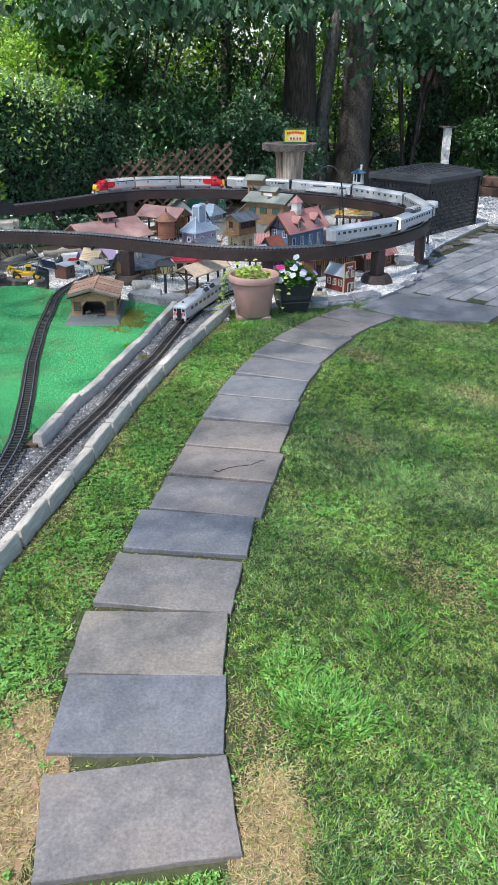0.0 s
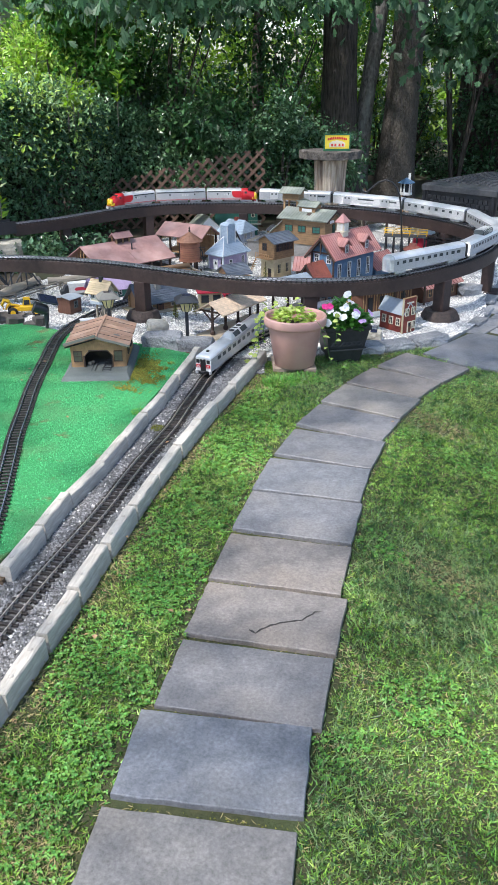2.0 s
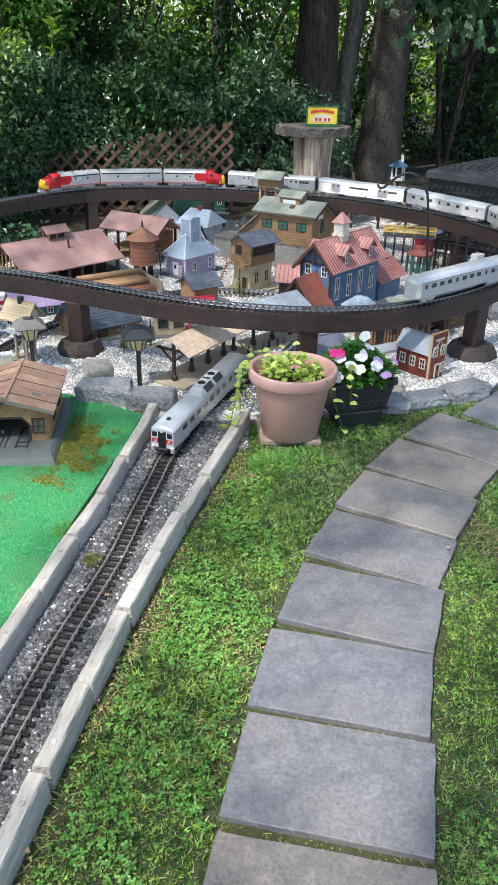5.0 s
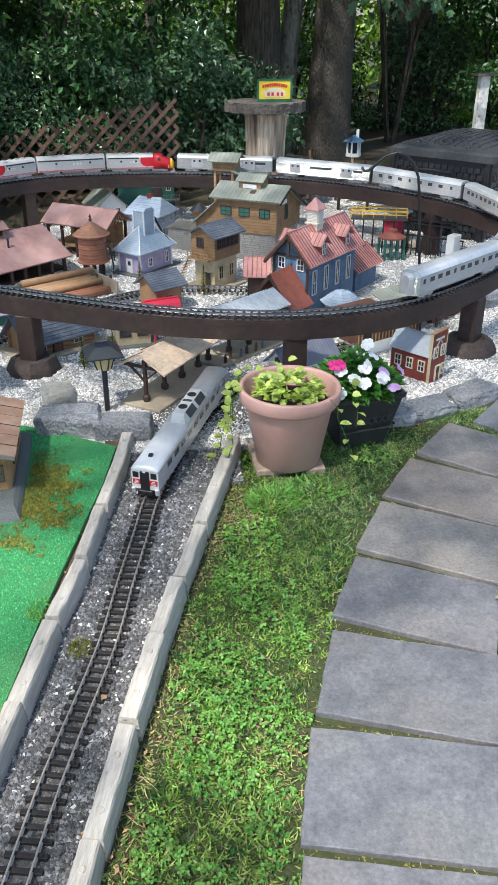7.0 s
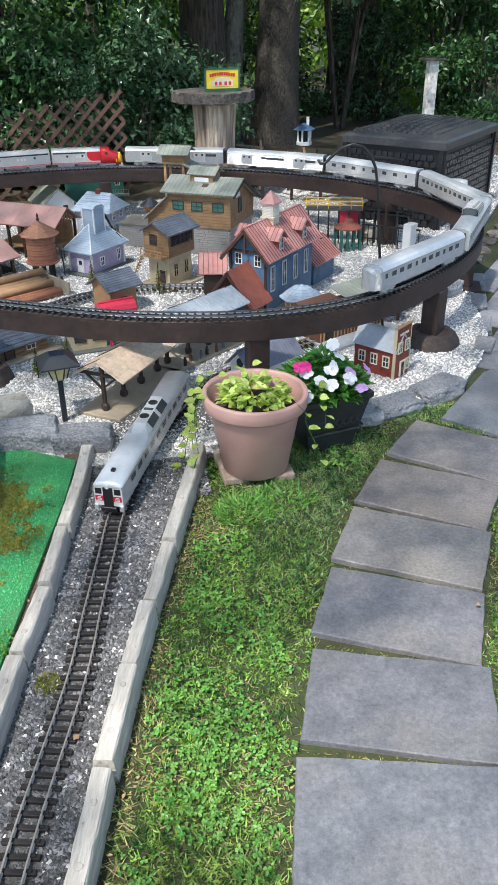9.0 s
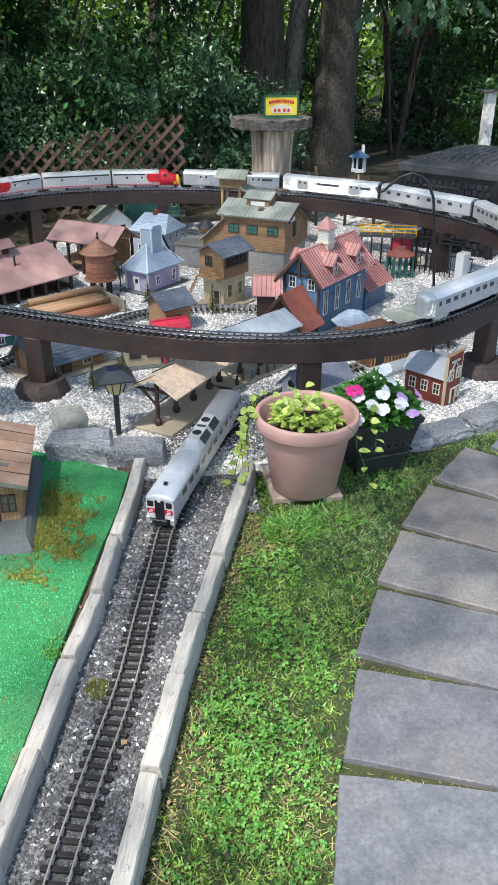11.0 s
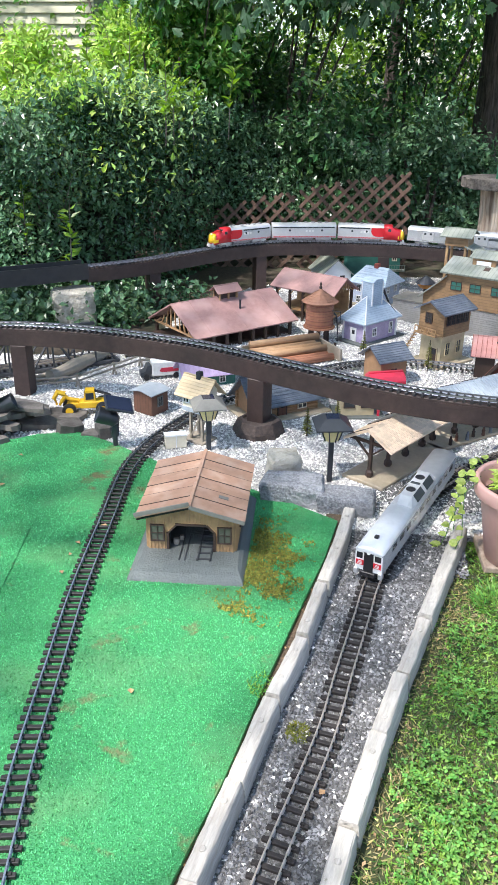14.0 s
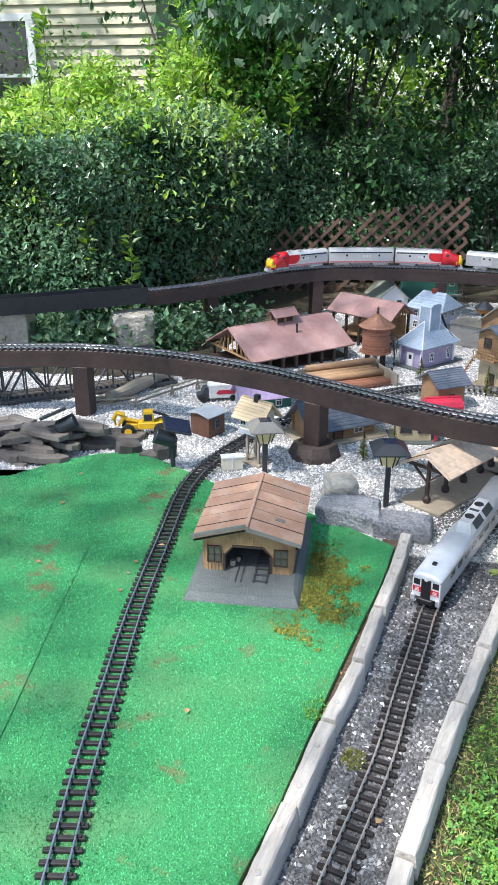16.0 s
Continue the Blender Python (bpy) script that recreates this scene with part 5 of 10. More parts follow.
box(bm, -0.045, 0.045, -0.035, 0.035, 0, 1.06, 0.004)
M["flaky"] = make_mat("flaking_white_paint", (0.66, 0.65, 0.6), (0.76, 0.75, 0.71), 0.7, 20, stain=(0.3, 0.25, 0.2), stain_scale=22)
part("shaft", bm, "flaky", post)
bm = B()
box(bm, -0.095, 0.095, -0.075, 0.075, 1.06, 1.078, 0.003)
part("cap", bm, "plank_old", post)

M["wicker"] = make_mat("black_resin_wicker", (0.014, 0.0145, 0.016), (0.026, 0.0265, 0.03), 0.42, 20)
# Lid tone is lifted to paint in the sky's sheen.
M["wicker_lid"] = make_mat("sun_greyed_black_resin", (0.045, 0.046, 0.05), (0.085, 0.086, 0.092), 0.34, 30)
# Strands are tinted lighter than the body to imitate caught light.
M["wicker_strand"] = make_mat("worn_black_resin_strand", (0.02, 0.021, 0.024), (0.045, 0.046, 0.05), 0.33, 40)
sbox = thing("storage_box", pose(2.003, 9.802, 0, 0, 0, 46.7) @ Matrix.Diagonal((1, 1, 1.07, 1)), "large black resin wicker garden storage box with a closed lid", "storage box")
LX, LY = 1.126, 0.834
bm = B()
box(bm, -LX / 2 + 0.03, LX / 2 - 0.03, -LY / 2 + 0.03, LY / 2 - 0.03, 0.0, 0.56, 0.012)
part("body", bm, "wicker", sbox)
bm = B()
for side in range(4):
    ln = LX if side in (0, 2) else LY
    off = LY / 2 - 0.03 if side in (0, 2) else LX / 2 - 0.03
    nx = int(ln / 0.052)
    for j in range(11):
        for i in range(nx):
            u = -ln / 2 + 0.07 + (i + (0.5 if j % 2 else 0)) * 0.052
            if u > ln / 2 - 0.09:
                continue
            z = 0.04 + j * 0.044
            box(bm, u, u + 0.043, -0.014, 0.004, z, z + 0.034, 0, m=pose(0, 0, 0, 0, 0, side * 90) @ pose(0, -off, 0))
part("weave", bm, "wicker_strand", sbox, "raised basket-weave strands")["kind"] = "stuff"
for side in (0, 1, 2, 3):
    ln = LX if side in (0, 2) else LY
    off = LY / 2 if side in (0, 2) else LX / 2
    for u in (-ln / 2 + 0.035, ln / 2 - 0.035):
        bm = B()
        box(bm, u - 0.035, u + 0.035, -0.008, 0.02, 0, 0.56, 0.004, m=pose(0, 0, 0, 0, 0, side * 90) @ pose(0, -off + 0.024, 0))
        part("corner_panel", bm, "wicker", sbox)
bm = B()
rows = []
for z, ins in ((0.555, 0.0), (0.6, 0.0), (0.615, 0.02), (0.655, 0.22), (0.668, 0.33)):
    a, b = LX / 2 - ins * 1.1, LY / 2 - ins
    rows.append([bm.verts.new(p) for p in ((-a, -b, z), (a, -b, z), (a, b, z), (-a, b, z))])
for ra, rb in zip(rows, rows[1:]):
    for k in range(4):
        bm.faces.new((ra[k], ra[(k + 1) % 4], rb[(k + 1) % 4], rb[k]))
bm.faces.new(rows[-1])
bm.faces.new(rows[0][::-1])
lid = part("lid", bm, "wicker_lid", sbox, "domed wicker-textured lid")
bm = B()
for i in range(21):
    for j in range(14):
        u, v = -LX / 2 + 0.06 + i * 0.058 + (0.029 if j % 2 else 0), -LY / 2 + 0.05 + j * 0.06
        if abs(u) < LX / 2 - 0.06 and abs(v) < LY / 2 - 0.05:
            d = min(LX / 2 - abs(u + 0.02), (LY / 2 - abs(v + 0.015)))
            z = np.interp(d, [0.02, 0.22, 0.33], [0.615, 0.655, 0.668])
            box(bm, u, u + 0.04, v, v + 0.027, z - 0.006, z + 0.0065)
part("lid_weave", bm, "wicker_lid", lid)["kind"] = "stuff"
bm = B()
for z in (0.405, 0.425, 0.445):
    box(bm, -0.012, 0.0, -0.13, 0.13, z, z + 0.007)
box(bm, -0.02, 0.0, -0.15, 0.15, 0.46, 0.478, 0.003)
part("handle", bm, "wicker_strand", sbox, "recessed ribbed handle", m=pose(-LX / 2 + 0.03, 0.05, 0))

# ---- terracotta pot and flower planter by the track ----
M["terracotta"] = make_mat("faded_pink_terracotta", (0.5, 0.275, 0.235), (0.57, 0.335, 0.29), 0.5, 9, stain=(0.52, 0.32, 0.275), stain_scale=6)
M["potsoil"] = make_mat("potting_soil", (0.03, 0.022, 0.016), (0.06, 0.045, 0.03), 1.0, 60, bump=1)
M["planter"] = make_mat("black_resin_planter", (0.02, 0.022, 0.024), (0.035, 0.037, 0.04), 0.45, 30)
M["lime_leaf"] = make_mat("lime_variegated_leaf", (0.27, 0.41, 0.06), (0.56, 0.62, 0.2), 0.45, 70, island=0.3, trans=0.3)
M["green_leaf"] = make_mat("fresh_green_leaf", (0.045, 0.16, 0.025), (0.09, 0.24, 0.045), 0.42, 4, island=0.3, trans=0.3)
M["petal_white"] = make_mat("white_petal", (0.75, 0.75, 0.78), (0.85, 0.85, 0.86), 0.55, 10, trans=0.25)
M["petal_lilac"] = make_mat("lilac_petal", (0.55, 0.33, 0.65), (0.68, 0.46, 0.76), 0.55, 10, trans=0.25)
M["petal_pink"] = make_mat("magenta_petal", (0.6, 0.02, 0.2), (0.7, 0.05, 0.28), 0.55, 10, trans=0.25)
pot = thing("flower_pot", pose(-0.012, 6.0, 0.03), "large faded terracotta-pink pot with trailing variegated foliage", "flower pot")
bm = B()
lathe(bm, [(0.118, 0.0), (0.123, 0.004), (0.165, 0.245), (0.168, 0.252), (0.186, 0.256), (0.191, 0.264), (0.193, 0.305), (0.189, 0.312), (0.178, 0.312), (0.173, 0.305), (0.168, 0.255), (0.16, 0.24), (0.155, 0.235)], 48, cap=True)
part("pot", bm, "terracotta", pot, smooth=True)
bm = B()
lathe(bm, [(0.16, 0.238), (0.12, 0.246), (0.02, 0.252)], 24)
part("soil", bm, "potsoil", pot)
pr = np.random.default_rng(15)
n = 230
an, rad = pr.uniform(0, 6.28, n), np.sqrt(pr.random(n)) * 0.118
P = np.c_[rad * np.cos(an) - 0.012, rad * np.sin(an) - 0.018, 0.282 + (0.13 - rad) * 0.55 * pr.random(n) + pr.random(n) * 0.035]
rise = pr.random(n) < 0.07
P[rise] += np.c_[-0.05 + 0.03 * pr.normal(size=rise.sum()), 0.03 * pr.normal(size=rise.sum()), 0.03 + 0.05 * pr.random(rise.sum())]
D = np.c_[np.cos(an), np.sin(an), 0.3 + 0 * an]
U = D * 0.4 + rand_dirs(n, pr) * 0.35 + [0, 0, 0.9]
round_leaves("foliage", P, D + rand_dirs(n, pr) * 0.5, U, pr.uniform(0.026, 0.046, n), pr.uniform(0.022, 0.036, n), "lime_leaf", pot, "lime and cream variegated leaves")
vr = random.Random(18)
vp, vd = [], []
for an0, ln in ((2.6, 0.42), (2.95, 0.36), (3.35, 0.28), (2.3, 0.25), (-0.85, 0.24), (-0.3, 0.16), (0.1, 0.12)):
    p = Vector((0.17 * math.cos(an0), 0.17 * math.sin(an0), 0.3))
    pts = [p.copy()]
    out = Vector((math.cos(an0), math.sin(an0), 0))
    for g in range(9):
        p = p + out * (0.03 if g < 2 else 0.006) + Vector((vr.uniform(-0.01, 0.01), vr.uniform(-0.01, 0.01), 0.012 if g < 1 else -ln / 8))
        p.z = max(p.z, -0.02)
        pts.append(p.copy())
        for q_ in range(1 if an0 > 1 else g % 2):
            vp.append(p[:])
            a2 = an0 + vr.uniform(-1.4, 1.4)
            vd.append((math.cos(a2), math.sin(a2), 0.1))
    bm = B()
    tube(bm, pts, 0.0016, 4)
    part("trailing_stem", bm, "green_leaf", pot)
vp, vd = np.array(vp), np.array(vd)
round_leaves("trailing_leaves", vp, vd, rand_dirs(len(vp), pr) * 0.4 + [0, -0.4, 0.7], pr.uniform(0.028, 0.045, len(vp)), pr.uniform(0.022, 0.034, len(vp)), "lime_leaf", pot)
blk = thing("concrete_paver", pose(0.0, 6.02, 0, 0, 0, 4), "pair of worn tan bricks under the pot", "paver")
bm = B()
box(bm, -0.15, 0.03, -0.1, 0.14, 0.0, 0.0295, 0.005)
M["brick_tan"] = make_mat("worn_tan_brick", (0.26, 0.19, 0.14), (0.42, 0.33, 0.26), 0.9, 40, bump=0.8, bscale=70)
part("block", bm, "brick_tan", blk)
bm = B()
box(bm, 0.035, 0.115, -0.12, 0.1, 0.0, 0.0295, 0.005)
part("block", bm, "brick_tan", blk)

planter = thing("square_planter", pose(0.29, 6.2, 0.0, 0, 0, 14), "square black planter full of white and lilac flowers", "planter")
bm = B()
rows = []
for z, a in ((0, 0.095), (0.215, 0.14), (0.225, 0.15), (0.245, 0.152), (0.245, 0.14), (0.22, 0.132)):
    rows.append([bm.verts.new((sx * a, sy * a * 0.95, z)) for sx, sy in ((-1, -1), (1, -1), (1, 1), (-1, 1))])
for ra, rb in zip(rows, rows[1:]):
    for k in range(4):
        bm.faces.new((ra[k], ra[(k + 1) % 4], rb[(k + 1) % 4], rb[k]))
bm.faces.new(rows[0][::-1])
bm.faces.new(rows[-1])
part("tub", bm, "planter", planter)
bm = B()
for side in (0, 1):
    R_ = pose(0, 0, 0, 0, 0, side * 90) @ pose(0, -0.1195, 0.12, -11.5, 0, 0)
    for z in (-0.026, 0.05):
        box(bm, -0.113, 0.113, -0.006, 0.004, z - 0.003, z + 0.003, m=R_)
    for k in range(7):
        for sgn in (-1, 1):
            box(bm, -0.02, 0.02, -0.005, 0.004, -0.003, 0.003, m=R_ @ pose(-0.093 + k * 0.031, 0, 0.012, 0, sgn * 50, 0))
part("relief_band", bm, "planter", planter, "interlaced relief band")
n = 900
an, rad = pr.uniform(0, 6.28, n), np.sqrt(pr.random(n)) * 0.16
P = np.c_[rad * np.cos(an), rad * np.sin(an), 0.22 + (0.2 - rad) * 0.95 * pr.random(n) ** 0.7]
D = np.c_[np.cos(an), np.sin(an), 0.5 + 0 * an]
round_leaves("foliage", P, D + rand_dirs(n, pr) * 0.6, D * 0.4 + rand_dirs(n, pr) * 0.4 + [0, 0, 0.8], pr.uniform(0.03, 0.055, n), pr.uniform(0.016, 0.026, n), "green_leaf", planter)
fl = random.Random(27)
def blossom(x, y, z, r, mat_name, tilt, az):
    bm = B()
    for k in range(5):
        a0 = k * 1.2566
        c = bm.verts.new((0, 0, 0))
        ring = [bm.verts.new((r * t * math.cos(a0 + w), r * t * math.sin(a0 + w), h_)) for t, w, h_ in ((0.45, -0.7, 0.002), (0.85, -0.64, 0.001 + 0.0008 * k), (1.02, -0.3, 0.001), (1.0, 0.0, -0.001), (1.02, 0.3, 0.001), (0.85, 0.64, 0.002 + 0.0008 * k), (0.45, 0.7, 0.003))]
        for u, v in zip(ring, ring[1:]):
            bm.faces.new((c, u, v))
    part("blossom", bm, mat_name, planter, {"petal_white": "white blossom", "petal_lilac": "lilac blossom", "petal_pink": "magenta blossom"}[mat_name], m=pose(x, y, z, tilt, 0, az))
for k in range(17):
    an = fl.uniform(-2.9, 0.2)
    rad = 0.2 * math.sqrt(fl.random())
    z = 0.26 + (0.2 - rad) * 0.85 * fl.uniform(0.75, 1.25)
    if k < 2:
        blossom(-0.13 + 0.03 * k, -0.05, 0.36, 0.024, "petal_pink", 40, 0)
    else:
        blossom(rad * math.cos(an), rad * math.sin(an), z + 0.02, 0.027, "petal_lilac" if rad * math.cos(an) > 0.03 and k % 3 else "petal_white", fl.uniform(15, 65), fl.uniform(-60, 60))
# ---- the model town ----
def simple(name, c, rough=0.6, var=0.12, scale=30, **kw):
    M[name] = make_mat(name, tuple(v * (1 - var) for v in c), tuple(min(1, v * (1 + var)) for v in c), rough, scale, **kw)


simple("tan_wall", (0.29, 0.175, 0.085), stain=(0.19, 0.115, 0.055), stain_scale=14)
simple("cream_wall", (0.55, 0.46, 0.29), stain=(0.4, 0.32, 0.2), stain_scale=14)
simple("lilac_wall", (0.42, 0.36, 0.52), stain=(0.32, 0.27, 0.42), stain_scale=14)
simple("greyblue_wall", (0.42, 0.48, 0.6))
simple("blue_wall", (0.1, 0.2, 0.33), stain=(0.07, 0.13, 0.2), stain_scale=16)
simple("green_wall", (0.03, 0.14, 0.11))
simple("redbrick_wall", (0.24, 0.045, 0.028), stain=(0.15, 0.03, 0.022), stain_scale=18)
simple("brown_wall", (0.14, 0.065, 0.04))
simple("dark_wood", (0.05, 0.03, 0.022))
simple("mid_wood", (0.4, 0.245, 0.12), bump=0.3, stain=(0.26, 0.15, 0.075), stain_scale=20)
simple("log_wood", (0.33, 0.195, 0.1), bump=0.4, bscale=80)
simple("grey_wood", (0.29, 0.25, 0.195), bump=0.5, bscale=60)
simple("pink_roof", (0.36, 0.205, 0.185), stain=(0.46, 0.3, 0.275), stain_scale=5)
simple("red_metal", (0.5, 0.235, 0.21), stain=(0.58, 0.35, 0.32), stain_scale=9)
simple("rust_metal", (0.27, 0.085, 0.06), stain=(0.2, 0.07, 0.05), stain_scale=12)
simple("lilac_roof", (0.27, 0.28, 0.35), 0.5, stain=(0.34, 0.35, 0.41), stain_scale=8)
simple("teal_pane", (0.02, 0.13, 0.15), 0.2)
simple("greygreen_roof", (0.27, 0.29, 0.24), stain=(0.36, 0.37, 0.33), stain_scale=7)
simple("bluegrey_roof", (0.33, 0.41, 0.5), stain=(0.42, 0.5, 0.58), stain_scale=7)
simple("slate_roof", (0.13, 0.15, 0.185), 0.4, stain=(0.2, 0.22, 0.25), stain_scale=18)
simple("shingle_tan", (0.74, 0.56, 0.4), obj_random=0.13)
simple("plank_roof", (0.43, 0.25, 0.165), obj_random=0.1, stain=(0.5, 0.34, 0.25), stain_scale=14, bump=0.3, bscale=90)
simple("grey_metal_roof", (0.38, 0.42, 0.46), 0.5, stain=(0.48, 0.52, 0.55), stain_scale=6)
simple("purple_roof", (0.35, 0.27, 0.42))
simple("grey_cement", (0.12, 0.135, 0.128), bump=1.0, bscale=130, bdist=0.004, stain=(0.11, 0.125, 0.122), stain_scale=7)
M["moss_gold"] = make_mat("golden_brown_moss", (0.19, 0.2, 0.025), (0.35, 0.33, 0.06), 0.9, 30, island=0.4, hue=0.02)
simple("dim_pane", (0.09, 0.095, 0.07), 0.25)
simple("cap_pale", (0.2, 0.19, 0.165), 0.7)
simple("shingle_wood", (0.5, 0.39, 0.24), obj_random=0.13)
simple("platform_tan", (0.42, 0.35, 0.25))
simple("brown_tank", (0.34, 0.145, 0.08))
simple("tank_roof", (0.36, 0.17, 0.1))
simple("pale_stone", (0.32, 0.31, 0.29), bump=0.6, bscale=90)
simple("black", (0.015, 0.015, 0.017), 0.4)
simple("dark_metal", (0.03, 0.033, 0.04), 0.35)
simple("toy_yellow", (0.75, 0.45, 0.02), 0.4)
simple("toy_red", (0.5, 0.03, 0.06), 0.4)
simple("toy_white", (0.7, 0.7, 0.68), 0.4)
simple("lamp_glass", (0.66, 0.57, 0.27), 0.3)
simple("solar_cell", (0.02, 0.025, 0.05), 0.15)
simple("truss_grey", (0.05, 0.053, 0.058), 0.55)
simple("amber", (0.55, 0.22, 0.03), 0.5)
for nm, ax, pitch in (("tan_wall", 2, 0.02), ("lilac_wall", 2, 0.008), ("redbrick_wall", 2, 0.008), ("blue_wall", 2, 0.01), ("greyblue_wall", 2, 0.009), ("brown_wall", 0, 0.02), ("slate_roof", 2, 0.008), ("bluegrey_roof", 2, 0.012), ("brown_tank", 2, 0.02), ("pale_stone", 2, 0.014), ("greygreen_roof", 0, 0.03), ("lilac_roof", 0, 0.018)):
    seamed(M[nm], ax, pitch, 0.001, 0.14, 0.72)


def window(parent, face, w, d, u, z, ww=0.028, hh=0.042, fmat="cream", bars=True, fill="glass"):
    """A framed window proud of a wall of a w by d house."""
    m = {"S": pose(u, -d / 2, z), "N": pose(u, d / 2, z, 0, 0, 180), "E": pose(w / 2, u, z, 0, 0, 90), "W": pose(-w / 2, u, z, 0, 0, -90)}[face]
    bm = B()
    t = 0.0045
    # one frame with its sash bars: a grid of bars sharing their corners
    xs = [-ww / 2 - t, -ww / 2] + ([-0.0012, 0.0012] if bars else []) + [ww / 2, ww / 2 + t]
    zs = [-t, 0] + ([hh * 0.5 - 0.0012, hh * 0.5 + 0.0012] if bars else []) + [hh, hh + t]
    lo = {(i, k): bm.verts.new((x, -0.006, z_)) for i, x in enumerate(xs) for k, z_ in enumerate(zs)}
    for i in range(len(xs) - 1):
        for k in range(len(zs) - 1):
            if i % 2 == 0 or k % 2 == 0:
                bm.faces.new((lo[i, k], lo[i + 1, k], lo[i + 1, k + 1], lo[i, k + 1]))
    shell = bmesh.ops.extrude_face_region(bm, geom=bm.faces[:])
    bmesh.ops.translate(bm, vec=(0, 0.007, 0), verts=[v for v in shell["geom"] if isinstance(v, bmesh.types.BMVert)])
    wd = part("window", bm, fmat, parent, m=m)
    bm = B()
    box(bm, -ww / 2, ww / 2, -0.0028, 0.001, 0, hh)
    part("pane", bm, fill, wd)
    return wd


def door(parent, face, w, d, u, z, ww=0.034, hh=0.072, mat="cream", fmat="white_paint"):
    m = {"S": pose(u, -d / 2, z), "N": pose(u, d / 2, z, 0, 0, 180), "E": pose(w / 2, u, z, 0, 0, 90), "W": pose(-w / 2, u, z, 0, 0, -90)}[face]
    bm = B()
    box(bm, -ww / 2, ww / 2, -0.004, 0.001, 0, hh)
    dr = part("door", bm, mat, parent, m=m)
    bm = B()
    for x0, x1, z0, z1 in ((-ww / 2 - 0.005, -ww / 2, 0, hh + 0.005), (ww / 2, ww / 2 + 0.005, 0, hh + 0.005), (-ww / 2, ww / 2, hh, hh + 0.005)):
        box(bm, x0, x1, -0.007, 0.001, z0, z1)
    part("door_frame", bm, fmat, dr)
    bm = B()
    box(bm, -ww * 0.28, ww * 0.28, -0.0055, 0, hh * 0.55, hh * 0.88)
    part("pane", bm, "glass", dr)


def gable_walls(parent, w, d, h, rise, mat, z=0.0, name="wall"):
    """Walls of a gabled house, ridge along x; the gable ends carry the rise."""
    bm = B()
    prism(bm, [(-d / 2, z), (d / 2, z), (d / 2, z + h), (0, z + h + rise), (-d / 2, z + h)], -w / 2, w / 2, axis="x")
    return part(name, bm, mat, parent)


def gable_roof(parent, w, d, h, rise, over, mat, t=0.006, ribs=0.0, z=0.0, name="roof", y0=0.0, both=True, courses=0, panels=0):
    bm = B()
    crs = []
    k = rise / (d / 2)
    ed = d / 2 + over
    W_ = w / 2 + over
    zr, ze = z + h + rise + t, z + h - k * over + t
    slab4(bm, (-W_, -ed, ze), (W_, -ed, ze), (W_, 0.0, zr), (-W_, 0.0, zr), t)
    if both:
        slab4(bm, (W_, ed, ze), (-W_, ed, ze), (-W_, 0.0, zr), (W_, 0.0, zr), t)
    if ribs:
        rbm = B()
        n = int(2 * W_ / ribs)
        for i in range(n + 1):
            x = -W_ + 0.001 + i * (2 * W_ - 0.002) / n
            for s in (-1, 1):
                slab4(rbm, (x - 0.0016, s * ed, ze + 0.0045), (x + 0.0016, s * ed, ze + 0.0045), (x + 0.0016, 0, zr + 0.0045), (x - 0.0016, 0, zr + 0.0045), 0.005) if s < 0 else slab4(rbm, (x + 0.0016, ed, ze + 0.0045), (x - 0.0016, ed, ze + 0.0045), (x - 0.0016, 0, zr + 0.0045), (x + 0.0016, 0, zr + 0.0045), 0.005)
    if courses:
        for i in range(courses):
            a0, a1 = i / courses, (i + 1) / courses
            ya, yb = -ed + a0 * ed, -ed + a1 * ed
            za, zb = ze + (zr - ze) * a0 + 0.0035, ze + (zr - ze) * a1 + 0.0005
            for s in (1, -1):
                cb = B()
                slab4(cb, (-W_ * s, ya * s, za), (W_ * s, ya * s, za), (W_ * s, yb * s, zb), (-W_ * s, yb * s, zb), 0.003)
                crs.append(cb)
    box(bm, -W_, W_, -0.005, 0.005, zr - 0.002, zr + 0.003)
    ob = part(name, bm, mat, parent)
    ob.location.y = y0
    for cb in crs:
        part("shingle_course", cb, mat, ob)
    for i in range(panels):
        for s in (-1, 1):
            cb = B()
            x0, x1, zo = -W_ + i * 2 * W_ / panels, -W_ + (i + 1) * 2 * W_ / panels + 0.001, 0.003 + 0.0012 * (i % 2)
            q4 = ((x0, s * (ed + 0.001), ze + zo), (x1, s * (ed + 0.001), ze + zo), (x1, 0, zr + zo), (x0, 0, zr + zo))
            slab4(cb, *(q4 if s < 0 else (q4[1], q4[0], q4[3], q4[2])), 0.0025)
            part("roof_panel", cb, mat, ob)
    if ribs:
        part("seam_rib", rbm, "rust_metal" if mat == "red_metal" else mat, ob)
    return ob


# loco shed on the turf
shed = thing("engine_shed", pose(-1.204, 5.972, TURF, 0, 0, 3.8), "wooden model engine shed with a brown plank roof", "model building")
bm = B()
rows = [[bm.verts.new(v) for v in ((-a_, f_, z_), (a_, f_, z_), (a_, b_, z_), (-a_, b_, z_))] for a_, f_, b_, z_ in ((0.205, -0.37, 0.26, -0.004), (0.2, -0.362, 0.255, 0.006), (0.188, -0.335, 0.248, 0.02), (0.176, -0.3, 0.24, 0.028), (0.172, -0.26, 0.235, 0.03))]
for ra, rb_ in zip(rows, rows[1:]):
    for k in range(4):
        bm.faces.new((ra[k], ra[(k + 1) % 4], rb_[(k + 1) % 4], rb_[k]))
bm.faces.new(rows[-1])
part("base", bm, "grey_cement", shed, "rough grey cement plinth")
sw, sd, sh = 0.31, 0.385, 0.172
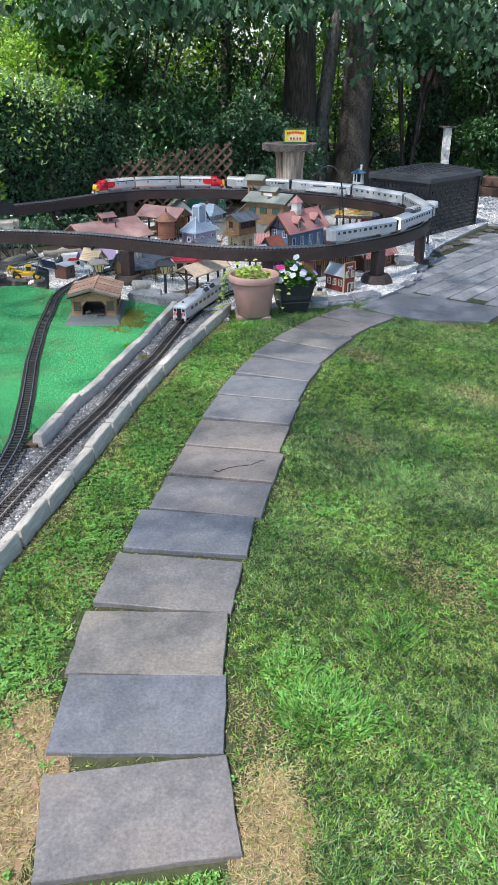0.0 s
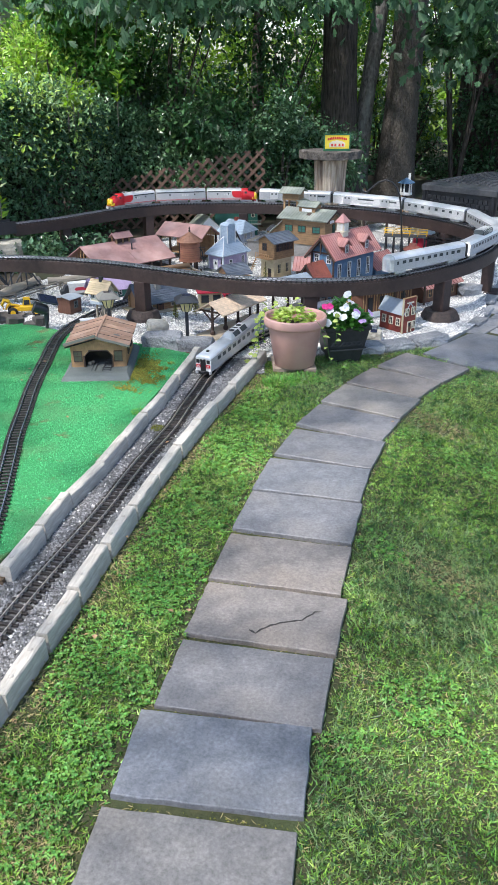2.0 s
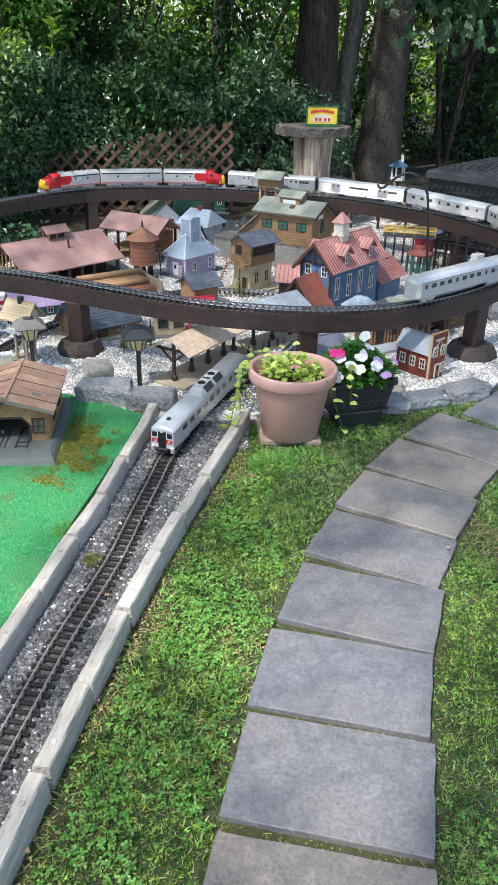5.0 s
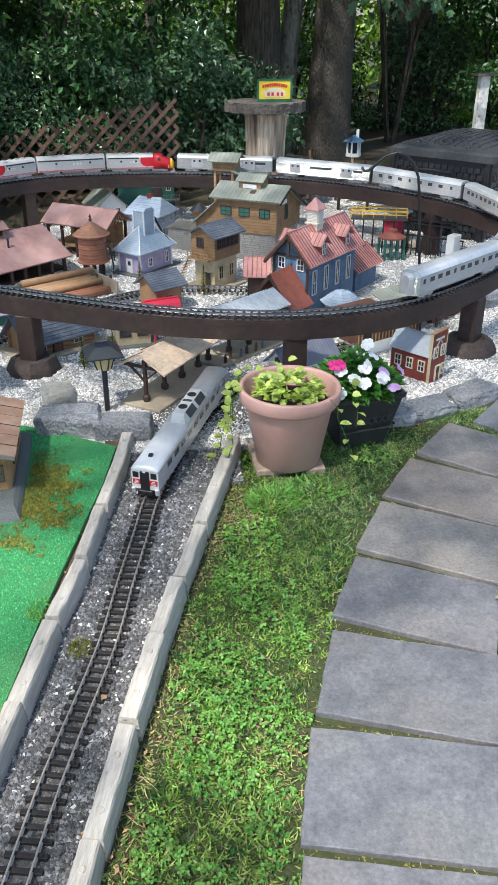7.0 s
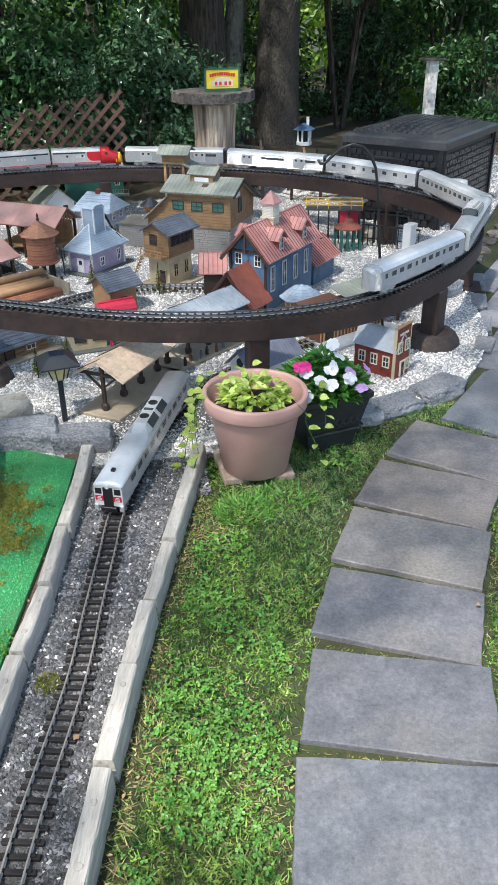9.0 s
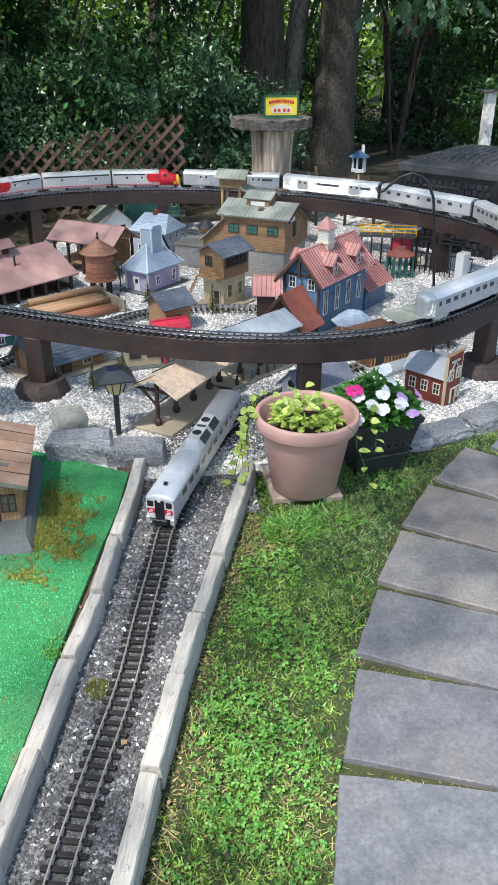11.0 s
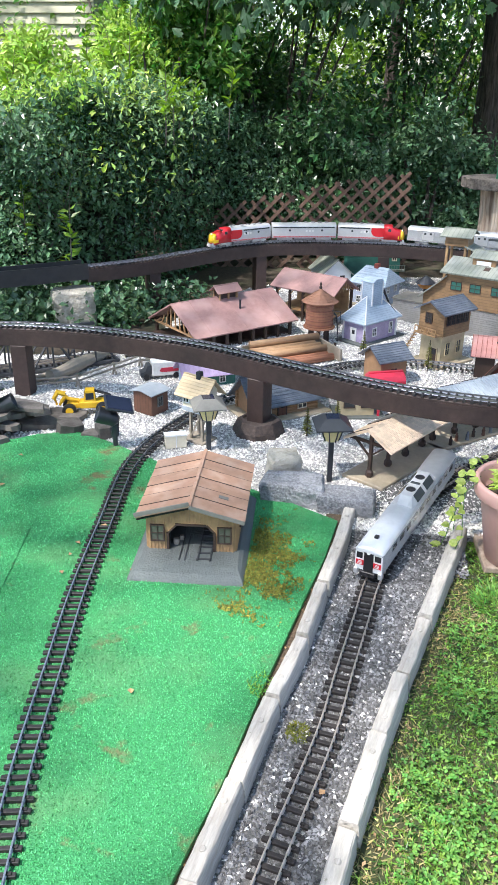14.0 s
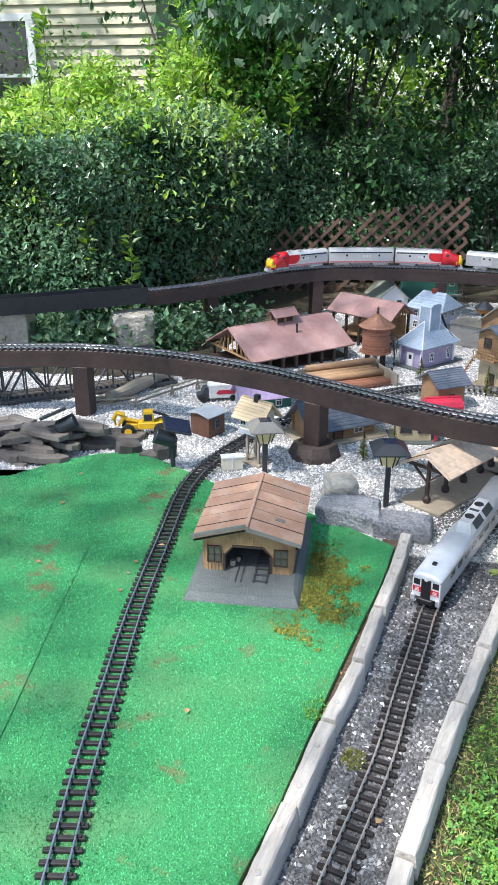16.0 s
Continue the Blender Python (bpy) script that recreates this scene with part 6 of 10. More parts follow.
def side_wall(x):
    bm = B()
    box(bm, x - 0.006, x + 0.006, -sd / 2, sd / 2, 0.03, sh)
    wl = part("wall", bm, "mid_wood", shed)
    bt = B()
    box(bt, -0.0095, 0.0095, -0.0025, 0.0025, 0.03, sh)
    first = part("batten", bt, "mid_wood", wl, m=pose(x, -sd / 2 + 0.008, 0))
    for i in range(1, 22):
        again(first, pose(x, -sd / 2 + 0.008 + i * (sd - 0.016) / 21, 0), wl)
side_wall(-sw / 2)
side_wall(sw / 2)
for y, back in ((-sd / 2, False), (sd / 2, True)):
    bm = B()
    # gable wall round an arched opening
    poly_l = [(-sw / 2, 0.03), (-0.084, 0.03), (-0.084, 0.1), (-0.055, 0.132), (0, 0.136), (0, sh + 0.043), (-sw / 2, sh)]
    prism(bm, poly_l, y - 0.006, y + 0.006)
    prism(bm, [(-u, z) for u, z in poly_l[::-1]], y - 0.006, y + 0.006)
    wl = part("wall", bm, "mid_wood", shed, "board-and-batten gable wall with an arched opening")
    for i in range(24):
        x = -sw / 2 + 0.007 + i * (sw - 0.014) / 23
        zt = sh + 0.043 * (1 - abs(x) / (sw / 2)) - 0.006
        zb = 0.03 if abs(x) > 0.086 else 0.14
        bt = B()
        box(bt, x - 0.0024, x + 0.0024, y - 0.0095, y + 0.0095, zb, zt)
        part("batten", bt, "mid_wood", wl)
    bm = B()
    for s in (-1, 1):
        box(bm, s * 0.084 - 0.004, s * 0.084 + 0.004, y - 0.011, y + 0.011, 0.03, 0.1)
        slab4(bm, (s * 0.084, y - 0.011, 0.1), (s * 0.055, y - 0.011, 0.132), (s * 0.055, y + 0.011, 0.132), (s * 0.084, y + 0.011, 0.1), 0.005)
    box(bm, -0.055, 0.055, y - 0.011, y + 0.011, 0.13, 0.137)
    part("arch_trim", bm, "dark_wood", shed)
for x in (-0.12, 0.12):
    window(shed, "S", sw, sd + 0.02, x, 0.07, 0.042, 0.058, "dark_wood", fill="dim_pane")
for y in (-0.07, 0.07):
    window(shed, "E", sw + 0.02, sd, y, 0.08, 0.05, 0.06, "dark_wood")
    window(shed, "W", sw + 0.02, sd, y, 0.08, 0.05, 0.06, "dark_wood")
k_ = 0.277
edge, zr = 0.195, 0.227
for s in (-1, 1):
    nplk = 6
    for i in range(nplk):
        y0, y1 = -0.2265 + i * 0.453 / nplk, -0.2265 + (i + 1) * 0.453 / nplk - 0.0025
        bm = B()
        zt = 0.002 * (i % 2)
        a, b, c, d = (s * edge, y0, zr - k_ * edge + zt), (s * edge, y1, zr - k_ * edge + zt), (0, y1, zr + zt), (0, y0, zr + zt)
        slab4(bm, *((a, b, c, d) if s > 0 else (b, a, d, c)), 0.008)
        part("roof_plank", bm, "plank_roof", shed)
bm = B()
box(bm, -0.006, 0.006, -0.229, 0.229, zr - 0.004, zr + 0.005)
part("ridge_cap", bm, "plank_roof", shed)
# Dark strips draw in the shadow lines at the board joints.
for s in (-1, 1):
    for i in range(1, 6):
        bm = B()
        yj = -0.2265 + i * 0.453 / 6 - 0.00125
        q4 = ((s * edge, yj - 0.0011, zr - k_ * edge + 0.0022), (s * edge, yj + 0.0011, zr - k_ * edge + 0.0022), (0, yj + 0.0011, zr + 0.0022), (0, yj - 0.0011, zr + 0.0022))
        slab4(bm, *(q4 if s > 0 else (q4[1], q4[0], q4[3], q4[2])), 0.006)
        part("joint_strip", bm, "dark_wood", shed)
bm = B()
for s in (-1, 1):
    q4 = ((s * (edge - 0.004), -0.222, zr - k_ * edge - 0.014), (s * (edge - 0.004), 0.222, zr - k_ * edge - 0.014), (0, 0.222, zr - 0.014), (0, -0.222, zr - 0.014))
    slab4(bm, *(q4 if s > 0 else (q4[1], q4[0], q4[3], q4[2])), 0.004)
part("roof_underlay", bm, "black", shed)
bm = B()
for s in (-1, 1):
    slab4(bm, (s * edge, -0.231, zr - k_ * edge), (s * edge, -0.2255, zr - k_ * edge), (0, -0.2255, zr), (0, -0.231, zr), 0.014)
part("barge_board", bm, "cap_pale", shed, "grey weathered barge board")
bm = B()
for x in (0.03, 0.075):
    box(bm, x - 0.002, x + 0.002, -0.27, -0.05, 0.031, 0.036)
for i in range(6):
    box(bm, 0.025, 0.08, -0.262 + i * 0.04, -0.255 + i * 0.04, 0.0305, 0.0345)
part("rail_stub", bm, "truss_grey", shed)
bm = B()
slab4(bm, (0.09, -0.12, zr - k_ * 0.09 + 0.0045), (0.125, -0.12, zr - k_ * 0.125 + 0.0045), (0.125, -0.1, zr - k_ * 0.125 + 0.0045), (0.09, -0.1, zr - k_ * 0.09 + 0.0045), 0.002)
part("paper_label", bm, "cap_pale", shed, "faded paper label")
for x, y, r_, h_ in ((-0.06, -0.16, 0.012, 0.022), (-0.045, -0.13, 0.009, 0.018)):
    bm = B()
    lathe(bm, [(r_ * 0.85, 0.03), (r_, 0.03 + h_ * 0.5), (r_ * 0.85, 0.03 + h_)], 10, x=x, y=y)
    part("barrel", bm, "grey_wood", shed)
bm = B()
for x in (-0.035, -0.015):
    box(bm, x - 0.0015, x + 0.0015, -0.27, -0.1, 0.031, 0.034)
part("rail_stub", bm, "truss_grey", shed)

# dark spikes of moss beside the shed
def tuft(name, x, y, z, r, n, mat, label, seed, cat="moss"):
    rg = np.random.default_rng(seed)
    an, rad = rg.uniform(0, 6.28, n), np.sqrt(rg.random(n)) * r
    P_ = np.c_[x + rad * np.cos(an), y + rad * np.sin(an) * 1.3, np.full(n, z)]
    D_ = np.c_[rg.normal(size=n), rg.normal(size=n), np.ones(n) * 0.8]
    ob = leaf_mesh(name, P_, D_, rand_dirs(n, rg), 0.008 + 0.008 * rg.random(n), 0.005, mat, None, "stuff", label, cat)
    return ob
mg = np.random.default_rng(61)
for nm, mt_, n_, ex in (("moss_patch", "moss_gold", 24000, 0.3), ("moss_patch", "moss", 12000, 0.2)):
    P_ = np.c_[mg.uniform(-1.12, -0.75, n_), mg.uniform(5.4, 6.25, n_)]
    f_ = np.array([noise.noise((x_ * 14, y_ * 11, 0.3)) * 1.5 + noise.noise((x_ * 45, y_ * 40, 2.0)) * 1.1 for x_, y_ in P_])
    core = 1.3 - np.hypot((P_[:, 0] + 0.935 + 0.1 * (P_[:, 1] - 5.8)) / 0.13, (P_[:, 1] - 5.8) / 0.32)
    P_ = P_[(f_ * 0.5 + core > ex + 0.7 * mg.random(n_)) & ~((P_[:, 0] < -0.985) & (P_[:, 1] > 5.6))]
    m_ = len(P_)
    leaf_mesh(nm, np.c_[P_, np.full(m_, TURF + 0.001)], np.c_[mg.normal(size=(m_, 2)), np.full(m_, 0.7)], rand_dirs(m_, mg), 0.007 + 0.008 * mg.random(m_), 0.005, mt_, None, "stuff", "golden-brown moss spreading beside the engine shed", "moss")
tuft("moss_patch", -0.735, 5.02, 0.012, 0.03, 350, "moss", "small yellow moss cushion in the ballast", 63)
tuft("weed_tuft", -0.855, 5.15, TURF, 0.04, 160, "clover", "small weeds at the turf's edge", 64, "weeds")

# long pink-roofed freight barn
barn = thing("freight_barn", pose(-1.578, 8.604, GZ, 0, 0, 43.7), "long open model barn with a faded pink roof", "model building")
bl, bw = 0.764, 0.552
gable_roof(barn, bl, bw, 0.107, 0.145, 0.03, "pink_roof", 0.006, panels=6)
bm = B()
for s in (-1, 1):
    box(bm, -bl / 2, bl / 2, s * bw / 2 - 0.006, s * bw / 2 + 0.006, 0.092, 0.107)
part("beam", bm, "dark_wood", barn)
for i in range(8):
    for s in (-1, 1):
        bm = B()
        x = -bl / 2 + 0.02 + i * (bl - 0.04) / 7
        box(bm, x - 0.009, x + 0.009, s * bw / 2 - 0.009, s * bw / 2 + 0.009, 0, 0.095)
        part("post", bm, "dark_wood", barn)
for x in (-bl / 2 + 0.005, bl / 2 - 0.005):
    bm = B()
    for k in range(9):
        u = -bw / 2 + 0.03 + k * (bw - 0.06) / 8
        zt = 0.102 + 0.145 * (1 - abs(u) / (bw / 2))
        slab4(bm, (x - 0.004, u - 0.006, 0.085), (x + 0.004, u - 0.006, 0.085), (x + 0.004, u * 0.75 - 0.006, zt), (x - 0.004, u * 0.75 - 0.006, zt), 0.009)
    box(bm, x - 0.005, x + 0.005, -bw / 2, bw / 2, 0.08, 0.093)
    part("gable_truss", bm, "mid_wood", barn, "open timber gable framing")
cup = B()
box(cup, -0.07, 0.07, -0.028, 0.028, 0.2, 0.3)
cp = part("cupola", cup, "dark_wood", barn, "ridge vent")
for sx_ in (-0.068, 0.0, 0.068):
    for sy_ in (-0.034, 0.034):
        cup = B()
        box(cup, sx_ - 0.006, sx_ + 0.006, sy_ - 0.006, sy_ + 0.006, 0.2, 0.3)
        part("cupola_post", cup, "mid_wood", cp)
cp.location.x = 0.02
gable_roof(cp, 0.16, 0.085, 0.298, 0.03, 0.018, "pink_roof", 0.005)
bm = B()
lathe(bm, [(0.007, 0.13), (0.007, 0.247), (0.01, 0.248), (0.01, 0.252)], 10, x=0.05, y=-0.13)
part("stove_pipe", bm, "dark_metal", barn)
bm = B()
box(bm, -bl / 2 - 0.02, bl / 2 + 0.02, -bw / 2 + 0.03, bw / 2, -0.004, 0.012)
part("floor", bm, "dark_wood", barn)

# second pink roof, on tall posts
mill = thing("sawmill", pose(-0.999, 9.116, GZ, 0, 0, -30.8), "tall open-sided model sawmill with a pink roof", "model building")
ml, mw, mh = 0.494, 0.274, 0.232
gable_roof(mill, ml, mw, mh, 0.085, 0.03, "pink_roof", 0.006, panels=5)
for i in range(5):
    for s in (-1, 1):
        bm = B()
        x = -ml / 2 + 0.015 + i * (ml - 0.03) / 4
        box(bm, x - 0.008, x + 0.008, s * mw / 2 - 0.008, s * mw / 2 + 0.008, 0, mh)
        part("post", bm, "dark_wood", mill)
bm = B()
for s in (-1, 1):
    box(bm, -ml / 2, ml / 2, s * mw / 2 - 0.005, s * mw / 2 + 0.005, mh - 0.015, mh + 0.001)
    for i in range(4):
        x = -ml / 2 + 0.015 + i * (ml - 0.03) / 4
        slab4(bm, (x, s * mw / 2 - 0.004, mh - 0.065), (x, s * mw / 2 + 0.004, mh - 0.065), (x + 0.05, s * mw / 2 + 0.004, mh - 0.005), (x + 0.05, s * mw / 2 - 0.004, mh - 0.005), 0.007)
part("brace", bm, "mid_wood", mill)
bm = B()
box(bm, -ml / 2, ml / 2, -mw / 2 + 0.02, mw / 2, 0.06, 0.07)
box(bm, -ml / 2 + 0.02, ml / 2 - 0.02, mw / 2 - 0.03, mw / 2 - 0.02, 0, mh - 0.02)
part("loading_floor", bm, "mid_wood", mill)
bm = B()
for k in range(7):
    u = -mw / 2 + 0.03 + k * (mw - 0.06) / 6
    slab4(bm, (ml / 2 - 0.004, u - 0.005, mh - 0.005), (ml / 2 + 0.004, u - 0.005, mh - 0.005), (ml / 2 + 0.004, u * 0.7, mh + 0.085 * (1 - abs(u) / (mw / 2))), (ml / 2 - 0.004, u * 0.7, mh + 0.085 * (1 - abs(u) / (mw / 2))), 0.008)
part("gable_truss", bm, "mid_wood", mill)

# water tank
tank = thing("water_tank", pose(-0.92, 8.525, GZ) @ Matrix.Scale(0.93, 4), "brown wooden model water tank with a conical roof", "model water tank")
for k in range(8):
    bm = B()
    a = k * math.pi / 4
    box(bm, 0.065 * math.cos(a) - 0.009, 0.065 * math.cos(a) + 0.009, 0.065 * math.sin(a) - 0.009, 0.065 * math.sin(a) + 0.009, 0, 0.105)
    part("leg", bm, "dark_wood", tank)
bm = B()
lathe(bm, [(0.112, 0.105), (0.112, 0.117)], 12)
part("deck", bm, "brown_tank", tank)
bm = B()
lathe(bm, [(0.098, 0.117), (0.096, 0.3)], 28)
tb = part("tub", bm, "brown_tank", tank, smooth=False)
for z in (0.135, 0.165, 0.2, 0.235, 0.27):
    bm = B()
    lathe(bm, [(0.0985, z), (0.0995, z + 0.001), (0.0995, z + 0.003), (0.0975, z + 0.004)], 28, cap=False)
    part("hoop", bm, "rust_metal", tb)
bm = B()
for i in range(7):
    r0, r1 = 0.13 * (1 - i / 7), 0.13 * (1 - (i + 1) / 7) + 0.004
    z0, z1 = 0.292 + i * 0.0125, 0.292 + (i + 1) * 0.0125
    lathe(bm, [(r0, z0), (r0, z0 + 0.004), (max(r1, 0.004), z1 + 0.003)], 12, cap=False)
part("roof", bm, "tank_roof", tank, "conical roof of brown scalloped shingles")
bm = B()
lathe(bm, [(0.006, 0.375), (0.012, 0.392), (0.005, 0.402), (0.009, 0.412), (0.002, 0.43)], 10)
part("finial", bm, "dark_wood", tank)
bm = B()
tube(bm, [(0.1, -0.02, 0.22), (0.12, -0.03, 0.2), (0.135, -0.035, 0.1), (0.135, -0.035, 0.02)], 0.006, 8)
tube(bm, [(0.09, -0.05, 0.24), (0.15, -0.06, 0.24), (0.15, -0.06, 0.12)], 0.004, 6)
part("spout", bm, "dark_metal", tank)

# lilac sand house with a tower
lil = thing("sand_house", pose(-0.586, 8.669, GZ, 0, 0, 49.9), "lilac clapboard model sand house with a pale blue tower", "model building")
lw, ld, lh = 0.322, 0.18, 0.142
bm = B()
box(bm, -lw / 2, lw / 2, -ld / 2, ld / 2, 0.008, lh)
part("wall", bm, "lilac_wall", lil)
bm = B()
box(bm, -lw / 2 - 0.05, lw / 2 + 0.07, -ld / 2 - 0.03, ld / 2 + 0.03, 0, 0.009, 0.002)
part("base", bm, "grey_cement", lil)
bm = B()
o_ = 0.028
lo = [bm.verts.new(p) for p in ((-lw / 2 - o_, -ld / 2 - o_, lh - 0.004), (lw / 2 + o_, -ld / 2 - o_, lh - 0.004), (lw / 2 + o_, ld / 2 + o_, lh - 0.004), (-lw / 2 - o_, ld / 2 + o_, lh - 0.004))]
lo2 = [bm.verts.new((v.co.x, v.co.y, lh + 0.004)) for v in lo]
hi = [bm.verts.new(p) for p in ((-0.05, 0, lh + 0.15), (0.05, 0, lh + 0.15))]
bm.faces.new(lo[::-1])
for k in range(4):
    bm.faces.new((lo[k], lo[(k + 1) % 4], lo2[(k + 1) % 4], lo2[k]))
bm.faces.new((lo2[0], lo2[1], hi[1], hi[0]))
bm.faces.new((lo2[2], lo2[3], hi[0], hi[1]))
bm.faces.new((lo2[1], lo2[2], hi[1]))
bm.faces.new((lo2[3], lo2[0], hi[0]))
rf = part("roof", bm, "bluegrey_roof", lil, "pale blue-grey hipped roof")
bm = B()
for a, b in (((-lw / 2 - o_, -ld / 2 - o_, lh + 0.004), (-0.05, 0, lh + 0.15)), ((lw / 2 + o_, -ld / 2 - o_, lh + 0.004), (0.05, 0, lh + 0.15)), ((lw / 2 + o_, ld / 2 + o_, lh + 0.004), (0.05, 0, lh + 0.15)), ((-lw / 2 - o_, ld / 2 + o_, lh + 0.004), (-0.05, 0, lh + 0.15))):
    tube(bm, [a, b], 0.004, 6)
part("hip_cap", bm, "white_paint", rf)
bm = B()
for sx in (-1, 1):
    for sy in (-1, 1):
        box(bm, sx * lw / 2 - 0.006, sx * lw / 2 + 0.006, sy * ld / 2 - 0.006, sy * ld / 2 + 0.006, 0.008, lh)
part("corner_board", bm, "white_paint", lil)
bm = B()
box(bm, -0.05, 0.05, -0.045, 0.045, lh + 0.02, 0.385)
tw = part("tower", bm, "bluegrey_roof", lil, "pale blue tower")
bm = B()
for sx in (-1, 1):
    for sy in (-1, 1):
        box(bm, sx * 0.05 - 0.004, sx * 0.05 + 0.004, sy * 0.045 - 0.004, sy * 0.045 + 0.004, lh + 0.05, 0.384)
part("corner_board", bm, "white_paint", tw)
bm = B()
prism(bm, [(-0.055, 0), (0.055, 0), (0.03, 0.02), (-0.03, 0.02)], -0.05, 0.05)
part("tower_roof", bm, "bluegrey_roof", tw, m=pose(0, 0, 0.386))
bm = B()
tube(bm, [(0.052, -0.01, 0.33), (0.085, -0.02, 0.325), (0.12, -0.05, 0.23), (0.15, -0.1, 0.16)], [0.009, 0.009, 0.006, 0.005], 8)
part("chute", bm, "black", tw)
door(lil, "W", lw, ld, 0.0, 0.01, 0.04, 0.085, "white_paint")
window(lil, "S", lw, ld, -0.06, 0.045, 0.032, 0.05, "white_paint")
window(lil, "S", lw, ld, 0.105, 0.04, 0.026, 0.07, "white_paint")

# blue-grey two-storey house and white gabled house behind
bh = thing("town_house", pose(-0.55, 9.623, GZ, 0, 0, -30), "pale blue-grey two-storey model house with a hipped slate-blue roof", "model building")
hw, hd, hz = 0.27, 0.26, 0.178
bm = B()
box(bm, -hw / 2, hw / 2, -hd / 2, hd / 2, 0, hz)
part("wall", bm, "greyblue_wall", bh)
bm = B()
box(bm, -hw / 2 - 0.04, hw / 2 + 0.05, -hd / 2 - 0.05, hd / 2 + 0.03, 0, 0.008)
part("base", bm, "platform_tan", bh)
bm = B()
hx_, hy_, hr_ = hw / 2 + 0.03, hd / 2 + 0.03, 0.1
lo = [bm.verts.new(q_) for q_ in ((-hx_, -hy_, hz - 0.012), (hx_, -hy_, hz - 0.012), (hx_, hy_, hz - 0.012), (-hx_, hy_, hz - 0.012))]
hi = [bm.verts.new((-hr_, 0, hz + 0.1)), bm.verts.new((hr_, 0, hz + 0.1))]
for f_ in ((lo[0], lo[1], hi[1], hi[0]), (lo[1], lo[2], hi[1]), (lo[2], lo[3], hi[0], hi[1]), (lo[3], lo[0], hi[0]), lo[::-1]):
    bm.faces.new(f_)
rf = part("roof", bm, "bluegrey_roof", bh, "hipped slate-blue roof")
for i in range(6):
    a0, a1 = i / 6, (i + 1.1) / 6
    for side in (-1, 1):
        cb = B()
        xa, xb = hx_ + (hr_ - hx_) * a0, hx_ + (hr_ - hx_) * a1
        za, zb = hz - 0.012 + 0.112 * a0 + 0.004, hz - 0.012 + 0.112 * a1 + 0.001
        slab4(cb, (-xa * side, side * -hy_ * (1 - a0), za), (xa * side, side * -hy_ * (1 - a0), za), (xb * side, side * -hy_ * (1 - a1), zb), (-xb * side, side * -hy_ * (1 - a1), zb), 0.003)
        part("shingle_course", cb, "bluegrey_roof", rf)
        cb = B()
        ya, yb = hy_ * (1 - a0), hy_ * max(1 - a1, 0.01)
        slab4(cb, (side * xa, -ya * side, za), (side * xa, ya * side, za), (side * xb, yb * side, zb), (side * xb, -yb * side, zb), 0.003)
        part("shingle_course", cb, "bluegrey_roof", rf)
for z in (0.02, 0.105):
    for u in (-0.075, 0.075):
        window(bh, "S", hw, hd, u, z, 0.03, 0.046, "white_paint")
        window(bh, "E", hw, hd, u * 0.75, z, 0.03, 0.046, "white_paint")
bm = B()
box(bm, -0.02, 0.015, -0.018, 0.018, hz + 0.07, hz + 0.125)
part("chimney", bm, "redbrick_wall", bh)
wh = thing("white_house", pose(-0.93, 10.15, GZ, 0, 0, 112), "white gabled model house with a grey-green roof", "model building")
gable_walls(wh, 0.3, 0.25, 0.13, 0.11, "white_paint")
gable_roof(wh, 0.3, 0.25, 0.13, 0.11, 0.025, "greygreen_roof")
for u in (-0.05, 0.05):
    window(wh, "W", 0.3, 0.25, u, 0.06, 0.03, 0.045, "dark_wood")
gb = thing("green_store", pose(-0.56, 10.36, GZ, 0, 0, 3), "dark green model store with pale trim under the viaduct", "model building")
bm = B()
box(bm, -0.27, 0.05, -0.12, 0.12, 0, 0.27)
part("wall", bm, "green_wall", gb)
bm = B()
box(bm, -0.28, 0.06, -0.128, 0.128, 0.27, 0.282)
part("cornice", bm, "grey_metal_roof", gb)
bm = B()
box(bm, 0.1, 0.2, -0.09, 0.06, 0, 0.3)
part("turret", bm, "green_wall", gb)
bm = B()
box(bm, 0.08, 0.24, -0.16, -0.09, 0.12, 0.128)
for k in range(8):
    box(bm, 0.085 + k * 0.021, 0.089 + k * 0.021, -0.16, -0.156, 0.128, 0.17)
box(bm, 0.08, 0.24, -0.16, -0.155, 0.17, 0.175)
part("balcony", bm, "greygreen_roof", gb)
window(gb, "S", 0.4, 0.18, 0.15, 0.2, 0.03, 0.06, "cream")

# mine-style station with stone base
st = thing("station_house", pose(0.184, 8.96, GZ, 0, 0, -28.6), "brown model mine house on stone with a grey-green roof", "model building")
w_, d_, sb_ = 0.444, 0.322, 0.185
y_n = 0.31                          # the back slope runs further down than the front one
bm = B()
box(bm, -w_ / 2 + 0.012, w_ / 2 - 0.012, -d_ / 2 + 0.012, y_n - 0.012, 0, sb_)
base_ = part("stone_base", bm, "pale_stone", st, "grey coursed stone base")
cr = random.Random(14)
for face_m, ln in ((pose(0, -d_ / 2 + 0.012, 0), w_ - 0.024), (pose(w_ / 2 - 0.012, (y_n - d_ / 2) / 2, 0, 0, 0, 90), y_n + d_ / 2 - 0.024)):
    for row in range(9):
        x = -ln / 2
        while x < ln / 2 - 0.012:
            sl_w = min(cr.uniform(0.02, 0.042), ln / 2 - x)
            cb = B()
            box(cb, x + 0.001, x + sl_w - 0.001, -cr.uniform(0.002, 0.0045), 0.001, row * sb_ / 9 + 0.001, (row + 1) * sb_ / 9 - 0.0012)
            part("stone", cb, "pale_stone", base_, m=face_m)
            x += sl_w
bm = B()
prism(bm, [(-d_ / 2, sb_), (y_n, sb_), (y_n, 0.315), (0, 0.477), (-d_ / 2, 0.416)], -w_ / 2, w_ / 2, axis="x")
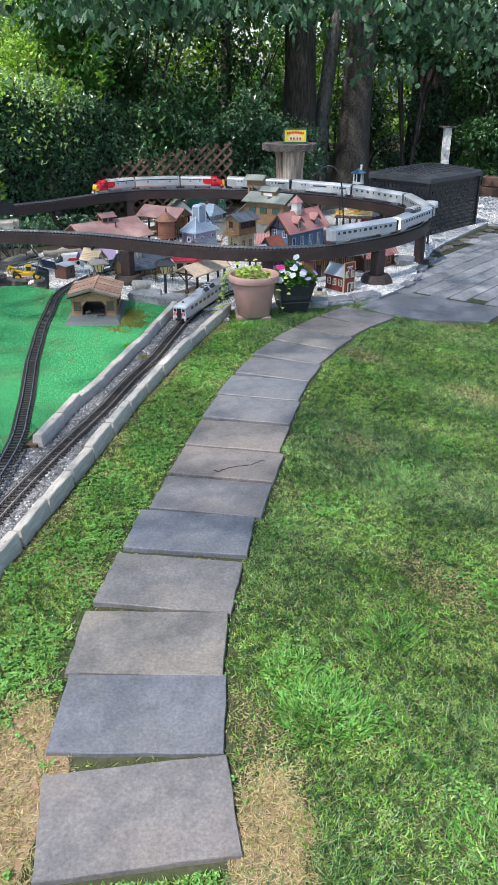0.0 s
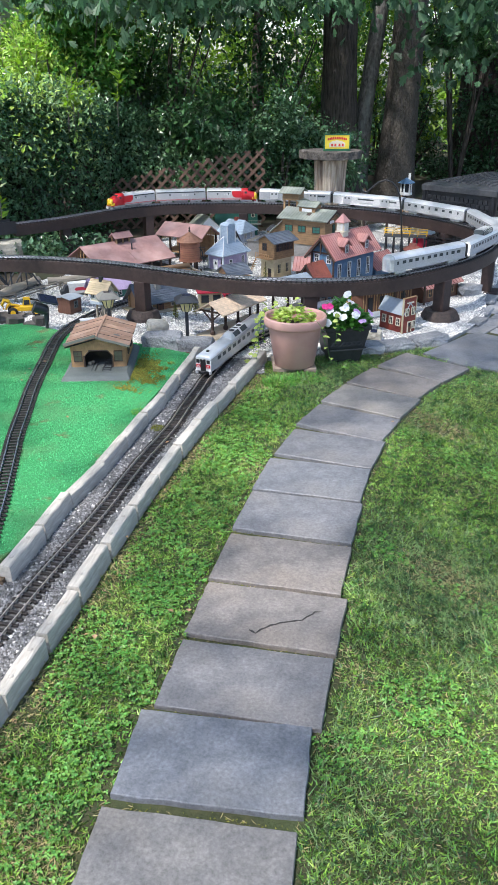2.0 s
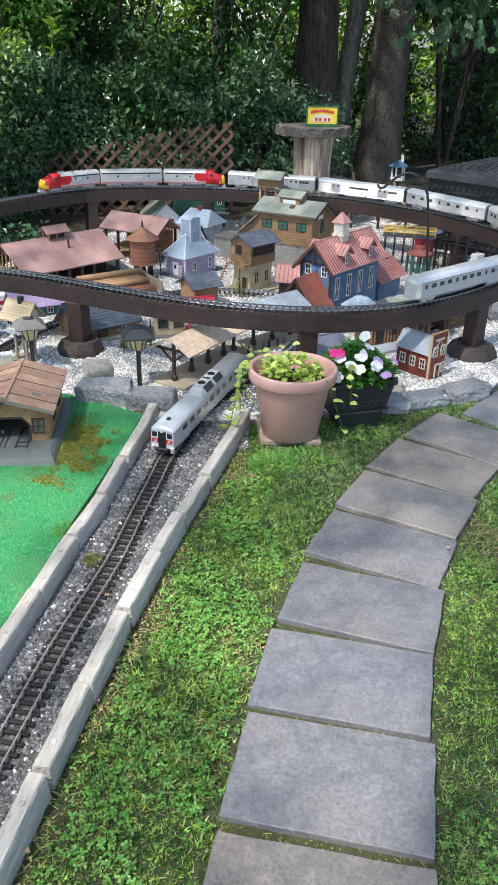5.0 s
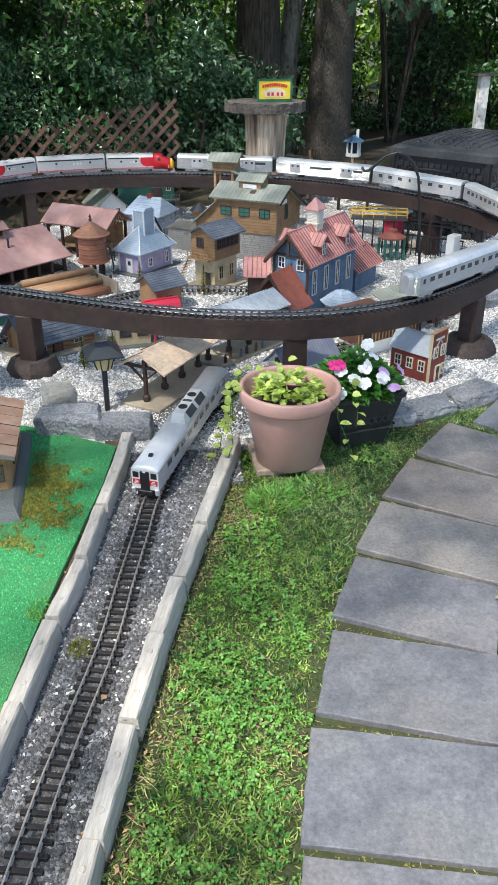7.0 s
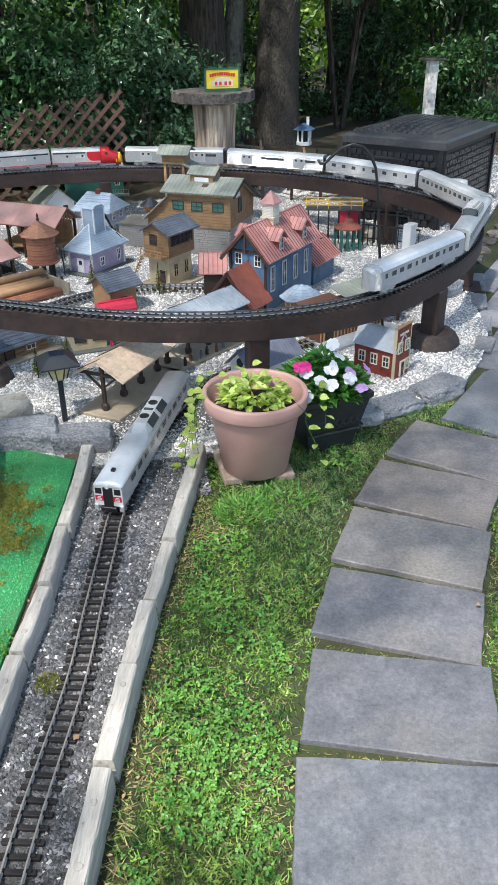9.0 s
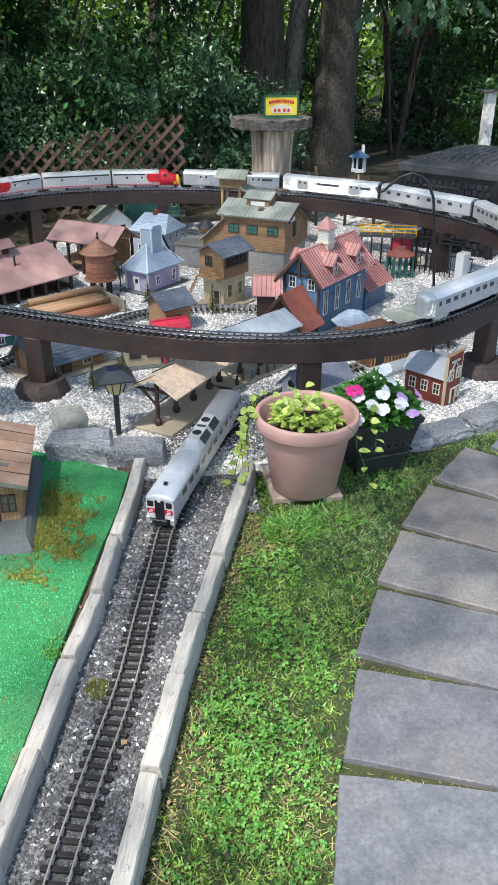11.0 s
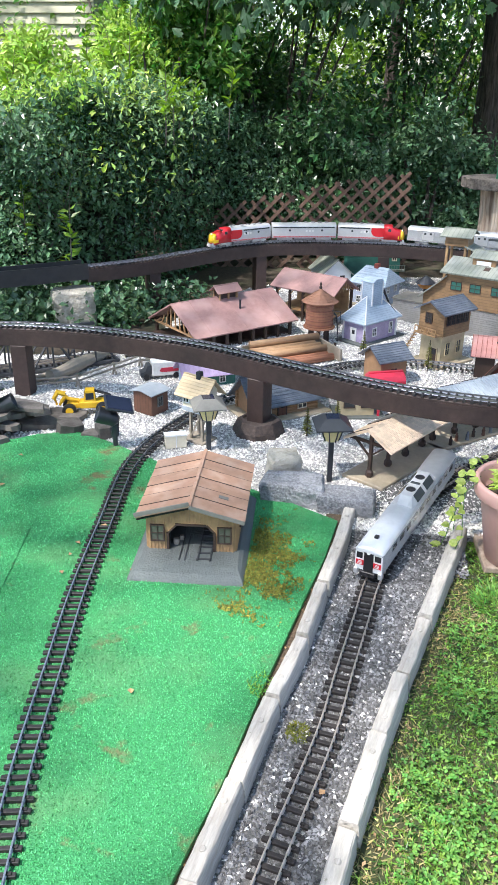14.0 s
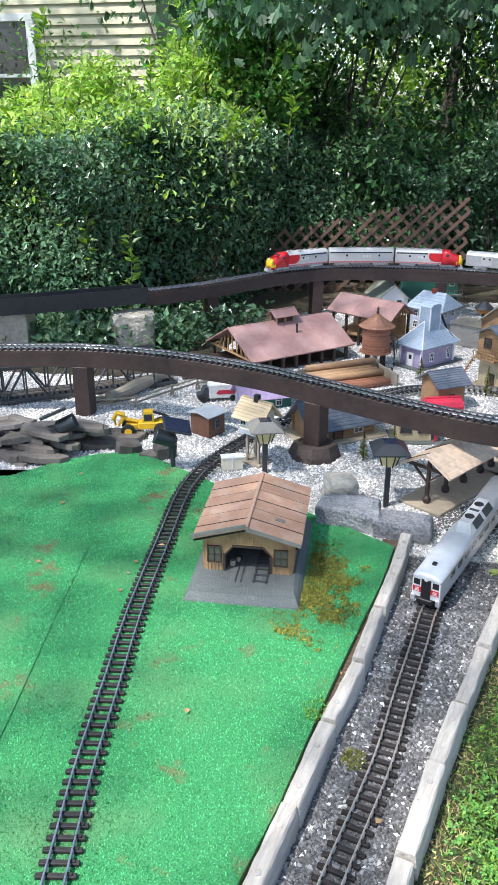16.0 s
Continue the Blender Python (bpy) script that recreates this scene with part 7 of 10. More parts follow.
part("wall", bm, "tan_wall", st)
bm = B()
slab4(bm, (-0.262, -0.201, 0.413), (0.262, -0.201, 0.413), (0.262, 0, 0.489), (-0.262, 0, 0.489), 0.008)
slab4(bm, (0.262, 0.351, 0.305), (-0.262, 0.351, 0.305), (-0.262, 0, 0.489), (0.262, 0, 0.489), 0.008)
rf = part("roof", bm, "greygreen_roof", st, "grey-green felted roof")
for k in range(5):
    x0 = -0.262 + k * 0.1048
    for ya, yb, za, zb in ((-0.203, -0.002, 0.4165, 0.4925),):
        cb = B()
        slab4(cb, (x0 + 0.001, ya, za), (x0 + 0.1055, ya, za + 0.001), (x0 + 0.1055, yb, zb + 0.001), (x0 + 0.001, yb, zb), 0.003)
        part("roofing_sheet", cb, "greygreen_roof", rf)
cb = B()
slab4(cb, (0.01, -0.13, 0.447), (0.05, -0.13, 0.447), (0.05, -0.09, 0.4625), (0.01, -0.09, 0.4625), 0.003)
part("roof_hatch", cb, "dark_wood", rf)
for sx in (-1, 1):
    for ya, yb, za, zb in ((-0.203, 0.0, 0.409, 0.486), (0.353, 0.0, 0.301, 0.486)):
        cb = B()
        q4 = ((sx * 0.262 - 0.004, ya, za), (sx * 0.262 + 0.004, ya, za), (sx * 0.262 + 0.004, yb, zb), (sx * 0.262 - 0.004, yb, zb))
        slab4(cb, *(q4 if ya < 0 else (q4[1], q4[0], q4[3], q4[2])), 0.014)
        plain_part("barge_board", cb, "dark_wood", st)
for u in (-0.15, -0.015, 0.135):
    window(st, "S", w_, d_, u, 0.3, 0.07, 0.05, "dark_wood", fill="green_wall")
window(st, "E", w_, d_, 0.02, 0.27, 0.045, 0.085, "dark_wood", fill="green_wall")
bm = B()
box(bm, w_ / 2 + 0.001, w_ / 2 + 0.006, -0.06, 0.02, 0.375, 0.4)
part("name_board", bm, "white_paint", st)
bm = B()
box(bm, -0.09, 0.07, -0.075, 0.06, 0.43, 0.52)
cp = part("roof_cupola", bm, "tan_wall", st, "boxy roof dormer with sign")
gable_roof(cp, 0.16, 0.135, 0.518, 0.03, 0.022, "greygreen_roof", 0.006).location.x = -0.01
bm = B()
box(bm, -0.06, 0.04, -0.079, -0.075, 0.468, 0.495)
part("name_board", bm, "white_paint", cp)
bm = B()
prism(bm, [(-w_ / 2 + 0.002, 0.0), (-w_ / 2 + 0.002, 0.385), (-w_ / 2 - 0.17, 0.235), (-w_ / 2 - 0.17, 0.0)], -d_ / 2 + 0.02, 0.17, axis="y")
part("side_wing", bm, "tan_wall", st)
bm = B()
slab4(bm, (-w_ / 2 - 0.2, -d_ / 2 - 0.015, 0.214), (-w_ / 2 + 0.0, -d_ / 2 - 0.015, 0.391), (-w_ / 2 + 0.0, 0.2, 0.391), (-w_ / 2 - 0.2, 0.2, 0.214), 0.007)
part("wing_roof", bm, "greygreen_roof", st)
bm = B()
box(bm, -w_ / 2 - 0.42, -w_ / 2 - 0.172, -0.1, 0.12, 0, 0.15)
annex = part("stone_annex", bm, "pale_stone", st, "low stone annex with a pale flat top")
bm = B()
box(bm, -w_ / 2 - 0.43, -w_ / 2 - 0.171, -0.11, 0.13, 0.15, 0.158)
part("coping", bm, "cap_pale", annex)
hut = thing("hoist_house", pose(0.02, 9.42, GZ, 0, 0, -20) @ Matrix.Scale(1.1, 4), "small brown model hoist hut on tall timber legs", "model building")
for sx in (-1, 1):
    for sy in (-1, 1):
        bm = B()
        box(bm, sx * 0.06 - 0.008, sx * 0.06 + 0.008, sy * 0.06 - 0.008, sy * 0.06 + 0.008, 0, 0.46)
        part("leg", bm, "mid_wood", hut)
gable_walls(hut, 0.15, 0.15, 0.07, 0.03, "tan_wall", 0.46)
gable_roof(hut, 0.15, 0.15, 0.53, 0.03, 0.03, "greygreen_roof", 0.006)
bm = B()
slab4(bm, (0.06, -0.09, 0.47), (0.24, -0.09, 0.4), (0.24, 0.09, 0.4), (0.06, 0.09, 0.47), 0.007)
part("chute_roof", bm, "greygreen_roof", hut)

# signal box house, two storeys
sb = thing("signal_house", pose(-0.138, 8.286, GZ, 0, 0, 46), "two-storey brown and cream model signal house with a slate roof", "model building")
a_, b_, fl_z = 0.215, 0.16, 0.185
bm = B()
box(bm, -a_ / 2, a_ / 2, -b_ / 2, b_ / 2, 0.01, fl_z)
part("ground_floor_wall", bm, "cream_wall", sb, "cream stucco ground floor")
gable_walls(sb, a_ + 0.03, b_ + 0.03, 0.15, 0.05, "tan_wall", fl_z, "upper_wall")
gable_roof(sb, a_ + 0.03, b_ + 0.03, fl_z + 0.15, 0.05, 0.03, "slate_roof", courses=8)
bm = B()
box(bm, -a_ / 2 - 0.08, a_ / 2 + 0.04, -b_ / 2 - 0.06, b_ / 2 + 0.04, 0, 0.011, 0.002)
part("base", bm, "platform_tan", sb)
for u in (-0.05, 0.05):
    window(sb, "S", a_, b_, u, 0.06, 0.034, 0.075, "cream_wall")
for u in (-0.082, -0.041, 0.0, 0.041, 0.082):
    window(sb, "S", a_ + 0.03, b_ + 0.03, u, 0.255, 0.03, 0.055, "dark_wood")
window(sb, "W", a_ + 0.03, b_ + 0.03, 0.02, 0.255, 0.045, 0.055, "dark_wood")
door(sb, "W", a_, b_, -0.03, 0.011, 0.045, 0.09, "dark_wood", "cream_wall")
bm = B()
box(bm, -a_ / 2 - 0.07, -a_ / 2 - 0.012, -b_ / 2, b_ / 2, fl_z + 0.003, fl_z + 0.011)
for k in range(7):
    box(bm, -a_ / 2 - 0.07, -a_ / 2 - 0.066, -b_ / 2 + k * b_ / 6 - 0.002, -b_ / 2 + k * b_ / 6 + 0.002, fl_z + 0.011, fl_z + 0.045)
box(bm, -a_ / 2 - 0.071, -a_ / 2 - 0.065, -b_ / 2, b_ / 2, fl_z + 0.045, fl_z + 0.05)
part("balcony", bm, "mid_wood", sb)
bm = B()
for s in (-0.012, 0.012):
    slab4(bm, (-a_ / 2 - 0.06, b_ / 2 + 0.1 + s * 0, 0.008), (-a_ / 2 - 0.06 + 0.004, b_ / 2 + 0.1, 0.008), (-a_ / 2 - 0.06 + 0.004, b_ / 2, fl_z), (-a_ / 2 - 0.06, b_ / 2, fl_z), 0.006)
for k in range(9):
    t = k / 8
    box(bm, -a_ / 2 - 0.075, -a_ / 2 - 0.035, b_ / 2 + 0.1 * (1 - t) - 0.006, b_ / 2 + 0.1 * (1 - t) + 0.006, 0.012 + 0.17 * t, 0.016 + 0.17 * t)
part("stair", bm, "mid_wood", sb)

# blue station with red metal roofs
bs = thing("blue_station", pose(0.409, 7.801, GZ, 0, 0, 49.4), "blue model railway station with ribbed red metal roofs and dormers", "model building")
L1, W1, H1, R1, OV = 0.538, 0.218, 0.363, 0.12, 0.045
gable_walls(bs, L1, W1, H1, R1, "blue_wall")
gable_roof(bs, L1, W1, H1, R1, OV, "red_metal", 0.007, ribs=0.026)
for x in (-L1 / 2 - OV, L1 / 2 + OV):
    for s in (-1, 1):
        bm = B()
        zz = H1 - R1 / (W1 / 2) * OV
        q4 = ((x - 0.005, s * (W1 / 2 + OV), zz), (x + 0.005, s * (W1 / 2 + OV), zz), (x + 0.005, 0, H1 + R1), (x - 0.005, 0, H1 + R1))
        slab4(bm, *(q4 if s < 0 else (q4[1], q4[0], q4[3], q4[2])), 0.016)
        plain_part("barge_board", bm, "dark_wood", bs)
x = -L1 / 2 - 0.004
for s in (-1, 1):
    bm = B()
    tube(bm, [(x - 0.03, s * 0.125, H1 - 0.03), (x - 0.03, s * 0.012, H1 + 0.085)], 0.0055, 6)
    part("gable_strut", bm, "dark_wood", bs)
    bm = B()
    box(bm, x - 0.007, x, s * W1 / 2 - 0.007, s * W1 / 2 + 0.007, 0, H1)
    part("corner_post", bm, "dark_wood", bs)
bm = B()
box(bm, x - 0.008, x, -W1 / 2 + 0.008, W1 / 2 - 0.008, H1 - 0.012, H1)
part("tie_beam", bm, "dark_wood", bs)
bm = B()
box(bm, x - 0.036, x - 0.026, -0.006, 0.006, H1 - 0.012, H1 + 0.11)
part("king_post", bm, "dark_wood", bs)
for u in (-0.06, 0.06):
    window(bs, "W", L1, W1, u, 0.285, 0.036, 0.055, "white_paint")
for u in (-0.2, -0.07, 0.06, 0.19):
    window(bs, "S", L1, W1, u, 0.14, 0.036, 0.13, "white_paint")
bm = B()
box(bm, -L1 / 2 - 0.01, L1 / 2 + 0.01, -W1 / 2 - 0.012, -W1 / 2, 0.0, 0.03)
part("plinth", bm, "pale_stone", bs)


def dormer(u, turn=0):
    dm = B()
    prism(dm, [(-0.035, 0.35), (0.035, 0.35), (0.035, 0.413), (0, 0.448), (-0.035, 0.413)], -W1 / 2 - 0.012, -0.02)
    d1 = part("dormer", dm, "rust_metal", bs, m=pose(u, 0, 0, 0, 0, turn))
    rb, rs_ = B(), B()
    for s in (-1, 1):
        q4 = ((s * 0.055, -W1 / 2 - 0.032, 0.406), (s * 0.055, -0.02, 0.406), (0, -0.02, 0.463), (0, -W1 / 2 - 0.032, 0.463))
        slab4(rb, *(q4 if s > 0 else (q4[1], q4[0], q4[3], q4[2])), 0.005)
        for k in range(5):
            y = -W1 / 2 - 0.028 + k * 0.026
            q4 = ((s * 0.055, y - 0.0014, 0.409), (s * 0.055, y + 0.0014, 0.409), (0, y + 0.0014, 0.466), (0, y - 0.0014, 0.466))
            slab4(rs_, *(q4 if s > 0 else (q4[1], q4[0], q4[3], q4[2])), 0.004)
    part("dormer_roof", rb, "red_metal", d1)
    part("seam_rib", rs_, "rust_metal", d1)["kind"] = "stuff"
    window(d1, "S", 0.1, W1 + 0.024, 0, 0.356, 0.03, 0.055, "white_paint")


dormer(-0.13)
dormer(0.14)
dormer(-0.13, 180)
bm = B()
box(bm, -0.034, 0.034, -0.034, 0.034, 0.44, 0.565)
box(bm, -0.042, 0.042, -0.042, 0.042, 0.487, 0.496)
cp = part("cupola", bm, "cream", bs, "cream louvred roof cupola", m=pose(-0.028, 0, 0))
bm = B()
for k in range(7):
    for sd_ in range(4):
        box(bm, -0.025, 0.025, -0.0375, -0.033, 0.503 + k * 0.008, 0.5065 + k * 0.008, m=pose(0, 0, 0, 0, 0, 90 * sd_))
part("louvre", bm, "white_paint", cp)
bm = B()
lathe(bm, [(0.064, 0.563), (0.064, 0.569), (0.004, 0.63)], 4, m=pose(0, 0, 0, 0, 0, 45))
part("cupola_roof", bm, "red_metal", cp)
# gabled porch at the near end, rusty red
px0, px1, pe, pze, pzr = -L1 / 2 - 0.215, -L1 / 2 + 0.002, 0.152, 0.112, 0.306
bm = B()
slab4(bm, (px0, -pe, pze), (px1, -pe, pze), (px1, 0, pzr), (px0, 0, pzr), 0.007)
slab4(bm, (px1, pe, pze), (px0, pe, pze), (px0, 0, pzr), (px1, 0, pzr), 0.007)
pr_ = part("porch_roof", bm, "rust_metal", bs, "dark rusty red porch roof")
for k in range(9):
    x = px0 + 0.003 + k * (px1 - px0 - 0.006) / 8
    for s in (-1, 1):
        seams = B()
        q4 = ((x - 0.0015, s * pe, pze + 0.004), (x + 0.0015, s * pe, pze + 0.004), (x + 0.0015, 0, pzr + 0.004), (x - 0.0015, 0, pzr + 0.004))
        slab4(seams, *(q4 if s < 0 else (q4[1], q4[0], q4[3], q4[2])), 0.005)
        part("seam_rib", seams, "rust_metal", pr_)
for s in (-1, 1):
    bm = B()
    q4 = ((px0 - 0.006, s * pe, pze - 0.002), (px0 + 0.004, s * pe, pze - 0.002), (px0 + 0.004, 0, pzr - 0.002), (px0 - 0.006, 0, pzr - 0.002))
    slab4(bm, *(q4 if s < 0 else (q4[1], q4[0], q4[3], q4[2])), 0.016)
    part("porch_rafter", bm, "dark_wood", bs)
    for x in (px0 + 0.015, px0 + 0.11):
        bm = B()
        box(bm, x - 0.007, x + 0.007, s * 0.125 - 0.007, s * 0.125 + 0.007, 0, 0.142)
        part("porch_post", bm, "dark_wood", bs)
bm = B()
box(bm, px0 + 0.008, px0 + 0.02, -0.13, 0.13, 0.128, 0.142)
part("porch_beam", bm, "dark_wood", bs)
rs = thing("goods_shed", pose(0.72, 8.2, GZ, 0, 0, 49.4), "low goods shed with a ribbed red roof beside the station", "model building")
gable_walls(rs, 0.28, 0.2, 0.15, 0.08, "blue_wall")
gable_roof(rs, 0.28, 0.2, 0.15, 0.08, 0.035, "red_metal", 0.006, ribs=0.026)
ls = thing("goods_shed", pose(0.1, 8.07, GZ, 0, 0, -8), "small lean-to with a ribbed red roof behind the station", "model building")
gable_walls(ls, 0.11, 0.2, 0.15, 0.07, "dark_wood")
gable_roof(ls, 0.11, 0.2, 0.15, 0.07, 0.03, "red_metal", 0.006, ribs=0.026)
rr_shed = thing("goods_shed", pose(1.12, 7.62, GZ, 0, 0, 40), "low wooden shed with a long red roof under the viaduct", "model building")
gable_walls(rr_shed, 0.42, 0.16, 0.13, 0.06, "brown_wall")
gable_roof(rr_shed, 0.42, 0.16, 0.13, 0.06, 0.03, "red_metal", 0.006, ribs=0.035)
for u in (-0.13, 0.0, 0.13):
    window(rr_shed, "S", 0.42, 0.16, u, 0.04, 0.04, 0.06, "mid_wood")

# yellow hut with a slate roof and a red rounded wagon
yh = thing("yard_hut", pose(-0.49, 7.837, GZ, 0, 0, 35.2), "ochre model yard hut with a slate shingle roof", "model building")
gable_walls(yh, 0.176, 0.166, 0.159, 0.0536, "log_wood")
gable_roof(yh, 0.176, 0.166, 0.159, 0.0536, 0.03, "slate_roof", courses=8)
window(yh, "S", 0.176, 0.166, 0.0, 0.05, 0.03, 0.04, "dark_wood")
wag = thing("red_wagon", pose(-0.49, 7.65, GZ, 0, 0, 20), "bright red rounded model wagon standing by the hut", "model wagon")
bm = B()
prism(bm, [(-0.06, 0.03), (0.06, 0.03), (0.06, 0.075), (0.045, 0.1), (0.015, 0.112), (-0.015, 0.112), (-0.045, 0.1), (-0.06, 0.075)], -0.1, 0.1, axis="x")
part("body", bm, "toy_red", wag)
bm = B()
box(bm, -0.1, 0.1, -0.01, 0.01, 0.112, 0.119)
part("roof_walk", bm, "toy_red", wag)
for x in (-0.06, 0.06):
    bm = B()
    for s in (-1, 1):
        lathe(bm, [(0.016, -0.006), (0.016, 0.006)], 12, m=pose(x, s * 0.03, 0.016, 90, 0, 0))
    part("wheel_set", bm, "black", wag)

# kiosk with red flat roof
ki = thing("ticket_kiosk", pose(-0.645, 7.31, GZ, 0, 0, 12), "cream glazed model ticket kiosk with a red flat roof", "model building")
bm = B()
box(bm, -0.085, 0.085, -0.065, 0.065, 0.008, 0.125)
part("wall", bm, "cream_wall", ki)
bm = B()
box(bm, -0.105, 0.105, -0.085, 0.085, 0.125, 0.14, 0.003)
part("roof", bm, "toy_red", ki, "bright red flat roof")
bm = B()
box(bm, -0.12, 0.14, -0.1, 0.09, 0, 0.009, 0.002)
part("base", bm, "grey_cement", ki)
for u in (-0.045, 0.045):
    window(ki, "S", 0.17, 0.13, u, 0.055, 0.05, 0.05, "dark_wood", False)
window(ki, "E", 0.17, 0.13, 0, 0.055, 0.06, 0.05, "dark_wood", False)
bm = B()
box(bm, 0.1, 0.112, -0.08, -0.068, 0, 0.125)
part("post", bm, "toy_red", ki)

# log depot with slate roof under the viaduct
dp = thing("log_depot", pose(-1.06, 7.30, GZ, 0, 0, 36), "ochre log-walled model depot with a dark slate roof", "model building")
gable_walls(dp, 0.36, 0.2, 0.1, 0.1, "log_wood")
for z in (0.01, 0.03, 0.05, 0.07, 0.09):
    for s in (-1, 1):
        bm = B()
        tube(bm, [(-0.19, s * 0.1, z), (0.19, s * 0.1, z)], 0.011, 8)
        part("log", bm, "log_wood", dp)
gable_roof(dp, 0.36, 0.2, 0.1, 0.1, 0.04, "slate_roof", courses=10)
bm = B()
box(bm, -0.24, 0.24, -0.17, 0.13, -0.002, 0.007, 0.002)
part("platform", bm, "platform_tan", dp)
door(dp, "S", 0.36, 0.225, -0.03, 0.007, 0.045, 0.075, "brown_wall", "dark_wood")
for u in (-0.12, 0.09):
    window(dp, "S", 0.36, 0.225, u, 0.03, 0.045, 0.045, "cream")
bm = B()
box(bm, -0.03, 0.01, -0.06, -0.02, 0.15, 0.23)
part("chimney", bm, "pale_stone", dp)

# platform shelters
def shelter(x, y, rot, roof, shingles, label, Hs=0.187, Rs=0.059):
    s = thing("platform_shelter", pose(x, y, GZ, 0, 0, rot), label, "model shelter", "platform shelters")
    Ls, Ws = 0.55, 0.21
    bm = B()
    box(bm, -Ls / 2, Ls / 2, -Ws / 2, Ws / 2, 0, 0.016, 0.003)
    part("platform", bm, "platform_tan", s, "tan platform slab")
    for i in range(4):
        xx = -Ls / 2 + 0.055 + i * 0.147
        bm = B()
        box(bm, xx - 0.007, xx + 0.007, -0.007, 0.007, 0.016, Hs + Rs - 0.02)
        p = part("post", bm, "dark_wood", s)
        bm = B()
        lathe(bm, [(0.014, 0.016), (0.0175, 0.022), (0.0175, 0.04), (0.009, 0.05)], 6, x=xx, y=0)
        part("plinth", bm, "dark_wood", p)
        bm = B()
        for sy in (-1, 1):
            slab4(bm, (xx - 0.004, 0, Hs - 0.075), (xx + 0.004, 0, Hs - 0.075), (xx + 0.004, sy * 0.075, Hs - 0.012), (xx - 0.004, sy * 0.075, Hs - 0.012), 0.008)
        part("brace", bm, "dark_wood", p)
        bm = B()
        box(bm, xx - 0.005, xx + 0.005, -0.11, 0.11, Hs - 0.016, Hs - 0.004)
        for sy in (-1, 1):
            slab4(bm, (xx - 0.005, sy * 0.115, Hs - 0.012), (xx + 0.005, sy * 0.115, Hs - 0.012), (xx + 0.005, 0, Hs + Rs - 0.008), (xx - 0.005, 0, Hs + Rs - 0.008), 0.012)
        part("truss", bm, "dark_wood", s)
    W_, ed = Ls / 2 - 0.02, 0.125
    zr, ze = Hs + Rs, Hs - 0.012
    bm = B()
    for sy in (-1, 1):
        q4 = ((-W_, sy * ed, ze), (W_, sy * ed, ze), (W_, 0, zr), (-W_, 0, zr))
        slab4(bm, *(q4 if sy < 0 else (q4[1], q4[0], q4[3], q4[2])), 0.006)
    rf = part("roof", bm, roof, s)
    if shingles:
        pitch = math.degrees(math.atan2(zr - ze, ed))
        ln = math.hypot(zr - ze, ed)
        rows_, cols_ = 9, 24
        sm = B()
        box(sm, 0.0008, 2 * W_ / cols_ - 0.0008, 0, ln / rows_ * 1.08, 0, 0.0035)
        first = part("shingle", sm, roof, rf, m=pose(-W_, -ed, ze + 0.0015, pitch - 2.0, 0, 0))
        rest = []
        for r in range(rows_):
            for c in range(cols_):
                if r == 0 and c == 0:
                    continue
                off = 0.5 * (r % 2) * 2 * W_ / cols_
                if c == cols_ - 1 and off:
                    continue
                t = r / rows_
                again(first, pose(-W_ + c * 2 * W_ / cols_ + off, -ed + t * ed, ze + t * (zr - ze) + 0.0015, pitch - 2.0, 0, 0), rf)
        bm = B()
        for r in range(rows_):
            t, t2 = r / rows_, (r + 1.06) / rows_
            slab4(bm, (W_, ed * (1 - t), ze + t * (zr - ze) + 0.005), (-W_, ed * (1 - t), ze + t * (zr - ze) + 0.005), (-W_, ed * (1 - t2), ze + t2 * (zr - ze) + 0.001), (W_, ed * (1 - t2), ze + t2 * (zr - ze) + 0.001), 0.0035)
        part("shingle_course", bm, roof, rf)
    else:
        bm = B()
        for i in range(22):
            x0 = -W_ + i * 2 * W_ / 21
            for sy in (-1, 1):
                a4 = ((x0 - 0.002, sy * ed, ze + 0.004), (x0 + 0.002, sy * ed, ze + 0.004), (x0 + 0.002, 0, zr + 0.004), (x0 - 0.002, 0, zr + 0.004))
                slab4(bm, *(a4 if sy < 0 else (a4[1], a4[0], a4[3], a4[2])), 0.004)
        part("rib", bm, roof, rf)
    return s


shelter(-0.442, 6.718, 56.4, "shingle_tan", True, "model platform shelter with a tan shingle roof on turned posts")
shelter(-0.1, 7.128, 41, "grey_metal_roof", False, "model platform shelter with a pale ribbed metal roof", 0.224, 0.05)
figs = random.Random(8)
for k in range(6):
    fx, fy = -0.19 + k * 0.055, -0.085 + figs.uniform(-0.01, 0.012)
    p = Matrix.Translation((-0.1, 7.128, GZ)) @ pose(0, 0, 0, 0, 0, 41) @ Vector((fx, fy, 0.016))
    bm = B()
    lathe(bm, [(0.009, 0.0), (0.008, 0.016), (0.009, 0.028), (0.005, 0.034), (0.0058, 0.04), (0.003, 0.045)], 8)
    me_ = part("figurine", bm, ("dark_wood", "brown_wall", "slate_roof")[k % 3], None)
    me_.matrix_basis = pose(p.x, p.y, p.z)
    tagged(me_, "small dark platform figurine standing under the shelter", "figurine", "platform figurines")

# red false-front shop
rh = thing("red_shop", pose(0.717, 6.755, GZ, 0, 0, -49.7) @ Matrix.Diagonal((1, 1, 0.93, 1)), "red clapboard model shop with a pale metal roof and false front", "model building")
rw, rd = 0.215, 0.11
gable_walls(rh, rw, rd, 0.15, 0.075, "redbrick_wall")
gable_roof(rh, rw, rd, 0.15, 0.075, 0.012, "grey_metal_roof", 0.005)
bm = B()
box(bm, rw / 2 - 0.004, rw / 2 + 0.008, -rd / 2 - 0.008, rd / 2 + 0.008, 0, 0.262)
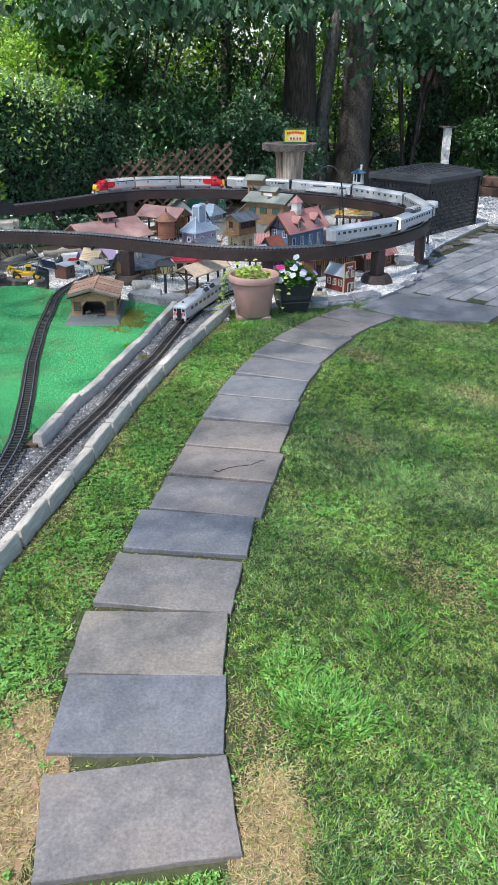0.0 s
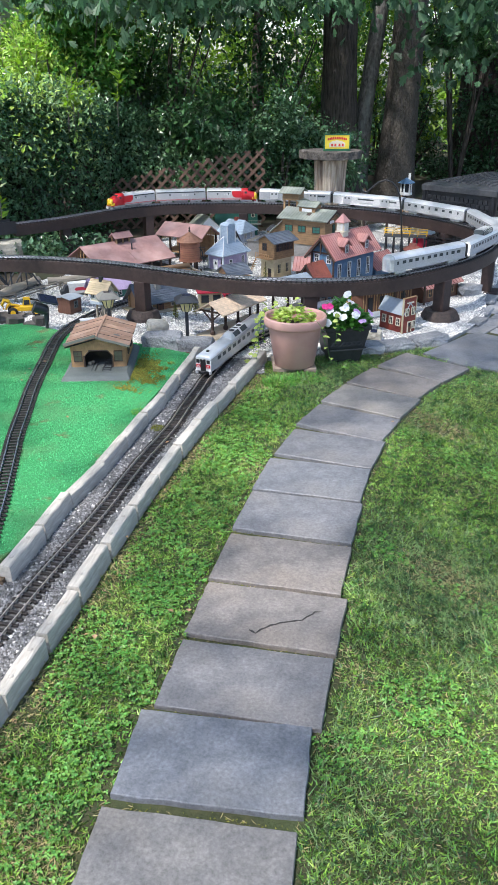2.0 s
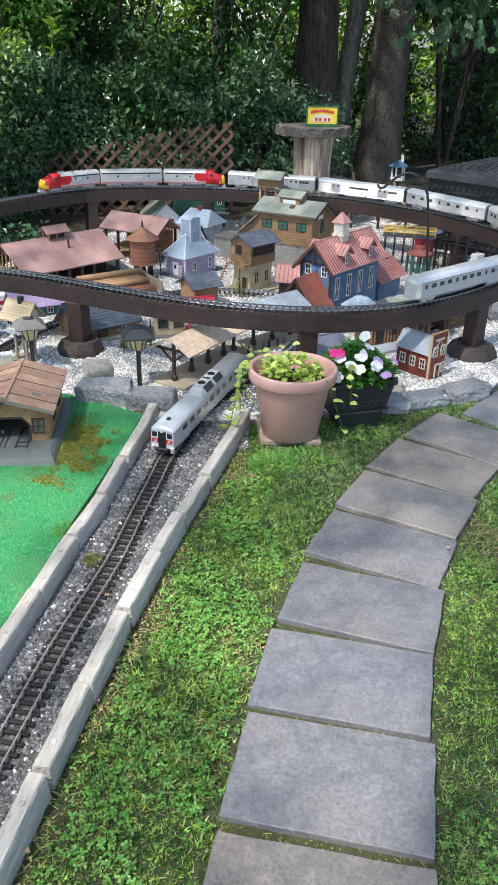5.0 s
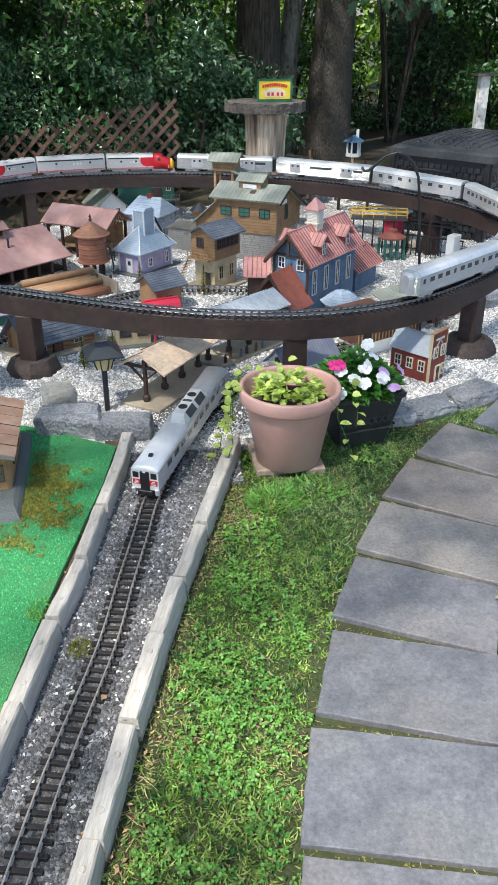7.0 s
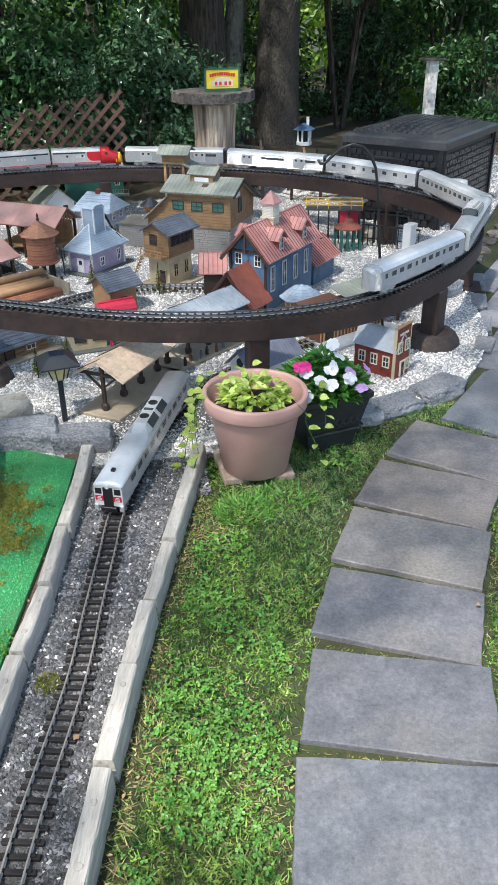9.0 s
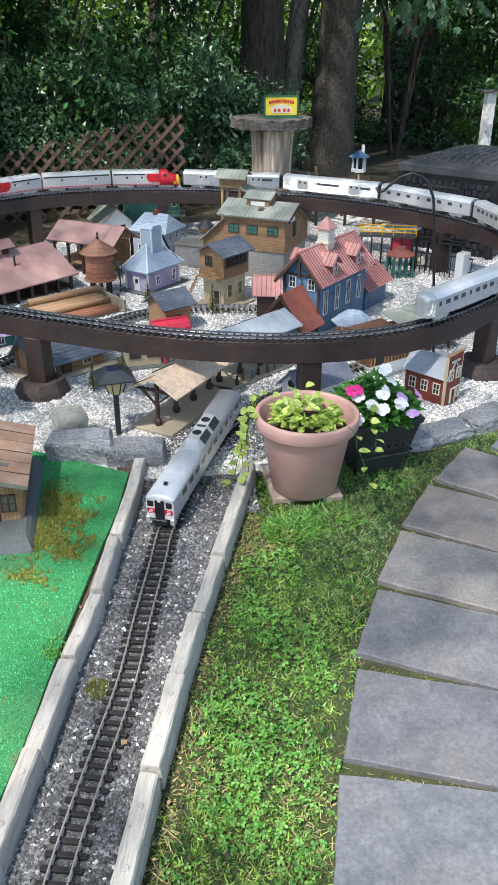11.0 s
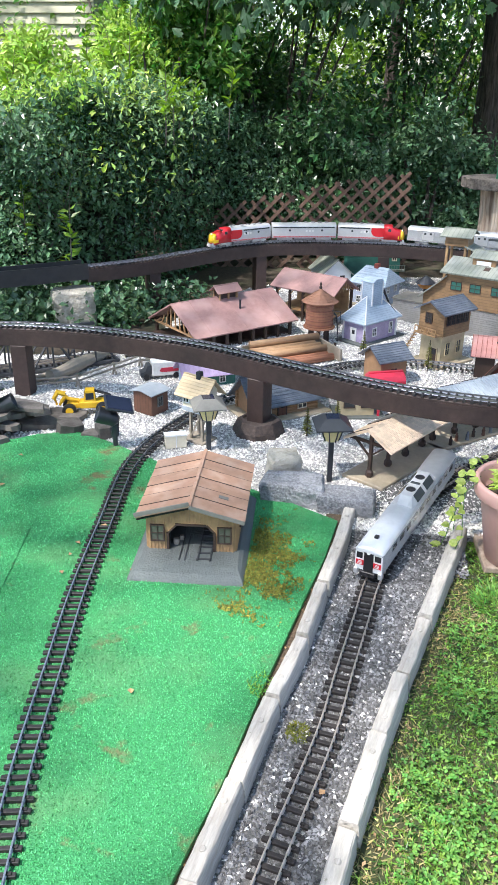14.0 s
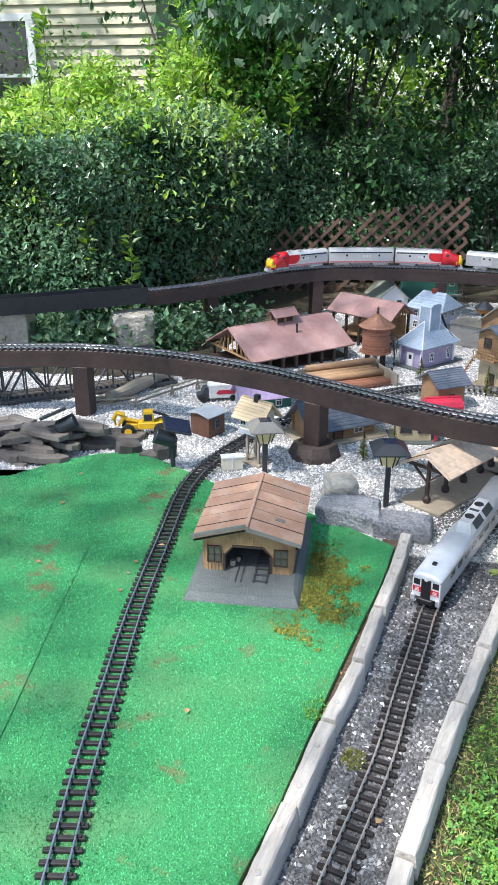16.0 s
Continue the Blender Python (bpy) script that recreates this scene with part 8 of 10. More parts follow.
part("false_front", bm, "redbrick_wall", rh)
bm = B()
box(bm, rw / 2 - 0.006, rw / 2 + 0.011, -rd / 2 - 0.01, rd / 2 + 0.01, 0.262, 0.267)
part("cornice", bm, "mid_wood", rh)
bm = B()
box(bm, rw / 2 + 0.008, rw / 2 + 0.0105, -0.035, 0.035, 0.222, 0.232)
part("name_board", bm, "cream", rh)
for s in (-1, 1):
    bm = B()
    box(bm, rw / 2 - 0.005, rw / 2 + 0.0095, s * (rd / 2 + 0.008) - 0.0025, s * (rd / 2 + 0.008) + 0.0025, 0, 0.262)
    part("corner_board", bm, "cream_wall", rh)
for u in (-0.065, 0.0, 0.065):
    window(rh, "S", rw, rd, u, 0.055, 0.028, 0.05, "cream")
for u in (-0.03, 0.03):
    window(rh, "E", rw + 0.016, rd, u, 0.135, 0.026, 0.05, "cream")
door(rh, "E", rw + 0.016, rd, 0.0, 0.005, 0.03, 0.075, "brown_wall", "cream")
window(rh, "E", rw + 0.016, rd, 0.045, 0.03, 0.022, 0.05, "cream")
fs = thing("timber_store", pose(0.7, 7.3, GZ, 0, 0, 29), "brown board model store with a grey-green lean-to roof", "model building")
bm = B()
box(bm, -0.28, 0.22, -0.2, 0.05, -0.004, 0.014, 0.003)
part("platform", bm, "grey_metal_roof", fs, "pale grey loading platform")
bm = B()
box(bm, -0.27, 0.18, -0.09, 0.05, 0.014, 0.17)
fw_ = part("wall", bm, "brown_wall", fs)
bt = B()
box(bt, -0.003, 0.003, -0.0945, -0.0895, 0.014, 0.17)
first = part("batten", bt, "mid_wood", fw_, m=pose(-0.262, 0, 0))
for k in range(1, 19):
    again(first, pose(-0.262 + k * 0.024, 0, 0), fw_)
for u in (-0.2, -0.1, 0.1):
    bm = B()
    box(bm, u - 0.02, u + 0.02, -0.0965, -0.0895, 0.02 if u < -0.15 else 0.06, 0.125)
    part("opening", bm, "black", fs, "dark doorway")
bm = B()
slab4(bm, (-0.05, -0.13, 0.178), (0.3, -0.13, 0.178), (0.3, 0.08, 0.222), (-0.05, 0.08, 0.222), 0.006)
part("roof", bm, "greygreen_roof", fs, "grey-green lean-to roof")
bm = B()
slab4(bm, (-0.3, -0.11, 0.172), (-0.055, -0.11, 0.172), (-0.055, 0.07, 0.192), (-0.3, 0.07, 0.192), 0.006)
part("roof", bm, "brown_wall", fs, "low brown board roof")
for u in (0.0, 0.28):
    bm = B()
    box(bm, u - 0.006, u + 0.006, -0.126, -0.114, 0.014, 0.178)
    part("post", bm, "dark_wood", fs)

ps = thing("goods_shed", pose(0.165, 6.753, GZ, 0, 0, 33), "small shed with a lilac-grey ribbed roof and round gable window", "model building")
gable_walls(ps, 0.3, 0.13, 0.115, 0.06, "white_paint")
gable_roof(ps, 0.3, 0.13, 0.119, 0.064, 0.022, "lilac_roof", 0.005)
bm = B()
lathe(bm, [(0.021, 0.0), (0.021, 0.004), (0.014, 0.005)], 16, m=pose(-0.15, 0, 0.125, 0, -90, 0))
pw_ = part("round_window", bm, "dark_metal", ps)
bm = B()
lathe(bm, [(0.0135, 0.0), (0.0135, 0.0035), (0.002, 0.0036)], 16, m=pose(-0.15, 0, 0.125, 0, -90, 0))
part("pane", bm, "teal_pane", pw_)

# brown yard shack
sk = thing("yard_shack", pose(-1.705, 7.155, GZ, 0, 0, -29), "small brown stucco model shack with a pale grey-green roof", "model building")
bm = B()
prism(bm, [(-0.065, 0), (0.065, 0), (0.065, 0.115), (0, 0.125), (-0.065, 0.115)], -0.06, 0.06)
part("wall", bm, "brown_wall", sk)
bm = B()
slab4(bm, (-0.08, -0.075, 0.118), (0.0, -0.075, 0.133), (0.0, 0.075, 0.133), (-0.08, 0.075, 0.118), 0.005)
slab4(bm, (0.0, -0.075, 0.133), (0.08, -0.075, 0.118), (0.08, 0.075, 0.118), (0.0, 0.075, 0.133), 0.005)
part("roof", bm, "grey_metal_roof", sk)
window(sk, "E", 0.13, 0.12, 0.0, 0.045, 0.03, 0.045, "grey_cement")

# raised signal cabin
sc = thing("crossing_tower", pose(-1.375, 6.84, GZ, 0, 0, -28), "cream model crossing tower on timber legs with a wood shingle roof", "model tower")
for sx in (-1, 1):
    for sy in (-1, 1):
        bm = B()
        box(bm, sx * 0.035 - 0.006, sx * 0.035 + 0.006, sy * 0.03 - 0.006, sy * 0.03 + 0.006, 0, 0.165)
        part("leg", bm, "grey_wood", sc)
bm = B()
for s in (-1, 1):
    slab4(bm, (-0.035, s * 0.036, 0.02), (-0.027, s * 0.036, 0.02), (0.037, s * 0.036, 0.15), (0.029, s * 0.036, 0.15), 0.004)
box(bm, -0.07, 0.06, -0.06, 0.05, -0.002, 0.008)
part("brace", bm, "grey_wood", sc)
bm = B()
box(bm, -0.07, 0.07, -0.055, 0.055, 0.155, 0.175)
part("floor", bm, "grey_metal_roof", sc)
gable_walls(sc, 0.13, 0.1, 0.085, 0.055, "cream", 0.175)
gable_roof(sc, 0.13, 0.1, 0.26, 0.055, 0.03, "shingle_wood", 0.005, courses=7)
for u in (-0.042, 0.0, 0.042):
    window(sc, "S", 0.13, 0.1, u, 0.2, 0.03, 0.045, "white_paint")
for u in (-0.024, 0.024):
    window(sc, "W", 0.13, 0.1, u, 0.2, 0.03, 0.045, "white_paint")
bm = B()
box(bm, -0.012, 0.012, -0.012, 0.012, 0.3, 0.345)
part("chimney", bm, "dark_metal", sc)
rb = thing("relay_box", pose(-1.475, 6.735, GZ, 0, 0, 22), "pale grey model relay cabinet with double doors", "model cabinet")
bm = B()
box(bm, -0.05, 0.05, -0.022, 0.022, 0, 0.062, 0.002)
part("body", bm, "cream", rb)
bm = B()
box(bm, -0.053, 0.053, -0.025, 0.025, 0.062, 0.068)
box(bm, -0.002, 0.002, -0.0255, -0.021, 0.004, 0.068)
part("trim", bm, "white_paint", rb)

# purple-roofed shop, truck
ps = thing("purple_shop", pose(-1.50, 7.64, GZ, 0, 0, 28) @ Matrix.Scale(0.85, 4), "green model shop with a purple ribbed roof and white gable", "model building")
gable_walls(ps, 0.34, 0.18, 0.1, 0.075, "green_wall")
gable_roof(ps, 0.34, 0.18, 0.1, 0.075, 0.035, "purple_roof", 0.006, ribs=0.03)
bm = B()
prism(bm, [(-0.088, 0.0), (0.088, 0.0), (0.088, 0.098), (0, 0.17), (-0.088, 0.098)], -0.176, -0.1715, axis="x")
part("gable_front", bm, "bluegrey_roof", ps)
bm = B()
lathe(bm, [(0.021, 0), (0.021, 0.005), (0.016, 0.006)], 8, m=pose(-0.176, 0, 0.11, 0, -90, 0))
part("round_window", bm, "glass", ps)
for u in (-0.05, 0.08):
    window(ps, "S", 0.34, 0.18, u, 0.02, 0.035, 0.065, "white_paint")
tr = thing("toy_truck", pose(-1.75, 7.68, GZ, 0, 0, 25), "white toy delivery truck with a red side mark", "toy truck")
bm = B()
box(bm, -0.09, 0.09, -0.038, 0.038, 0.018, 0.105, 0.006)
part("cargo_box", bm, "toy_white", tr)
bm = B()
prism(bm, [(-0.155, 0.018), (-0.094, 0.018), (-0.094, 0.085), (-0.115, 0.085), (-0.13, 0.05), (-0.155, 0.045)], -0.034, 0.034)
part("cab", bm, "truss_grey", tr)
bm = B()
prism(bm, [(-0.05, 0.05), (-0.035, 0.068), (0.07, 0.068), (0.07, 0.042), (-0.035, 0.042)], -0.0395, -0.0385)
part("side_mark", bm, "toy_red", tr, "plain red arrow-shaped mark")
for x in (-0.125, 0.05):
    for s in (-1, 1):
        bm = B()
        lathe(bm, [(0.018, -0.007), (0.018, 0.007)], 14, m=pose(x, s * 0.033, 0.018, 90, 0, 0))
        part("wheel", bm, "black", tr)

# log bin
lb = thing("log_bin", pose(-1.06, 8.1, GZ, 0, 0, 33), "stack of peeled logs in a grey plank bin", "log pile")
bm = B()
box(bm, -0.28, 0.28, 0.12, 0.132, 0, 0.09)
part("back_board", bm, "grey_wood", lb)
bm = B()
box(bm, 0.268, 0.28, -0.14, 0.12, 0, 0.075)
part("end_board", bm, "grey_wood", lb)
bm = B()
box(bm, 0.281, 0.291, -0.05, -0.035, 0, 0.09)
part("stake", bm, "dark_wood", lb)
for i, (y, z) in enumerate(((-0.1, 0.022), (-0.052, 0.022), (-0.005, 0.022), (0.045, 0.022), (0.092, 0.022), (-0.03, 0.062), (0.02, 0.062), (0.07, 0.062), (0.095, 0.1))):
    bm = B()
    tube(bm, [(-0.26 + 0.01 * (i % 3), y, z), (0.24 - 0.012 * (i % 4), y + 0.003, z)], 0.023, 12)
    part("log", bm, "log_wood" if i > 1 else "brown_tank", lb, smooth=True)

# yellow loader
ld_ = thing("toy_loader", pose(-2.02, 7.06, GZ, 0, 0, 18) @ Matrix.Scale(1.25, 4), "yellow toy log loader with black tyres and a curled grapple", "toy loader")
bm = B()
box(bm, -0.03, 0.1, -0.025, 0.025, 0.03, 0.06, 0.004)
box(bm, -0.08, -0.03, -0.018, 0.018, 0.03, 0.052, 0.003)
part("chassis", bm, "toy_yellow", ld_)
bm = B()
prism(bm, [(-0.012, 0.058), (0.038, 0.058), (0.034, 0.106), (-0.004, 0.106)], -0.021, 0.021)
cb = part("cab", bm, "toy_yellow", ld_)
bm = B()
box(bm, -0.003, 0.03, -0.022, 0.022, 0.068, 0.096)
box(bm, -0.0085, 0.0, -0.016, 0.016, 0.068, 0.096)
part("cab_window", bm, "glass", cb)
bm = B()
tube(bm, [(-0.03, 0, 0.06), (-0.075, 0, 0.07), (-0.1, 0, 0.1)], 0.008, 6)
tube(bm, [(-0.085, 0, 0.09), (-0.115, 0, 0.1), (-0.13, 0, 0.075), (-0.12, 0, 0.045)], [0.011, 0.012, 0.01, 0.006], 6)
tube(bm, [(-0.085, 0, 0.08), (-0.1, 0, 0.06), (-0.11, 0, 0.042)], [0.009, 0.008, 0.005], 6)
part("grapple", bm, "toy_yellow", ld_)
bm = B()
tube(bm, [(0.03, 0, 0.1), (0.08, 0, 0.085), (0.1, 0, 0.075)], 0.006, 6)
part("exhaust_rail", bm, "black", ld_)
for x in (-0.07, 0.065):
    for s in (-1, 1):
        bm = B()
        lathe(bm, [(0.02, -0.011), (0.029, -0.009), (0.03, 0), (0.029, 0.009), (0.02, 0.011)], 18, m=pose(x, s * 0.036, 0.03, 90, 0, 0))
        ty = part("wheel", bm, "black", ld_)
        bm = B()
        lathe(bm, [(0.016, -0.0125), (0.016, 0.0125)], 12, m=pose(x, s * 0.036, 0.03, 90, 0, 0))
        part("rim", bm, "toy_yellow", ty)

# ochre bandstand beside the station, and a small solar light on a stone
bd = thing("bandstand", pose(0.5, 7.47, GZ, 0, 0, 10), "ochre model bandstand with a pale blue tin roof", "model building")
bm = B()
lathe(bm, [(0.082, 0.0), (0.082, 0.135), (0.07, 0.136)], 8, m=pose(0, 0, 0, 0, 0, 22.5))
part("drum", bm, "amber", bd, "ochre boarded wall")
bm = B()
lathe(bm, [(0.118, 0.128), (0.12, 0.134), (0.05, 0.182), (0.004, 0.196)], 8, m=pose(0, 0, 0, 0, 0, 22.5))
rf = part("roof", bm, "bluegrey_roof", bd)
for k in range(8):
    bm = B()
    an = math.radians(22.5 + 45 * k)
    tube(bm, [(0.119 * math.cos(an), 0.119 * math.sin(an), 0.135), (0.05 * math.cos(an), 0.05 * math.sin(an), 0.183), (0, 0, 0.197)], 0.002, 5)
    part("roof_rib", bm, "bluegrey_roof", rf)
for k in range(8):
    bm = B()
    an = math.radians(22.5 + 45 * k)
    box(bm, 0.081 * math.cos(an) - 0.004, 0.081 * math.cos(an) + 0.004, 0.081 * math.sin(an) - 0.004, 0.081 * math.sin(an) + 0.004, 0, 0.13)
    part("post", bm, "cream", bd)
sl_ = thing("stone_light", pose(0.535, 6.5, GZ - 0.004, 0, 0, -12), "small solar light set in a grey stone-look block", "garden light")
part("stone_body", hewn(B(), 0.1, 0.085, 0.07, 44, 0.08), "tan_stone", sl_, smooth=True)
bm = B()
box(bm, -0.022, 0.022, -0.018, 0.018, 0.068, 0.074, 0.002, m=pose(0, -0.01, 0.004, 14, 0, 0))
part("solar_panel", bm, "solar_cell", sl_)

# solar lanterns and spotlights
def lantern(x, y, rot, hpost, label, capmat="dark_metal"):
    t = thing("solar_lantern", pose(x, y, GZ, 0, 0, rot), label, "garden lantern", "solar lanterns")
    bm = B()
    box(bm, -0.011, 0.011, -0.011, 0.011, -0.02, hpost, 0.002)
    part("post", bm, "dark_metal", t)
    bm = B()
    lathe(bm, [(0.018, hpost), (0.03, hpost + 0.006), (0.052, hpost + 0.07)], 8, m=pose(0, 0, 0, 0, 0, 22.5))
    hd = part("lamp_glass", bm, "lamp_glass", t, "pale yellow lamp panes")
    for k in range(8):
        bm = B()
        a = math.radians(22.5 + 45 * k)
        tube(bm, [(0.031 * math.cos(a), 0.031 * math.sin(a), hpost + 0.004), (0.054 * math.cos(a), 0.054 * math.sin(a), hpost + 0.072)], 0.003, 5)
        part("glazing_bar", bm, "dark_metal", hd)
    bm = B()
    lathe(bm, [(0.0525, hpost + 0.07), (0.108, hpost + 0.072), (0.11, hpost + 0.078), (0.05, hpost + 0.112), (0.045, hpost + 0.114)], 4, m=pose(0, 0, 0, 0, 0, 45))
    cap = part("cap", bm, capmat, t)
    bm = B()
    box(bm, -0.027, 0.027, -0.027, 0.027, hpost + 0.1135, hpost + 0.116)
    part("solar_panel", bm, "solar_cell", cap)
lantern(-0.735, 6.5, 12, 0.19, "dark solar garden lantern with a square cap and panel")
lantern(-1.315, 6.73, 20, 0.15, "weathered pale-topped solar garden lantern", "cap_pale")


def spotlight(x, y, rot):
    t = thing("solar_spotlight", pose(x, y, TURF - 0.02, 0, 0, rot), "dark blue-black solar spotlight on a stake with a tilted panel", "spotlight", "solar spotlights")
    bm = B()
    tube(bm, [(0, 0, -0.02), (0, 0, 0.1)], 0.012, 8)
    tube(bm, [(0, 0, 0.07), (0.005, 0.0, 0.135)], 0.018, 10)
    part("stake", bm, "dark_metal", t)
    bm = B()
    lathe(bm, [(0.018, 0.0), (0.036, 0.02), (0.04, 0.1), (0.042, 0.105), (0.034, 0.105), (0.02, 0.06)], 18, m=pose(0.02, -0.0, 0.145, 0, -68, 0))
    part("lamp_head", bm, "dark_metal", t, smooth=True)
    bm = B()
    box(bm, -0.068, 0.068, -0.05, 0.05, -0.006, 0.006, 0.003, m=pose(0.025, 0.0, 0.225, 24, 18, 12))
    pn = part("panel_case", bm, "dark_metal", t)
    bm = B()
    box(bm, -0.06, 0.06, -0.042, 0.042, 0.0055, 0.0075, m=pose(0.025, 0.0, 0.225, 24, 18, 12))
    part("solar_panel", bm, "solar_cell", pn)
spotlight(-1.745, 6.66, 20)
spotlight(-2.33, 6.7, 200)

# rocks
def stone(x, y, z, sx, sy, sz, rot, mat, seed, label, flat=0.25, tilt=0.0, name="boulder"):
    bm = B()
    rock(bm, sx, sy, sz, seed, 0.34, 2, flat)
    ob = part(name, bm, mat, None)
    ob.matrix_basis = pose(x, y, z, tilt, tilt * 0.6, rot)
    return tagged(ob, label, "rock")
def hewn_block(x, y, z, sx, sy, sz, rot, mat, seed, label, rough=0.06):
    ob = part("boulder", hewn(B(), sx, sy, sz, seed, rough), mat, None)
    ob.matrix_basis = pose(x, y, z, 0, 0, rot)
    return tagged(ob, label, "rock")
hewn_block(-0.875, 6.31, 0.0, 0.25, 0.15, 0.125, -4, "granite", 1, "rough-cut grey granite block beside the turf")
hewn_block(-0.655, 6.26, 0.0, 0.235, 0.125, 0.105, -5, "granite", 2, "rough-cut grey granite block behind the wall's end")
hewn_block(-0.93, 6.47, 0.0, 0.13, 0.12, 0.16, 20, "tan_stone", 3, "pale grey boulder standing in the gravel", 0.1)
for k, (x, y, sx, sy, sz, rot) in enumerate(((0.47, 6.33, 0.2, 0.14, 0.085, 10), (0.66, 6.38, 0.24, 0.13, 0.08, 20), (0.9, 6.5, 0.26, 0.14, 0.085, 30), (1.34, 6.97, 0.2, 0.09, 0.055, 60), (1.46, 7.25, 0.24, 0.09, 0.05, 68), (1.58, 7.58, 0.22, 0.09, 0.06, 70), (1.74, 7.96, 0.24, 0.09, 0.05, 66))):
    hewn_block(x, y, -0.015, sx, sy, sz * 0.9, rot, "granite", 10 + k, "flat grey edging stone between gravel and lawn", 0.09)
for k in range(9):
    x, y = 1.78 + k * 0.14, 8.25 + k * 0.19
    stone(x, y, -0.01, 0.14, 0.11, 0.045, 55 + 12 * (k % 3), "slate_rock", 30 + k, "dark flat edging slate beside the patio", 0.4)
def slate(x, y, z, sx, sy, sz, rot, tl, seed):
    r = random.Random(seed)
    n_ = 8
    lo_, hi_ = [], []
    bm = B()
    for k in range(n_):
        a = 2 * math.pi * k / n_ + r.uniform(-0.2, 0.2)
        c, s_ = math.cos(a), math.sin(a)
        f = r.uniform(0.75, 1.05) / max(abs(c), abs(s_)) ** 0.7
        lo_.append(bm.verts.new((c * sx / 2 * f * 1.03, s_ * sy / 2 * f * 1.03, r.uniform(-0.002, 0.002))))
        hi_.append(bm.verts.new((c * sx / 2 * f, s_ * sy / 2 * f, sz + r.uniform(-0.005, 0.005))))
    bm.faces.new(lo_[::-1])
    top_c = bm.verts.new((0, 0, sz + 0.003))
    for k in range(n_):
        bm.faces.new((lo_[k], lo_[(k + 1) % n_], hi_[(k + 1) % n_], hi_[k]))
        bm.faces.new((hi_[k], hi_[(k + 1) % n_], top_c))
    ob = part("slate_rock", bm, "slate_rock", None)
    ob.matrix_basis = pose(x, y, z, tl, tl * 0.7, rot)
    tagged(ob, "flat piece of brown-grey slate in the rock pile", "rock", "slate pile")


for k, (x, y, z, sx, sy, sz, rot, tl) in enumerate(((-2.2, 6.86, 0.02, 0.25, 0.1, 0.045, 25, 8), (-2.13, 6.98, 0.02, 0.28, 0.12, 0.04, 10, 4), (-2.03, 6.8, 0.02, 0.15, 0.1, 0.075, 30, 10), (-1.9, 6.77, 0.02, 0.1, 0.08, 0.04, 0, 0), (-1.84, 6.8, 0.02, 0.1, 0.08, 0.07, 50, 0), (-2.3, 6.98, 0.05, 0.26, 0.1, 0.04, -14, 5))):
    slate(x, y, z, sx, sy, sz, rot, tl, 50 + k)
pile = random.Random(33)
for layer in range(5):
    for k in range(9 - layer):
        u = (k + 0.5) / (9 - layer)
        slate(-2.86 + 0.52 * u + 0.03 * layer + pile.uniform(-0.03, 0.03), 6.56 + 0.36 * ((k * 0.618 + layer * 0.3) % 1) * (1 - 0.12 * layer) + 0.03 * layer, 0.015 + 0.03 * layer + pile.uniform(0, 0.006), pile.uniform(0.2, 0.32), pile.uniform(0.06, 0.1), pile.uniform(0.018, 0.032), pile.uniform(-40, 35), pile.uniform(-7, 7), 200 + layer * 20 + k)
stone(1.36, 8.98, 0.02, 0.16, 0.11, 0.1, 30, "tan_stone", 80, "round tan stone with a pale face", 0.1)
stone(1.42, 7.72, 0.02, 0.2, 0.15, 0.11, 20, "granite", 81, "grey boulder under the viaduct", 0.2)
stone(1.25, 7.9, 0.02, 0.2, 0.13, 0.1, 60, "tan_stone", 82, "tan boulder near the viaduct bend", 0.2)
stone(0.42, 6.5, 0.02, 0.09, 0.08, 0.09, 20, "slate_rock", 83, "dark stone behind the planter", 0.2)
pil = thing("stone_pillar", pose(-2.64, 8.62, 0, 0, 0, 25), "tapered tan stone pillar supporting the black bridge", "pillar")
bm = B()
rock(bm, 0.3, 0.24, 0.345, 90, 0.12, 3, 0.2)
part("block", bm, "tan_stone", pil)
hewn_block(-3.5, 8.35, 0.0, 0.4, 0.28, 0.33, 14, "tan_stone", 91, "squared tan boulder under the bridge", 0.05)

# driftwood, rail fence, truss bridge
for k, (p0, p1, r) in enumerate((((-2.37, 7.44, 0.075), (-2.18, 7.95, 0.075), 0.038), ((-2.1, 7.98, 0.065), (-1.75, 8.12, 0.065), 0.03), ((-2.52, 7.36, 0.05), (-2.3, 7.7, 0.05), 0.022), ((-1.95, 7.95, 0.05), (-1.6, 8.0, 0.05), 0.022))):
    bm = B()
    a, b = Vector(p0), Vector(p1)
    tube(bm, [a + (b - a) * t + Vector((0.006 * math.sin(t * 9 + k), 0.006 * math.cos(t * 7), 0)) for t in np.linspace(0, 1, 8)], [r * (1 + 0.12 * math.sin(t * 11 + k)) for t in range(8)], 12)
    tagged(part("driftwood_log", bm, "grey_wood", None), "weathered grey driftwood log lying on gravel", "log")
rf_ = thing("rail_fence", pose(0, 0, GZ), "rustic model fence of thin split rails on forked posts", "model fence")
fpts = [(-2.42, 7.33), (-2.2, 7.42), (-2.06, 7.66), (-1.95, 7.83), (-1.74, 7.98)]
for (xa, ya), (xb, yb) in zip(fpts, fpts[1:]):
    for z in (0.035, 0.062):
        bm = B()
        tube(bm, [(xa, ya, z), (xb, yb, z + 0.004)], 0.006, 6)
        part("rail", bm, "grey_wood", rf_)
for x, y in fpts:
    bm = B()
    tube(bm, [(x - 0.01, y, 0), (x + 0.006, y, 0.075)], 0.006, 6)
    tube(bm, [(x + 0.012, y, 0), (x - 0.004, y, 0.075)], 0.006, 6)
    part("post", bm, "grey_wood", rf_)
